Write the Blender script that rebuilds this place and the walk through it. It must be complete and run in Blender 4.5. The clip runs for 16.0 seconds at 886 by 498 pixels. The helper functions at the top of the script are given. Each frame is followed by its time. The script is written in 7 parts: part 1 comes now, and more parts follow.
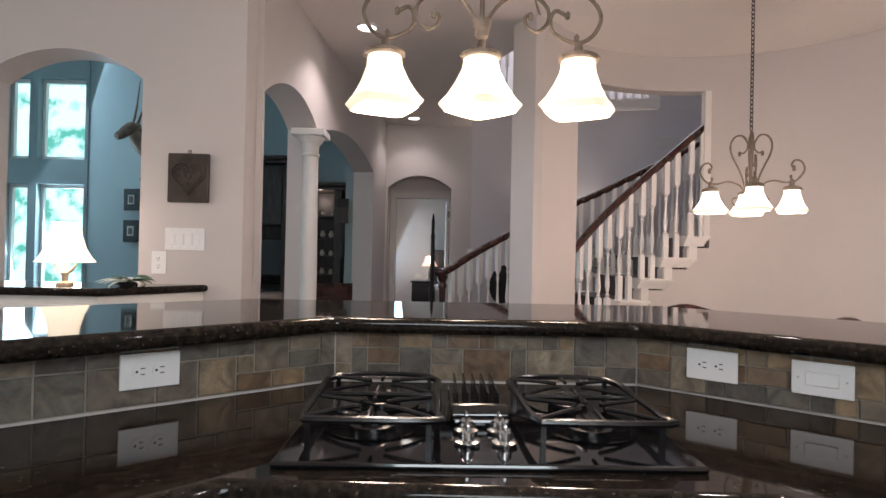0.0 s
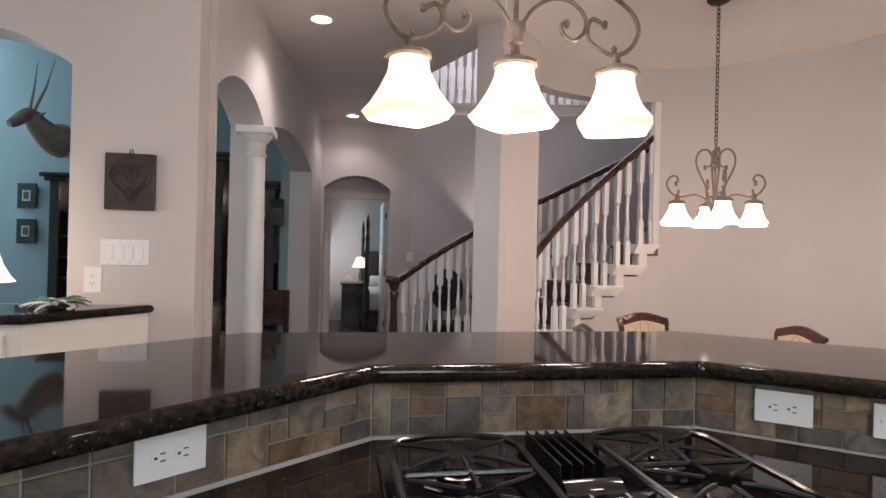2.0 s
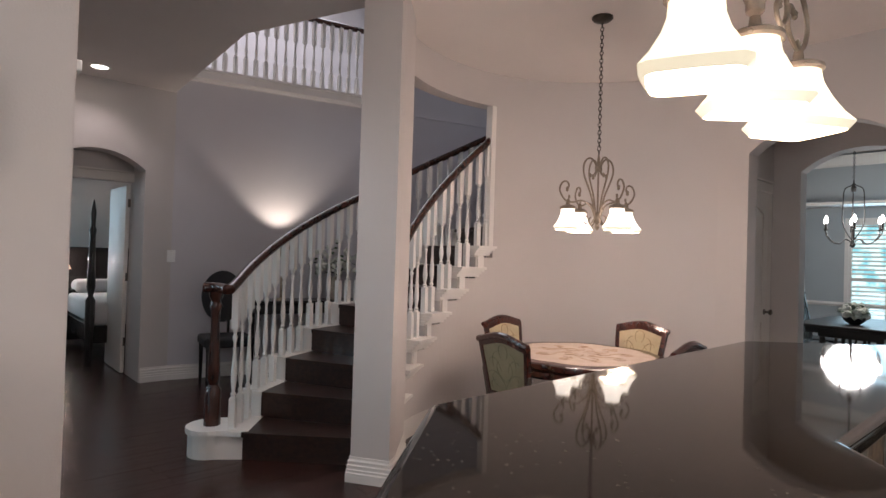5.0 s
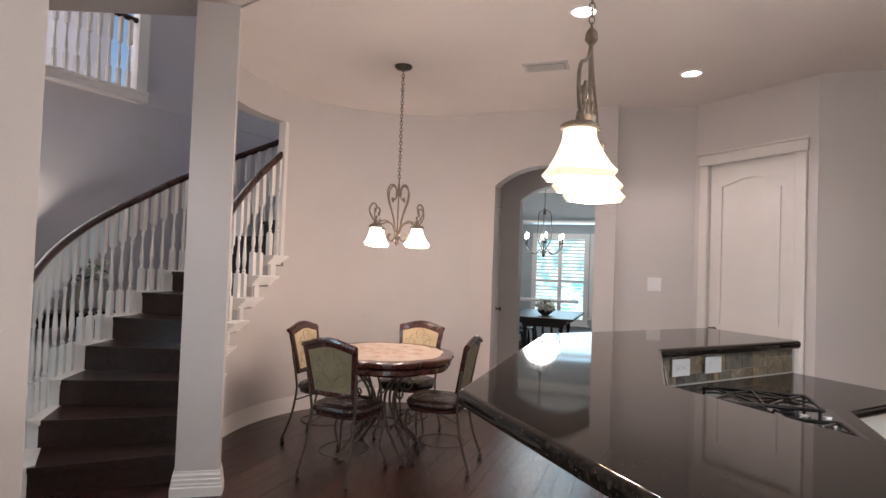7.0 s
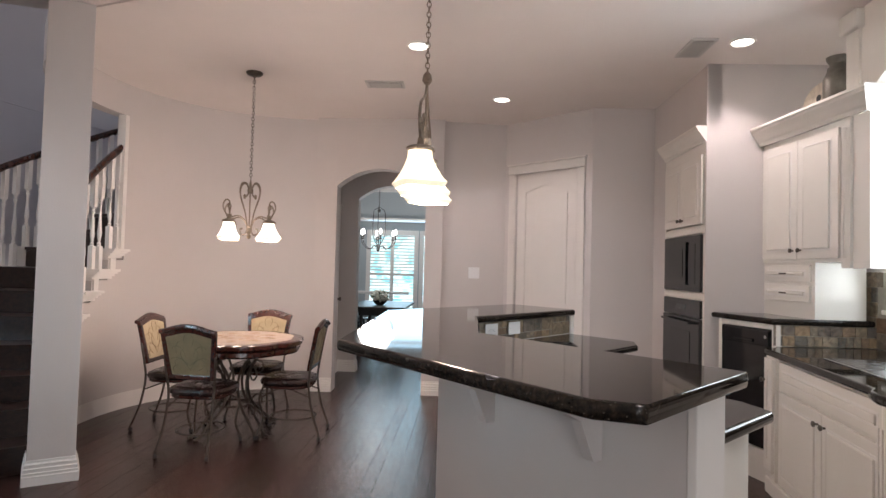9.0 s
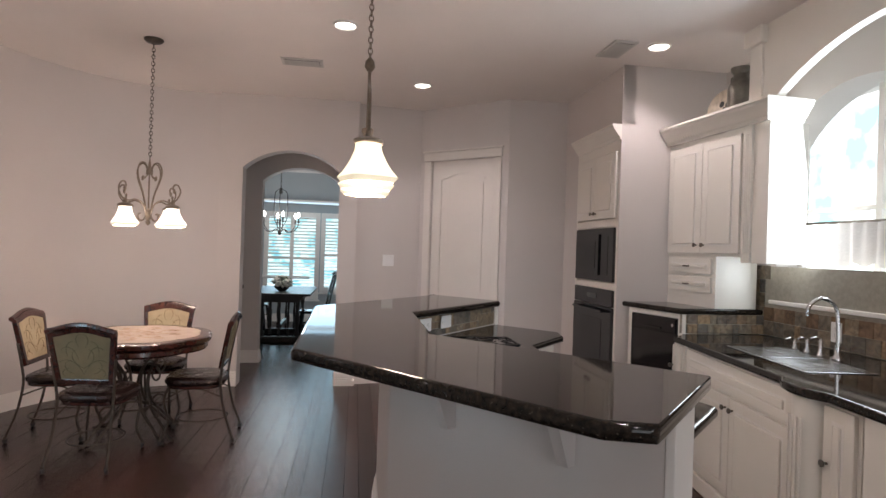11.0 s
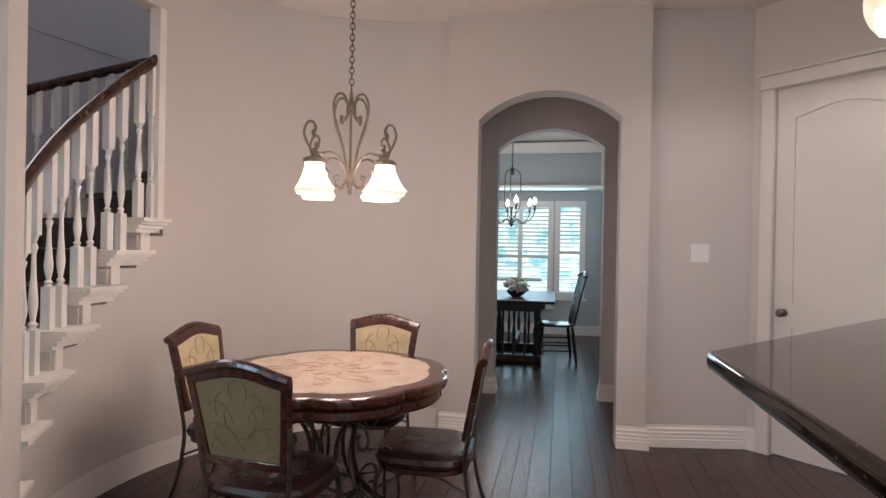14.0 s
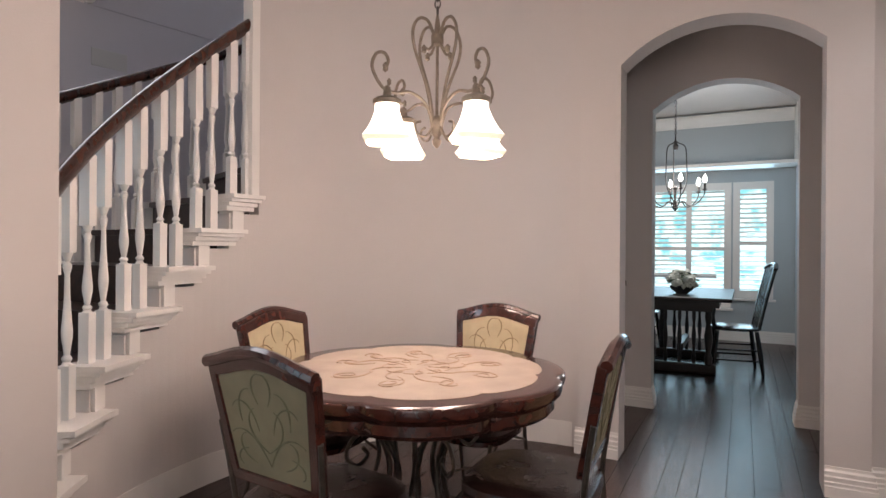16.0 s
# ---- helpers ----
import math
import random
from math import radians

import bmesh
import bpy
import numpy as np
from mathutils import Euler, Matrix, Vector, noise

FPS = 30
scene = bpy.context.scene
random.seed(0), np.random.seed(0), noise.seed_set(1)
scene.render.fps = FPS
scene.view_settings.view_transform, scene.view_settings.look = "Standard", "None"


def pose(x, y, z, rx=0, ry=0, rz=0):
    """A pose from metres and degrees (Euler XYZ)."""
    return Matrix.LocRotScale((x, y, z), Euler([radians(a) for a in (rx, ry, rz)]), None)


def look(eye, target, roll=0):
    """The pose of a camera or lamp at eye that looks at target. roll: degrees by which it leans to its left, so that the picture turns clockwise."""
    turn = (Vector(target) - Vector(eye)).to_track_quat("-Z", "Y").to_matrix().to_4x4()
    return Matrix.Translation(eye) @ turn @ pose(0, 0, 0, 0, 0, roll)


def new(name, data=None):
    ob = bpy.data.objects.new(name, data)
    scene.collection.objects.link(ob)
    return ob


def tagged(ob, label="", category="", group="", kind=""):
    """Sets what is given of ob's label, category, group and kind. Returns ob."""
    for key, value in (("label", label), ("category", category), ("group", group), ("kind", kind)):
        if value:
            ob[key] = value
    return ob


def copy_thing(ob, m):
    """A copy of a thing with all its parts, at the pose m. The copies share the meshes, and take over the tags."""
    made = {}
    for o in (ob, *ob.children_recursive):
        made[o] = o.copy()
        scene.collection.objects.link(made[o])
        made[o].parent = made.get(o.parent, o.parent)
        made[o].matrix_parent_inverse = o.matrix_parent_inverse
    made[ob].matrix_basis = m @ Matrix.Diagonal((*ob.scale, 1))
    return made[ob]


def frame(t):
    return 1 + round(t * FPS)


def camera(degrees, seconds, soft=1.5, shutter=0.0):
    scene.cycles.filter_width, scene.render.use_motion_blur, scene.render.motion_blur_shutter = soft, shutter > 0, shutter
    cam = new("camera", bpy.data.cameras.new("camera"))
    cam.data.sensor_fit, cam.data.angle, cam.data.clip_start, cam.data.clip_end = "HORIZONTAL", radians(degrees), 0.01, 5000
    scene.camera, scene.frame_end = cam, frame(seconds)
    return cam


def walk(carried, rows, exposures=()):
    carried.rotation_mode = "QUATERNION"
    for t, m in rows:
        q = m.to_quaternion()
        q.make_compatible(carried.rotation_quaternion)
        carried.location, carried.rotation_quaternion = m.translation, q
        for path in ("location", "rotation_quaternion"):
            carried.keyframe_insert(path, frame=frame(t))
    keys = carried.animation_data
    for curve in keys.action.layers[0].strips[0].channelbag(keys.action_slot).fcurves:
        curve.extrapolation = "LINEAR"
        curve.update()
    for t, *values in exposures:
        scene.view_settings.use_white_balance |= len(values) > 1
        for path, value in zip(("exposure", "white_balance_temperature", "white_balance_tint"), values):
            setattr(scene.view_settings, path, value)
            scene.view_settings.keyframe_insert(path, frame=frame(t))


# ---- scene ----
import itertools

cam = camera(75.6, 16.0)
PATH = [
    (0, (-0.073, -0.162, 1.278), (-0.032, 1.837, 1.295), 1.2),
    (0.5, (-0.087, -0.153, 1.283), (0.017, 1.844, 1.296), 1.2),
    (1, (-0.146, -0.114, 1.305), (0.037, 1.878, 1.317), 1.2),
    (1.5, (-0.279, -0.064, 1.342), (-0.003, 1.917, 1.354), 1.3),
    (2, (-0.412, 0.071, 1.368), (-0.067, 2.041, 1.377), 1.3),
    (2.5, (-0.591, 0.223, 1.41), (-0.14, 2.171, 1.419), 1.3),
    (3, (-0.806, 0.371, 1.436), (-0.249, 2.292, 1.448), 1.3),
    (3.2, (-0.876, 0.438, 1.432), (-0.257, 2.339, 1.446), 1.2),
    (5.3, (-1.457, 1.268, 1.367), (-0.01, 2.649, 1.395), 2.15),
    (5.5, (-1.486, 1.329, 1.384), (0.036, 2.626, 1.413), 2.4),
    (6, (-1.618, 1.393, 1.423), (0.093, 2.428, 1.451), 1.96),
    (6.5, (-1.907, 1.433, 1.428), (-0.097, 2.283, 1.467), 1.98),
    (7, (-2.219, 1.481, 1.438), (-0.334, 2.146, 1.494), 2.07),
    (7.5, (-2.468, 1.531, 1.433), (-0.527, 2.011, 1.507), 2.0),
    (8, (-2.665, 1.486, 1.392), (-0.7, 1.85, 1.47), 1.85),
    (8.5, (-2.798, 1.473, 1.399), (-0.815, 1.715, 1.469), 1.6),
    (9, (-2.865, 1.474, 1.38), (-0.868, 1.556, 1.445), 1.5),
    (9.5, (-2.909, 1.516, 1.373), (-0.913, 1.4, 1.432), 1.524),
    (9.7, (-2.921, 1.541, 1.38), (-0.929, 1.367, 1.434), 1.5),
    (11.8, (-2.388, 1.933, 1.483), (-0.412, 1.623, 1.484), 1.9),
    (12, (-2.247, 1.992, 1.44), (-0.264, 1.731, 1.45), 1.7),
    (12.5, (-1.893, 2.109, 1.465), (0.102, 1.967, 1.46), 1.8),
    (13, (-1.463, 2.184, 1.443), (0.537, 2.208, 1.435), 1.5),
    (13.5, (-1.052, 2.278, 1.389), (0.933, 2.523, 1.385), 1.2),
    (14, (-0.704, 2.322, 1.337), (1.255, 2.724, 1.331), 1.1),
    (14.5, (-0.409, 2.343, 1.281), (1.493, 2.959, 1.269), 0.9),
    (15, (-0.189, 2.376, 1.234), (1.666, 3.123, 1.224), 0.7),
    (15.5, (-0.072, 2.338, 1.208), (1.746, 3.172, 1.203), 0.5),
    (16, (-0.013, 2.287, 1.197), (1.758, 3.218, 1.195), 0.4),
]
walk(cam, [(t, look(eye, target, roll)) for t, eye, target, roll in PATH], [(0, 0.0), (2, 0.06), (3, -0.03), (5.5, -0.2), (6.5, 0.04), (8, 0.18), (9, 0.1), (9.5, 0.0), (12, -0.2), (13.5, -0.22), (14.5, 0.04), (16, 0.04)])

# ---- world and light ----
world = bpy.data.worlds.new("world")
scene.world = world
world.use_nodes = True
wn = world.node_tree.nodes
sky = wn.new("ShaderNodeTexSky")
sky.sky_type, sky.sun_disc, sky.sun_elevation, sky.sun_rotation = "NISHITA", False, radians(50), radians(200)
world.node_tree.links.new(sky.outputs[0], wn["Background"].inputs[0])
wn["Background"].inputs[1].default_value = 0.12
scene.view_settings.exposure = 0.0


def lamp(name, kind, m, energy, color=(1, 1, 1), **props):
    data = bpy.data.lights.new(name, kind)
    data.energy, data.color = energy, color
    for k, v in props.items():
        if k == "size":
            data.size = v
        elif k == "size_y":
            data.shape, data.size_y = "RECTANGLE", v
        elif k == "radius":
            data.shadow_soft_size = v
        elif k == "spot":
            data.spot_size, data.spot_blend = radians(v), 0.6
        elif k == "angle":
            data.angle = radians(v)
    ob = new(name, data)
    ob.matrix_world = m
    return ob


WARM, SOFT, DAY = (1.0, 0.785, 0.70), (1.0, 0.875, 0.885), (0.58, 0.82, 1.0)
lamp("sun", "SUN", look((0, -10, 12), (0, 0, 0)), 2.0, (1, 0.95, 0.88), angle=1.0)
# daylight through the windows of the living room, the bedroom, the dining room and the kitchen
lamp("living_window_light", "AREA", look((-5.6, 8.0, 2.3), (-4.0, 3.0, 1.2)), 360, DAY, size=3.0, size_y=3.6)
lamp("dining_window_light", "AREA", look((8.45, 2.7, 1.5), (3.0, 2.4, 0.8)), 30, (0.50, 0.78, 1.0), size=1.5, size_y=1.8)
lamp("sink_window_light", "AREA", look((0.3, -1.25, 1.9), (-0.9, 3.0, 1.2)), 45, (0.85, 0.93, 1.0), size=1.15, size_y=1.3)
lamp("bedroom_window_light", "AREA", look((-1.0, 11.0, 1.5), (0.5, 9.5, 1.0)), 22, DAY, size=0.8, size_y=1.5)
# added panel below the landing ceiling, standing in for daylight upstairs
lamp("loft_overhead_fill", "AREA", look((2.0, 7.9, 5.8), (2.0, 7.6, 2.5)), 95, (0.90, 0.89, 0.96), size=2.6, size_y=2.2)
# added fill from the west end, where the wall has no window
lamp("rear_fill_light", "AREA", look((-5.6, 0.2, 1.6), (0.5, 2.0, 1.3)), 50, (0.92, 0.95, 1.0), size=2.6, size_y=1.8)
# the last two, over the west kitchen, are unseen, added to brighten it
SPOTS = [(-0.6, 4.2), (-0.33, 7.1), (1.25, 1.86), (2.55, 1.17), (1.12, -0.4), (-1.9, 0.9), (-3.4, 1.0)]
for sx, sy in SPOTS:
    lamp("downlight_bulb", "SPOT", look((sx, sy, 2.975), (sx, sy + 0.001, 0)), 14 if sy > 6 else (30 if sx < -1 else 36), SOFT, spot=125, radius=0.06)


# ---- materials ----
def mat(name, color, rough=0.5, metal=0.0, var=0.0, scale=6.0, bump=0.0, bscale=60.0, color2=None, emit=None, coat=0.0, spec=None, coords="Object"):
    m = bpy.data.materials.new(name)
    m.use_nodes = True
    nt = m.node_tree
    n, l = nt.nodes, nt.links
    b = n["Principled BSDF"]
    b.inputs["Base Color"].default_value = (*color, 1)
    b.inputs["Roughness"].default_value = rough
    b.inputs["Metallic"].default_value = metal
    b.inputs["Coat Weight"].default_value = coat
    if spec is not None:
        b.inputs["Specular IOR Level"].default_value = spec
    if emit:
        b.inputs["Emission Color"].default_value = (*emit[0], 1)
        b.inputs["Emission Strength"].default_value = emit[1]
    tc = n.new("ShaderNodeTexCoord")
    if var or color2:
        t = n.new("ShaderNodeTexNoise")
        t.inputs["Scale"].default_value, t.inputs["Detail"].default_value = scale, 6
        l.new(tc.outputs[coords], t.inputs["Vector"])
        r = n.new("ShaderNodeValToRGB")
        c2 = color2 or tuple(max(0, c * (1 - var)) for c in color)
        r.color_ramp.elements[0].position, r.color_ramp.elements[1].position = 0.35, 0.65
        r.color_ramp.elements[0].color, r.color_ramp.elements[1].color = (*c2, 1), (*color, 1)
        l.new(t.outputs["Fac"], r.inputs["Fac"])
        l.new(r.outputs["Color"], b.inputs["Base Color"])
        q = n.new("ShaderNodeMapRange")
        q.inputs[3].default_value, q.inputs[4].default_value = max(0.02, rough - 0.06), min(1, rough + 0.06)
        l.new(t.outputs["Fac"], q.inputs[0])
        l.new(q.outputs[0], b.inputs["Roughness"])
    if bump:
        t2 = n.new("ShaderNodeTexNoise")
        t2.inputs["Scale"].default_value, t2.inputs["Detail"].default_value = bscale, 4
        l.new(tc.outputs[coords], t2.inputs["Vector"])
        bp = n.new("ShaderNodeBump")
        bp.inputs["Strength"].default_value, bp.inputs["Distance"].default_value = bump, 0.01
        l.new(t2.outputs["Fac"], bp.inputs["Height"])
        l.new(bp.outputs[0], b.inputs["Normal"])
    return m


def grain_mat(name, dark, light, rough, axis=0, scale=5.0, stretch=12.0, random=0.0, bump=0.15, coat=0.0):
    """Wood: noise stretched along one axis, with tone varied from piece to piece."""
    m = mat(name, light, rough, coat=coat)
    nt = m.node_tree
    n, l = nt.nodes, nt.links
    b = n["Principled BSDF"]
    tc = n["Texture Coordinate"]
    mp = n.new("ShaderNodeMapping")
    sc = [stretch, stretch, stretch]
    sc[axis] = 1.0
    mp.inputs["Scale"].default_value = sc
    l.new(tc.outputs["Object"], mp.inputs["Vector"])
    t = n.new("ShaderNodeTexNoise")
    t.inputs["Scale"].default_value, t.inputs["Detail"].default_value, t.inputs["Distortion"].default_value = scale, 7, 0.6
    l.new(mp.outputs[0], t.inputs["Vector"])
    r = n.new("ShaderNodeValToRGB")
    r.color_ramp.elements[0].position, r.color_ramp.elements[1].position = 0.3, 0.7
    r.color_ramp.elements[0].color, r.color_ramp.elements[1].color = (*dark, 1), (*light, 1)
    l.new(t.outputs["Fac"], r.inputs["Fac"])
    out = r.outputs["Color"]
    if random:
        oi = n.new("ShaderNodeObjectInfo")
        mr = n.new("ShaderNodeMapRange")
        mr.inputs[3].default_value, mr.inputs[4].default_value = 1 - random, 1 + random
        l.new(oi.outputs["Random"], mr.inputs[0])
        hs = n.new("ShaderNodeHueSaturation")
        l.new(mr.outputs[0], hs.inputs["Value"])
        l.new(out, hs.inputs["Color"])
        out = hs.outputs[0]
        av = n.new("ShaderNodeVectorMath")
        av.operation = "ADD"
        l.new(mp.outputs[0], av.inputs[0])
        l.new(oi.outputs["Random"], av.inputs[1])
        l.new(av.outputs[0], t.inputs["Vector"])
    l.new(out, b.inputs["Base Color"])
    bp = n.new("ShaderNodeBump")
    bp.inputs["Strength"].default_value, bp.inputs["Distance"].default_value = bump, 0.004
    l.new(t.outputs["Fac"], bp.inputs["Height"])
    l.new(bp.outputs[0], b.inputs["Normal"])
    return m


def granite_mat(name):
    m = mat(name, (0.012, 0.010, 0.009), 0.045)
    n, l = m.node_tree.nodes, m.node_tree.links
    b, tc = n["Principled BSDF"], n["Texture Coordinate"]
    v = n.new("ShaderNodeTexVoronoi")
    v.inputs["Scale"].default_value = 280
    l.new(tc.outputs["Object"], v.inputs["Vector"])
    t = n.new("ShaderNodeTexNoise")
    t.inputs["Scale"].default_value, t.inputs["Detail"].default_value = 70, 5
    l.new(tc.outputs["Object"], t.inputs["Vector"])
    r = n.new("ShaderNodeValToRGB")
    e = r.color_ramp.elements
    e[0].position, e[0].color = 0.40, (0.008, 0.007, 0.006, 1)
    e[1].position, e[1].color = 0.56, (0.020, 0.0145, 0.011, 1)
    x = e.new(0.68)
    x.color = (0.034, 0.025, 0.019, 1)
    l.new(t.outputs["Fac"], r.inputs["Fac"])
    bw = n.new("ShaderNodeSeparateColor")
    l.new(v.outputs["Color"], bw.inputs[0])
    gt = n.new("ShaderNodeMath")
    gt.operation, gt.inputs[1].default_value = "GREATER_THAN", 0.991
    l.new(bw.outputs[0], gt.inputs[0])
    mx = n.new("ShaderNodeMix")
    mx.data_type = "RGBA"
    l.new(gt.outputs[0], mx.inputs["Factor"])
    l.new(r.outputs[0], mx.inputs[6])
    mx.inputs[7].default_value = (0.085, 0.075, 0.062, 1)
    l.new(mx.outputs[2], b.inputs["Base Color"])
    b.inputs["Specular IOR Level"].default_value = 0.24
    return m


def slate_mat(name):
    """Slate tiles: tone drawn from a range by the tile, with clouds and pits."""
    m = mat(name, (0.3, 0.27, 0.22), 0.55)
    n, l = m.node_tree.nodes, m.node_tree.links
    b, tc = n["Principled BSDF"], n["Texture Coordinate"]
    oi = n.new("ShaderNodeObjectInfo")
    r = n.new("ShaderNodeValToRGB")
    r.color_ramp.interpolation = "CONSTANT"
    tones = [(0.36, 0.31, 0.23), (0.22, 0.20, 0.18), (0.40, 0.36, 0.29), (0.15, 0.15, 0.145), (0.33, 0.25, 0.18), (0.28, 0.26, 0.22), (0.20, 0.20, 0.185), (0.42, 0.33, 0.22), (0.31, 0.29, 0.24), (0.25, 0.17, 0.11)]
    e = r.color_ramp.elements
    for i, c in enumerate(tones):
        el = e[i] if i < 2 else e.new(i / len(tones))
        el.position, el.color = i / len(tones), (*(v * k for v, k in zip(c, (0.66, 0.59, 0.53))), 1)
    l.new(oi.outputs["Random"], r.inputs["Fac"])
    t = n.new("ShaderNodeTexNoise")
    t.inputs["Scale"].default_value, t.inputs["Detail"].default_value, t.inputs["Distortion"].default_value = 16, 8, 1.2
    av = n.new("ShaderNodeVectorMath")
    l.new(tc.outputs["Object"], av.inputs[0])
    l.new(oi.outputs["Location"], av.inputs[1])
    l.new(av.outputs[0], t.inputs["Vector"])
    mr = n.new("ShaderNodeMapRange")
    mr.inputs[1].default_value, mr.inputs[2].default_value, mr.inputs[3].default_value, mr.inputs[4].default_value = 0.3, 0.7, 0.48, 1.4
    l.new(t.outputs["Fac"], mr.inputs[0])
    hs = n.new("ShaderNodeHueSaturation")
    l.new(mr.outputs[0], hs.inputs["Value"])
    l.new(r.outputs[0], hs.inputs["Color"])
    k = n.new("ShaderNodeTexNoise")
    k.inputs["Scale"].default_value, k.inputs["Detail"].default_value, k.inputs["Distortion"].default_value = 34, 6, 2.0
    l.new(av.outputs[0], k.inputs["Vector"])
    kr = n.new("ShaderNodeMapRange")
    kr.inputs[1].default_value, kr.inputs[2].default_value, kr.inputs[3].default_value, kr.inputs[4].default_value = 0.52, 0.70, 0.0, 0.55
    l.new(k.outputs["Fac"], kr.inputs[0])
    mx = n.new("ShaderNodeMix")
    mx.data_type = "RGBA"
    l.new(kr.outputs[0], mx.inputs["Factor"])
    l.new(hs.outputs[0], mx.inputs[6])
    mx.inputs[7].default_value = (0.20, 0.125, 0.065, 1)
    l.new(mx.outputs[2], b.inputs["Base Color"])
    bp = n.new("ShaderNodeBump")
    bp.inputs["Strength"].default_value, bp.inputs["Distance"].default_value = 0.6, 0.006
    l.new(t.outputs["Fac"], bp.inputs["Height"])
    l.new(bp.outputs[0], b.inputs["Normal"])
    return m


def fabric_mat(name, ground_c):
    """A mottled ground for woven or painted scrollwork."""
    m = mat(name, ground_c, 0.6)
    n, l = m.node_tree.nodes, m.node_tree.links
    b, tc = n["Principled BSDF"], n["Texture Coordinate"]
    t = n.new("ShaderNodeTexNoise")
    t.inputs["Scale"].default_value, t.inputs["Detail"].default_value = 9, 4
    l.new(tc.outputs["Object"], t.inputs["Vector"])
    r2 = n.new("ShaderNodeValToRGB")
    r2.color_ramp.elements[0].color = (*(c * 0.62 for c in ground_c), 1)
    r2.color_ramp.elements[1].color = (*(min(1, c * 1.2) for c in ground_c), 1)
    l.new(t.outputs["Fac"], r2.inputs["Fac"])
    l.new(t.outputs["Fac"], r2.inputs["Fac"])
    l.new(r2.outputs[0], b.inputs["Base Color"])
    k = n.new("ShaderNodeTexNoise")
    k.inputs["Scale"].default_value = 260
    l.new(tc.outputs["Object"], k.inputs["Vector"])
    bp = n.new("ShaderNodeBump")
    bp.inputs["Strength"].default_value, bp.inputs["Distance"].default_value = 0.25, 0.002
    l.new(k.outputs["Fac"], bp.inputs["Height"])
    l.new(bp.outputs[0], b.inputs["Normal"])
    return m


PAINT = mat("wall_paint", (0.60, 0.553, 0.528), 0.75, var=0.04, scale=1.5, bump=0.12, bscale=140)
GREY = mat("stair_wall_paint", (0.60, 0.57, 0.59), 0.75, var=0.04, scale=1.5, bump=0.12, bscale=140)
TEAL = mat("living_room_paint", (0.30, 0.37, 0.38), 0.75, var=0.05, scale=1.5, bump=0.12, bscale=140)
DINEP = mat("dining_room_paint", (0.42, 0.46, 0.48), 0.75, var=0.05, scale=1.5, bump=0.12, bscale=140)
CEIL = mat("ceiling_paint", (0.79, 0.73, 0.69), 0.85, var=0.03, scale=2, bump=0.2, bscale=90)
TRIM = mat("white_trim_paint", (0.80, 0.765, 0.725), 0.4, var=0.03, scale=4, bump=0.04, bscale=40)
DOORP = mat("cream_door_paint", (0.70, 0.655, 0.61), 0.42, var=0.03, scale=4, bump=0.04, bscale=40)
CABW = mat("cream_cabinet_paint", (0.76, 0.72, 0.66), 0.38, var=0.03, scale=4, bump=0.04, bscale=40)
PLASTIC = mat("white_plastic", (0.82, 0.81, 0.80), 0.35, var=0.02, scale=8)
SLOT = mat("dark_slot", (0.03, 0.03, 0.03), 0.6)
GRANITE = granite_mat("dark_granite")
SLATE = slate_mat("slate_tile")
GROUT = mat("tile_grout", (0.34, 0.31, 0.26), 0.9, var=0.15, scale=40, bump=0.3, bscale=200)
FLOORM = grain_mat("dark_floor_plank", (0.020, 0.0085, 0.0065), (0.060, 0.020, 0.014), 0.27, axis=0, scale=3, stretch=9, random=0.45, bump=0.3)
STAIRW = grain_mat("dark_stair_wood", (0.016, 0.008, 0.006), (0.045, 0.020, 0.014), 0.3, axis=0, scale=4, stretch=8)
RAILW = grain_mat("dark_rail_wood", (0.022, 0.008, 0.006), (0.07, 0.024, 0.016), 0.22, axis=2, scale=4, stretch=6, coat=0.3)
REDW = grain_mat("mahogany", (0.024, 0.007, 0.005), (0.070, 0.020, 0.014), 0.22, axis=0, scale=4, stretch=6, coat=0.4)
ARMW = grain_mat("old_dark_oak", (0.012, 0.009, 0.008), (0.045, 0.034, 0.028), 0.45, axis=2, scale=4, stretch=6)
IRON = mat("bronze_iron", (0.10, 0.085, 0.07), 0.42, metal=0.7, var=0.4, scale=30, bump=0.2, bscale=90)
PEWTER = mat("antique_brass_pewter", (0.27, 0.215, 0.165), 0.42, metal=0.55, var=0.3, scale=40, bump=0.15, bscale=120)
CHROME = mat("brushed_steel", (0.62, 0.62, 0.62), 0.2, metal=1.0)
KNOBM = mat("pewter_knob", (0.16, 0.14, 0.12), 0.3, metal=1.0)
GLOSSB = mat("black_enamel", (0.006, 0.006, 0.007), 0.06, spec=0.7)
BLACKG = mat("black_glass", (0.004, 0.004, 0.005), 0.04, spec=0.6)
CASTI = mat("cast_iron", (0.006, 0.006, 0.007), 0.22, bump=0.05, bscale=200)
LEATHER = mat("dark_brown_leather", (0.028, 0.013, 0.011), 0.26, var=0.3, scale=12, bump=0.2, bscale=150)
TAPES = fabric_mat("tapestry", (0.46, 0.38, 0.24))
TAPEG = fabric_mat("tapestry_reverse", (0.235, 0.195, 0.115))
VINE = mat("woven_vine", (0.24, 0.17, 0.085), 0.7, var=0.4, scale=30)
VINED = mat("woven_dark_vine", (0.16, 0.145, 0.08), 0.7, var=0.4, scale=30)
VINEP = mat("painted_scroll", (0.34, 0.22, 0.14), 0.45, var=0.4, scale=25)
INLAY = fabric_mat("painted_inlay", (0.37, 0.295, 0.24))
SHADE = mat("lit_frosted_glass", (0.95, 0.9, 0.8), 0.4, emit=((1.0, 0.86, 0.60), 1.55))
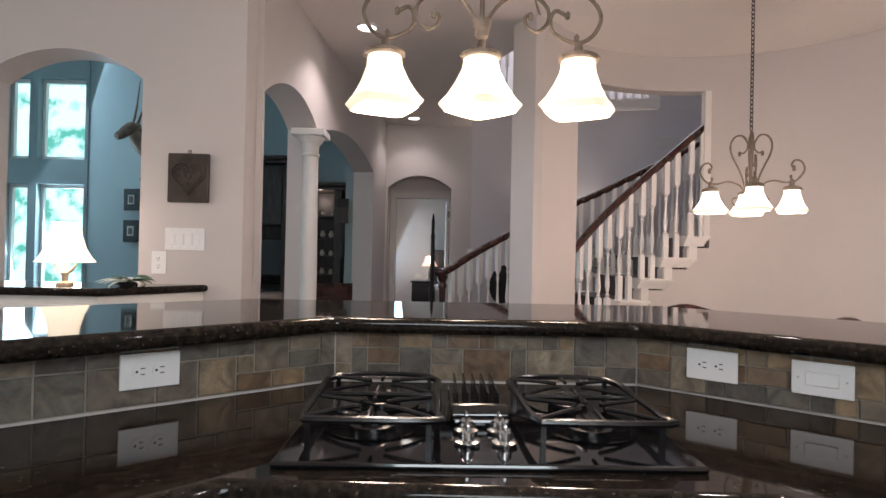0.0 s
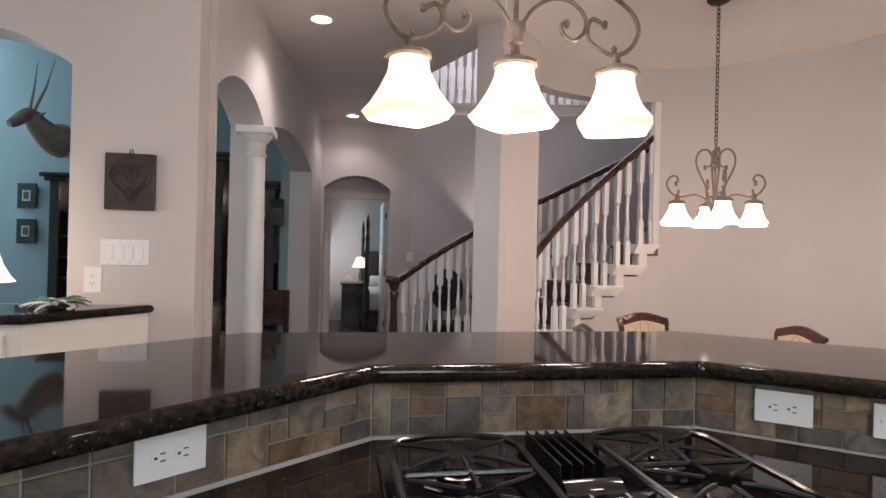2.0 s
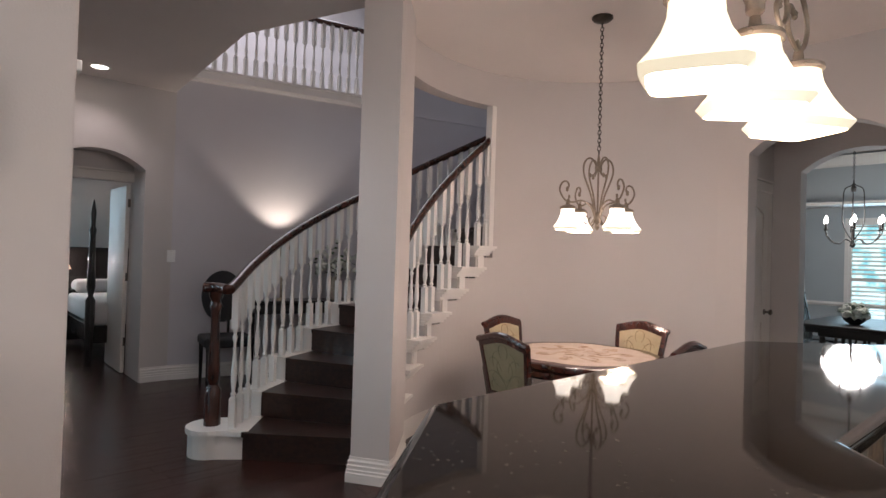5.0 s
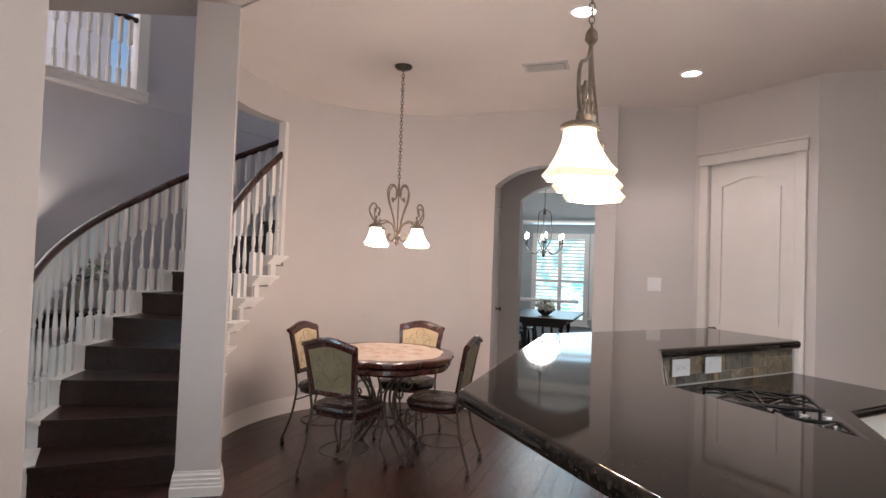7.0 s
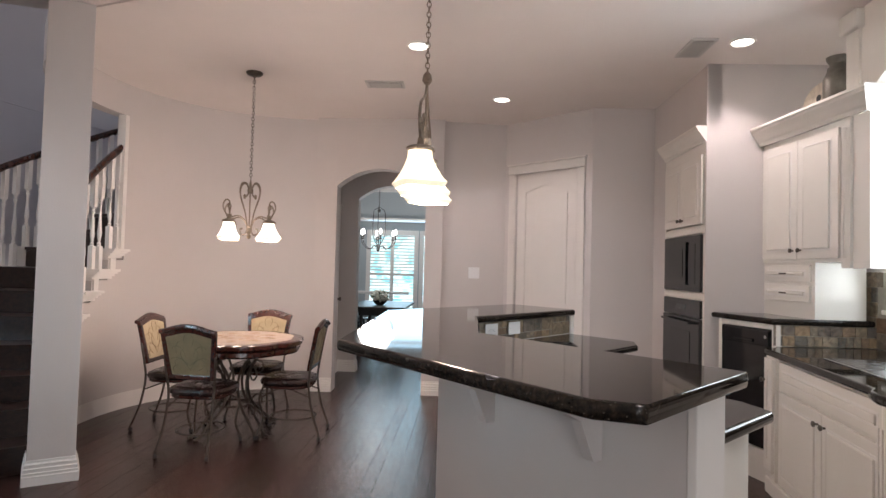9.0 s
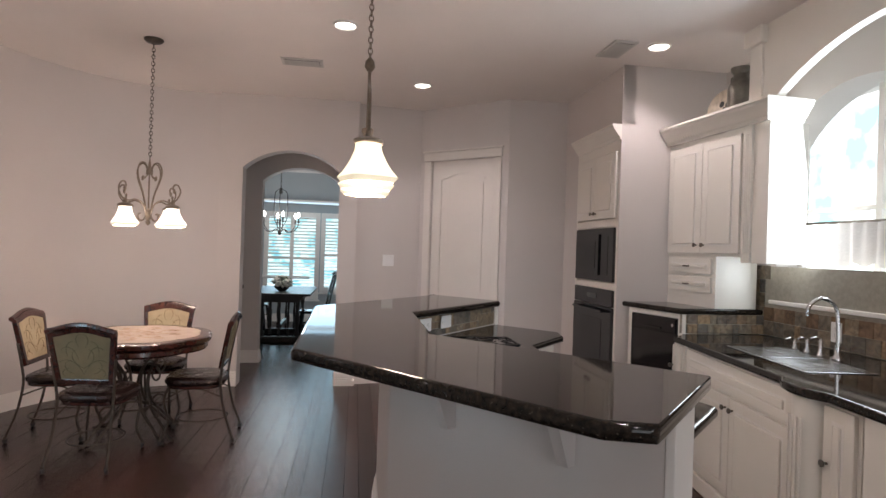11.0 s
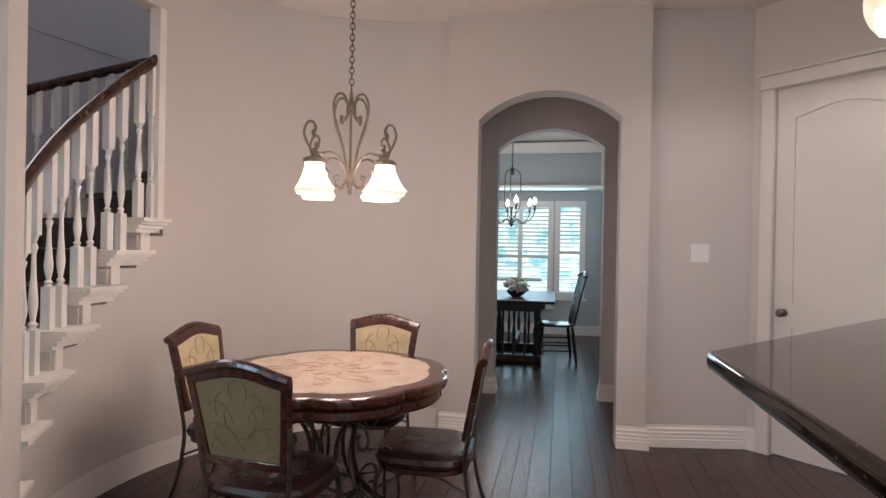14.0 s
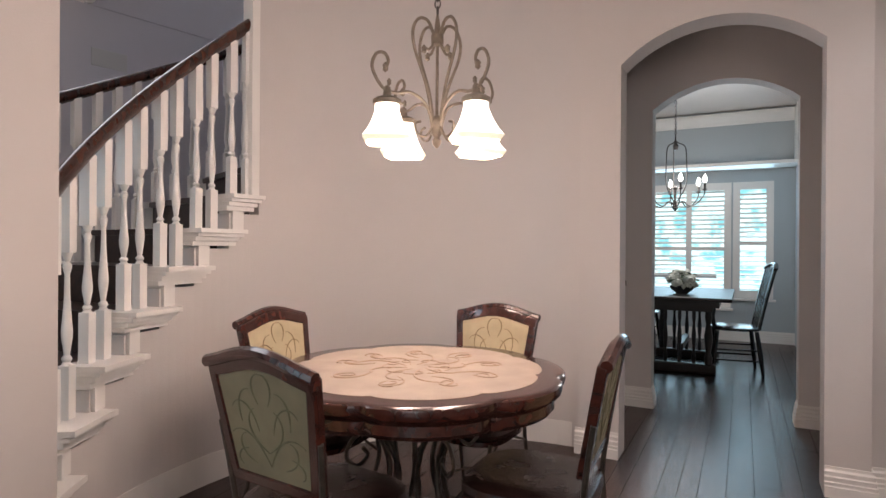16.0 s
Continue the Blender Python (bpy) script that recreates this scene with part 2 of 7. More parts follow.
# weaker glow at the rim: the bulb's fall-off is set as emission
SHADELIP = mat("dimmer_lit_glass_lip", (0.85, 0.78, 0.62), 0.35, emit=((1.0, 0.86, 0.62), 0.80))
SHADE2 = mat("lit_frosted_glass_bright", (0.95, 0.9, 0.85), 0.4, emit=((1.0, 0.88, 0.76), 3.0))
BULB = mat("lit_bulb", (1, 1, 1), 0.4, emit=((1.0, 0.90, 0.85), 14.0))
CANL = mat("lit_downlight", (1, 1, 1), 0.4, emit=((1.0, 0.93, 0.86), 9.0))
LSHADE = mat("lit_linen_shade", (0.9, 0.85, 0.75), 0.7, emit=((1.0, 0.80, 0.58), 1.5), bump=0.1)
PSHADE = mat("lit_pink_shade", (0.8, 0.6, 0.5), 0.7, emit=((1.0, 0.62, 0.45), 0.8))
PLAQUE = mat("carved_brown_wood", (0.06, 0.042, 0.030), 0.5, var=0.5, scale=12, bump=0.4, bscale=60)
BONE = mat("bone_and_horn", (0.45, 0.36, 0.26), 0.6, var=0.4, scale=14)
HIDE = mat("tan_hide", (0.30, 0.22, 0.17), 0.85, var=0.3, scale=14, bump=0.4, bscale=120)
HORN = mat("dark_horn", (0.03, 0.025, 0.022), 0.4, bump=0.3, bscale=80)
WHITEH = mat("white_hide", (0.6, 0.58, 0.55), 0.85)
LEAF = mat("green_leaf", (0.07, 0.13, 0.055), 0.5, var=0.4, scale=20)
PETAL = mat("white_petal", (0.70, 0.70, 0.62), 0.7, var=0.2, scale=30)
SOFA = mat("brown_upholstery", (0.085, 0.06, 0.05), 0.8, var=0.3, scale=9, bump=0.3, bscale=120)
CHINA = mat("cream_china", (0.6, 0.52, 0.42), 0.3, var=0.3, scale=20)
TIN = mat("old_tin", (0.20, 0.18, 0.15), 0.42, metal=0.7, var=0.4, scale=12, bump=0.2)
LINEN = mat("white_linen", (0.72, 0.70, 0.70), 0.85, bump=0.2, bscale=60)
TABLEW = mat("dark_table_wood", (0.020, 0.013, 0.010), 0.42, var=0.3, scale=14, bump=0.1)
BLACKW = mat("black_lacquer_wood", (0.012, 0.010, 0.010), 0.25, coat=0.3)
BLACKF = mat("black_upholstery", (0.014, 0.014, 0.016), 0.8)
CHROMEV = mat("vent_grille_metal", (0.55, 0.53, 0.50), 0.5)


def glow_mat(name, c1, c2, strength, scale):
    """The bright garden beyond a window: sky between leaves."""
    m = mat(name, (0, 0, 0), 1.0, spec=0.0)
    n, l = m.node_tree.nodes, m.node_tree.links
    b, tc = n["Principled BSDF"], n["Texture Coordinate"]
    t = n.new("ShaderNodeTexNoise")
    t.inputs["Scale"].default_value, t.inputs["Detail"].default_value = scale, 5
    l.new(tc.outputs["Object"], t.inputs["Vector"])
    r = n.new("ShaderNodeValToRGB")
    r.color_ramp.elements[0].position, r.color_ramp.elements[1].position = 0.40, 0.52
    r.color_ramp.elements[0].color, r.color_ramp.elements[1].color = (*c1, 1), (*c2, 1)
    l.new(t.outputs["Fac"], r.inputs["Fac"])
    l.new(r.outputs[0], b.inputs["Emission Color"])
    b.inputs["Emission Strength"].default_value = strength
    return m


GARDEN = glow_mat("bright_garden", (0.10, 0.42, 0.36), (0.62, 0.98, 1.0), 1.5, 2.6)
GARDEN2 = glow_mat("bright_garden_far", (0.22, 0.55, 0.62), (0.75, 0.97, 1.0), 1.6, 4.0)
GARDEN3 = glow_mat("bright_garden_near", (0.42, 0.70, 0.72), (0.93, 0.97, 1.0), 2.2, 2.6)


# ---- mesh helpers ----
def part(name, bm, material, parent=None, label="", smooth=False, recalc=True):
    if recalc:
        bmesh.ops.recalc_face_normals(bm, faces=bm.faces)
    me = bpy.data.meshes.new(name)
    bm.to_mesh(me)
    bm.free()
    me.materials.append(material)
    if smooth:
        me.polygons.foreach_set("use_smooth", [True] * len(me.polygons))
        me.set_sharp_from_angle(angle=radians(38))
    ob = new(name, me)
    if parent:
        ob.parent = parent
    if label:
        ob["label"] = label
    return ob


def thing(name, m, label, category, group=""):
    e = new(name)
    e.empty_display_size = 0.1
    e.matrix_world = m
    return tagged(e, label, category, group)


def box(bm, x0, x1, y0, y1, z0, z1, m=None):
    vs = [bm.verts.new(p) for p in itertools.product((x0, x1), (y0, y1), (z0, z1))]
    for f in ((0, 1, 3, 2), (4, 6, 7, 5), (0, 4, 5, 1), (2, 3, 7, 6), (0, 2, 6, 4), (1, 5, 7, 3)):
        bm.faces.new([vs[i] for i in f])
    if m is not None:
        bmesh.ops.transform(bm, matrix=m, verts=vs)
    return bm


def bbox(*a, bev=0.0, segs=2, m=None):
    bm = bmesh.new()
    box(bm, *a)
    if bev:
        bmesh.ops.bevel(bm, geom=list(bm.edges), offset=bev, segments=segs, profile=0.5, affect="EDGES")
    if m is not None:
        bmesh.ops.transform(bm, matrix=m, verts=bm.verts)
    return bm


def prism(bm, poly, z0, z1, m=None):
    a = [bm.verts.new((x, y, z0)) for x, y in poly]
    b = [bm.verts.new((x, y, z1)) for x, y in poly]
    k = len(poly)
    fs = [bm.faces.new(a[::-1]), bm.faces.new(b)]
    for i in range(k):
        bm.faces.new((a[i], a[(i + 1) % k], b[(i + 1) % k], b[i]))
    if m is not None:
        bmesh.ops.transform(bm, matrix=m, verts=a + b)
    bmesh.ops.triangulate(bm, faces=[f for f in fs if len(f.verts) > 4])
    return bm


def lathe(bm, prof, segs=16, m=None, square=False):
    """prof: (radius, z) from bottom to top; square: turned on four corners."""
    rings = []
    for r, z in prof:
        ring = []
        for i in range(segs):
            a = 2 * math.pi * (i + 0.5) / segs
            k = 1 / max(abs(math.cos(a)), abs(math.sin(a))) if square else 1
            ring.append(bm.verts.new((r * math.cos(a) * k, r * math.sin(a) * k, z)))
        rings.append(ring)
    for a, b in zip(rings, rings[1:]):
        for i in range(segs):
            bm.faces.new((a[i], a[(i + 1) % segs], b[(i + 1) % segs], b[i]))
    bm.faces.new(rings[0][::-1])
    bm.faces.new(rings[-1])
    if m is not None:
        bmesh.ops.transform(bm, matrix=m, verts=[v for r in rings for v in r])
    return bm


def tube(bm, pts, r, segs=8, closed=False, flat=1.0):
    """A tube along points; r a number or one per point; flat scales it along the binormal."""
    pts = [Vector(p) for p in pts]
    k = len(pts)
    rings, up = [], None
    for i, p in enumerate(pts):
        t = (pts[(i + 1) % k] - pts[i - 1]) if closed else (pts[min(i + 1, k - 1)] - pts[max(i - 1, 0)])
        t.normalize()
        if up is None:
            up = Vector((0, 0, 1)) if abs(t.z) < 0.9 else Vector((1, 0, 0))
        side = t.cross(up).normalized()
        up = side.cross(t).normalized()
        rr = r[i] if isinstance(r, (list, tuple)) else r
        rings.append([bm.verts.new(p + side * math.cos(2 * math.pi * j / segs) * rr + up * math.sin(2 * math.pi * j / segs) * rr * flat) for j in range(segs)])
    n = k if closed else k - 1
    for i in range(n):
        a, b = rings[i], rings[(i + 1) % k]
        for j in range(segs):
            bm.faces.new((a[j], a[(j + 1) % segs], b[(j + 1) % segs], b[j]))
    if not closed:
        bm.faces.new(rings[0][::-1])
        bm.faces.new(rings[-1])
    return bm


def sweep(bm, path, prof, closed=False):
    """A moulding: prof of (out, z) swept along a plan path; out is to the right of the way."""
    k = len(path)
    rows = []
    for i, (x, y) in enumerate(path):
        p = Vector((x, y))
        a = (p - Vector(path[i - 1])).normalized() if (i > 0 or closed) else None
        b = (Vector(path[(i + 1) % k]) - p).normalized() if (i < k - 1 or closed) else None
        a, b = a or b, b or a
        na, nb = Vector((a.y, -a.x)), Vector((b.y, -b.x))
        nn = (na + nb).normalized()
        nn /= max(0.4, nn.dot(na))
        rows.append([bm.verts.new((x + nn.x * o, y + nn.y * o, z)) for o, z in prof])
    m = len(prof)
    for i in range(k if closed else k - 1):
        a, b = rows[i], rows[(i + 1) % k]
        for j in range(m):
            bm.faces.new((a[j], a[(j + 1) % m], b[(j + 1) % m], b[j]))
    if not closed:
        bm.faces.new(rows[0])
        bm.faces.new(rows[-1][::-1])
    return bm


def smooth_pts(pts, n=6):
    """Catmull-Rom through points."""
    pts = [Vector(p) for p in pts]
    out = []
    for i in range(len(pts) - 1):
        p0, p1, p2, p3 = pts[max(i - 1, 0)], pts[i], pts[i + 1], pts[min(i + 2, len(pts) - 1)]
        for j in range(n):
            t = j / n
            out.append(0.5 * (2 * p1 + (p2 - p0) * t + (2 * p0 - 5 * p1 + 4 * p2 - p3) * t * t + (3 * p1 - p0 - 3 * p2 + p3) * t ** 3))
    out.append(pts[-1])
    return out


def structure(ob, label):
    return tagged(ob, label, kind="structure")


def wall_frame(p0, p1):
    """x along the wall from p0, y to its left, z up."""
    d = Vector((p1[0] - p0[0], p1[1] - p0[1]))
    return Matrix.Translation((p0[0], p0[1], 0)) @ Matrix.Rotation(math.atan2(d.y, d.x), 4, "Z"), d.length


def arch_top(s, s0, s1, spring, apex):
    """Height of a segmental arch at s."""
    w, h = (s1 - s0) / 2, apex - spring
    if h <= 0.001:
        return spring
    r = (w * w + h * h) / (2 * h)
    u = s - (s0 + s1) / 2
    return apex - r + math.sqrt(max(0, r * r - u * u))


def wall(name, p0, p1, thick, z0, z1, mt, label, openings=()):
    """A wall with its face on the line p0-p1 and its body to the left; openings are (s0, s1, sill, spring, apex)."""
    m, length = wall_frame(p0, p1)
    bm = bmesh.new()
    s = 0.0
    for a, b, sill, spring, apex in sorted(openings):
        if a > s + 1e-4:
            box(bm, s, a, 0, thick, z0, z1)
        if sill > z0 + 1e-3:
            box(bm, a, b, 0, thick, z0, sill)
        n = 1 if apex - spring < 0.001 else 20
        pts = [(a + (b - a) * i / n, arch_top(a + (b - a) * i / n, a, b, spring, apex)) for i in range(n + 1)]
        rows = [[bm.verts.new(c) for c in ((u, 0, h), (u, thick, h), (u, thick, z1), (u, 0, z1))] for u, h in pts]
        for r0, r1 in zip(rows, rows[1:]):
            for j in range(4):
                bm.faces.new((r0[j], r0[(j + 1) % 4], r1[(j + 1) % 4], r1[j]))
        s = b
    if s < length - 1e-4:
        box(bm, s, length, 0, thick, z0, z1)
    ob = structure(part(name, bm, mt), label)
    ob.matrix_world = m
    return ob


def arc(cx, cy, r, a0, a1, n):
    return [(cx + r * math.cos(radians(a0 + (a1 - a0) * i / n)), cy + r * math.sin(radians(a0 + (a1 - a0) * i / n))) for i in range(n + 1)]


def arc_wall(bm, c, r0, r1, a0, a1, z0, z1, n=24):
    inner, outer = arc(*c, r0, a0, a1, n), arc(*c, r1, a0, a1, n)
    rows = [[bm.verts.new(v) for v in ((*i, z0), (*o, z0), (*o, z1), (*i, z1))] for i, o in zip(inner, outer)]
    for a, b in zip(rows, rows[1:]):
        for j in range(4):
            bm.faces.new((a[j], a[(j + 1) % 4], b[(j + 1) % 4], b[j]))
    bm.faces.new(rows[0])
    bm.faces.new(rows[-1][::-1])
    return bm


BASE = [(0, 0), (0.022, 0), (0.022, 0.055), (0.017, 0.06), (0.019, 0.075), (0.014, 0.08), (0.016, 0.10), (0.010, 0.106), (0.012, 0.125), (0.005, 0.135), (0.004, 0.15), (0, 0.15)]


def baseboard(path, closed=False, name="baseboard"):
    bm = bmesh.new()
    sweep(bm, path, BASE, closed)
    return structure(part(name, bm, TRIM), "white stepped wooden baseboard at the foot of the wall")

# ---- structure ----
CEIL_Z, NC, NR = 3.0, (1.95, 3.2), 1.47
RISE = 0.184
part_floor = bmesh.new()
box(part_floor, -8, 10, -4, 13, -0.15, -0.012)
structure(part("floor", part_floor, mat("subfloor", (0.012, 0.006, 0.005), 0.6)), "dark wooden plank floor with narrow bevelled joints")

JAMB = 77.0
bm = bmesh.new()
prism(bm, [(-6, -3.0), (4.6, -3.0), (4.6, 3.1), (-6, 3.1)], CEIL_Z, CEIL_Z + 0.2)
prism(bm, [(0.42, 3.1), (3.48, 3.1)] + arc(*NC, NR + 0.06, 0, 141, 28), CEIL_Z, CEIL_Z + 0.2)
prism(bm, [(-1.3, 3.1), (0.42, 3.1), (0.715, 4.10), (0.70, 4.28), (0.30, 5.37), (-1.3, 5.37)], CEIL_Z, CEIL_Z + 0.2)
prism(bm, [(-1.3, 5.37), (0.30, 5.37), (0.45, 7.6), (-1.3, 7.6)], CEIL_Z, CEIL_Z + 0.2)
structure(part("ceiling", bm, CEIL), "warm white textured plaster ceiling of the kitchen and hall")
bm = bmesh.new()
box(bm, -1.3, 5.4, 3.0, 10.6, 5.9, 6.0)
structure(part("ceiling", bm, CEIL), "white plaster ceiling high above the stairs")
bm = bmesh.new()
box(bm, -7.0, -1.1, 3.0, 8.6, 5.4, 5.5)
structure(part("ceiling", bm, CEIL), "white plaster ceiling of the living room")

wall("wall_north", (0.45, 7.5), (-1.2, 7.5), -0.22, 0, 3.15, PAINT, "warm white plaster hall wall with an arched opening to the bedroom", [(0.27, 1.12, 0, 2.15, 2.32)])
wall("wall_north", (5.3, 6.40), (0.45, 7.5), -0.2, 0, 3.15, GREY, "grey plaster wall behind the stairs")
wall("wall_stairwell", (5.2, 6.4), (2.72, 6.98), -0.2, 3.15, 5.9, GREY, "pale grey upper wall of the stairwell")
wall("wall_stairwell", (5.2, 3.3), (5.2, 7.0), -0.2, 0, 5.9, GREY, "pale grey east wall of the stairwell")
wall("wall_loft", (4.5, 9.6), (-1.3, 9.6), -0.2, 3.15, 5.9, GREY, "pale wall at the back of the upstairs landing")
wall("wall_upper", (-1.3, 7.6), (-1.3, 10.0), 0.1, 3.15, 5.9, GREY, "pale end wall of the upstairs landing")
bm = bmesh.new()
prism(bm, [(-1.3, 7.56), (0.45, 7.56), (2.75, 7.04), (4.5, 6.75), (4.5, 9.6), (-1.3, 9.6)], 3.15, 3.255)
structure(part("floor_loft", bm, CEIL), "floor of the upstairs landing with a painted edge")
wall("wall_upper", (0.37, 7.6), (0.30, 5.37), -0.1, CEIL_Z + 0.2, 5.9, GREY, "pale upper wall over the hall")
wall("wall_upper", (0.30, 5.37), (0.72, 4.28), -0.1, CEIL_Z + 0.2, 5.9, GREY, "pale upper wall over the hall")
bm = bmesh.new()
arc_wall(bm, NC, NR, NR + 0.12, 0, 141, CEIL_Z, 5.9)
structure(part("wall_upper", bm, GREY), "pale curved upper wall over the breakfast nook")

# nook: curved wall, header over the opening to the stairs, knee wall stepping up with the treads
bm = bmesh.new()
arc_wall(bm, NC, NR, NR + 0.13, -2, JAMB, 0, CEIL_Z, 110)
structure(part("wall_nook", bm, PAINT), "curved warm white plaster wall round the breakfast nook")
bm = bmesh.new()
arc_wall(bm, NC, NR, NR + 0.13, JAMB, 143, 2.71, CEIL_Z, 70)
structure(part("wall_nook_header", bm, PAINT), "curved plaster header above the stair opening")


def inner_a(n):
    return 140.0 - 8.0 * (n - 1)


def outer_a(n):
    return 138.0 - 8.2 * (n - 1)


RO = 2.50
bm = bmesh.new()
for n in range(1, 9):
    arc_wall(bm, NC, NR, NR + 0.10, max(JAMB, inner_a(n + 1)), min(inner_a(n), 141), 0, RISE * n - 0.10, 4)
structure(part("wall_knee", bm, PAINT), "curved plaster knee wall stepping up under the stair treads")

# column at the foot of the stairs
bm = bmesh.new()
prism(bm, [(0.512, 4.09), (0.645, 3.88), (0.715, 3.925), (1.05, 4.26), (0.82, 4.33)], 0, CEIL_Z)
structure(part("column", bm, PAINT), "square plaster column at the foot of the curved stairs")
baseboard([(0.82, 4.332), (0.510, 4.091), (0.645, 3.878), (0.717, 3.924), (1.052, 4.262)])

# arch wall, corridor and second arch
wall("wall_east", (3.34, 1.74), (3.34, 3.14), -0.18, 0, CEIL_Z, PAINT, "warm white plaster wall with an arched opening to the dining room", [(0.19, 1.17, 0, 2.25, 2.445)])
wall("wall_corridor", (3.52, 3.13), (4.55, 3.13), 0.15, 0, CEIL_Z, PAINT, "plaster wall of the short passage")
wall("wall_corridor", (3.52, 1.76), (4.55, 1.76), -0.15, 0, CEIL_Z, PAINT, "plaster wall of the short passage")
wall("wall_dining_arch", (4.55, 1.4), (4.55, 3.6), -0.16, 0, CEIL_Z, PAINT, "plaster wall with a second arched opening", [(0.55, 1.50, 0, 2.25, 2.43)])
wall("wall_switch", (3.55, 1.04), (3.42, 1.74), -0.12, 0, CEIL_Z, PAINT, "plaster wall beside the pantry door")
wall("wall_pantry", (2.80, 0.24), (3.54, 1.05), -0.12, 0, CEIL_Z, PAINT, "angled plaster wall with the pantry door", [(0.17, 0.95, 0, 2.425, 2.425)])
wall("wall_kitchen_east", (2.80, -1.3), (2.80, 0.25), -0.12, 0, CEIL_Z, PAINT, "plaster wall beside the ovens")

# kitchen south: oven recess, tower side, cabinet back wall, sink wall with window
wall("wall_tower", (1.555, -0.355), (2.445, -0.355), -0.1, 2.52, CEIL_Z, PAINT, "plaster wall above the oven cabinet")
wall("wall_tower", (1.555, -1.3), (1.555, -0.343), -0.009, 0, CEIL_Z, PAINT, "plaster side wall of the oven recess")
wall("wall_tower", (2.445, -0.355), (2.82, -0.355), -0.1, 0, CEIL_Z, PAINT, "plaster wall beside the oven cabinet")
wall("wall_south", (-6.0, -1.25), (1.6, -1.25), -0.25, 0, CEIL_Z, PAINT, "plaster kitchen wall with an arched window over the sink", [(5.65, 6.93, 1.18, 2.28, 2.60)])
wall("wall_west", (-6.0, 3.0), (-6.0, -1.4), -0.2, 0, CEIL_Z, PAINT, "plaster wall closing the kitchen")

# plaque wall with the arched pass-through, arcade with a round column
wall("wall_plaque", (-1.125, 3.04), (-6.0, 3.04), -0.20, 0, CEIL_Z, PAINT, "warm white plaster wall with an arched pass-through above a counter", [(0.57, 1.445, 1.06, 2.215, 2.375)])
AW0, AW1 = (-1.09, 3.24), (-0.70, 7.5)
wall("wall_arcade", AW0, AW1, 0.24, 0, CEIL_Z, PAINT, "plaster arcade wall with two arches on a round column", [(0.03, 1.12, 0, 2.23, 2.40), (1.16, 3.42, 0, 2.23, 2.40)])
wall("wall_living", (-4.95, 8.0), (-7.0, 8.0), -0.2, 0, 2.33, TEAL, "blue-grey living room wall with tall windows", [(0.05, 0.71, 0.5, 2.15, 2.15), (0.83, 1.15, 0.5, 2.15, 2.15)])
wall("wall_living", (-4.95, 8.0), (-7.0, 8.0), -0.2, 2.33, 5.4, TEAL, "blue-grey living room wall with tall windows", [(0.05, 0.71, 2.5, 3.65, 3.65), (0.83, 1.15, 2.5, 3.65, 3.65)])
wall("wall_living", (-1.2, 7.62), (-3.7, 7.62), -0.2, 0, 5.4, TEAL, "blue-grey living room wall behind the armoire")
wall("wall_gallery", (-3.65, 7.60), (-4.97, 8.02), -0.12, 0, 5.4, TEAL, "blue-grey living room wall with a mounted head and two pictures")
wall("wall_living", (-1.12, 6.75), (-1.14, 8.0), -0.1, 0, 5.4, TEAL, "blue-grey living room wall")
wall("wall_living", (-6.9, 8.5), (-6.9, 3.2), -0.2, 0, 5.4, TEAL, "blue-grey living room wall")
wall("wall_living", (-6.9, 3.26), (-1.3, 3.26), 0.02, CEIL_Z + 0.2, 5.4, TEAL, "blue-grey upper wall of the living room")
wall("wall_living", (-1.38, 3.3), (-1.38, 8.0), 0.05, CEIL_Z, 5.4, TEAL, "blue-grey upper wall of the living room")

# dining room
wall("wall_dining", (8.5, 1.0), (8.5, 6.0), -0.2, 0, 3.2, DINEP, "grey-blue dining room wall with shuttered windows", [(0.99, 1.36, 0.62, 2.05, 2.05), (1.48, 2.42, 0.48, 2.05, 2.05)])
wall("wall_dining", (4.7, 5.5), (8.6, 5.5), 0.2, 0, 3.2, DINEP, "grey-blue dining room wall")
wall("wall_dining", (4.71, 1.70), (8.5, 1.70), -0.2, 0, 3.2, DINEP, "grey-blue dining room wall")
wall("wall_dining", (4.72, 3.6), (4.72, 5.5), 0.02, 0, 3.2, DINEP, "grey-blue dining room wall")
bm = bmesh.new()
box(bm, 4.5, 8.8, 0.9, 5.8, 3.05, 3.2)
structure(part("ceiling", bm, CEIL), "white dining room ceiling")

# bedroom
wall("wall_bedroom", (3.0, 11.3), (-2.0, 11.3), -0.2, 0, 3.0, PAINT, "plaster bedroom wall")
wall("wall_bedroom", (-1.15, 11.3), (-1.15, 7.7), -0.15, 0, 3.0, PAINT, "plaster bedroom wall with a shuttered window", [(0.8, 1.7, 0.6, 2.1, 2.1)])
wall("wall_bedroom", (2.6, 7.7), (2.6, 11.4), -0.1, 0, 3.0, PAINT, "plaster bedroom wall")
bm = bmesh.new()
box(bm, -1.3, 2.8, 7.68, 11.5, 2.95, 3.1)
structure(part("ceiling", bm, CEIL), "bedroom ceiling")
bm = bmesh.new()
box(bm, 0.5, 2.7, 7.72, 7.8, 0, 3.0)
structure(part("wall_bedroom", bm, PAINT), "plaster bedroom wall")

# bright gardens beyond the windows
def backdrop(p0, p1, z0, z1, mt):
    m, length = wall_frame(p0, p1)
    bm = bmesh.new()
    vs = [bm.verts.new(c) for c in ((0, 0, z0), (length, 0, z0), (length, 0, z1), (0, 0, z1))]
    bm.faces.new(vs)
    ob = structure(part("backdrop", bm, mt, recalc=False), "bright trees and sky outside the window")
    ob.matrix_world = m
    ob.visible_shadow = False


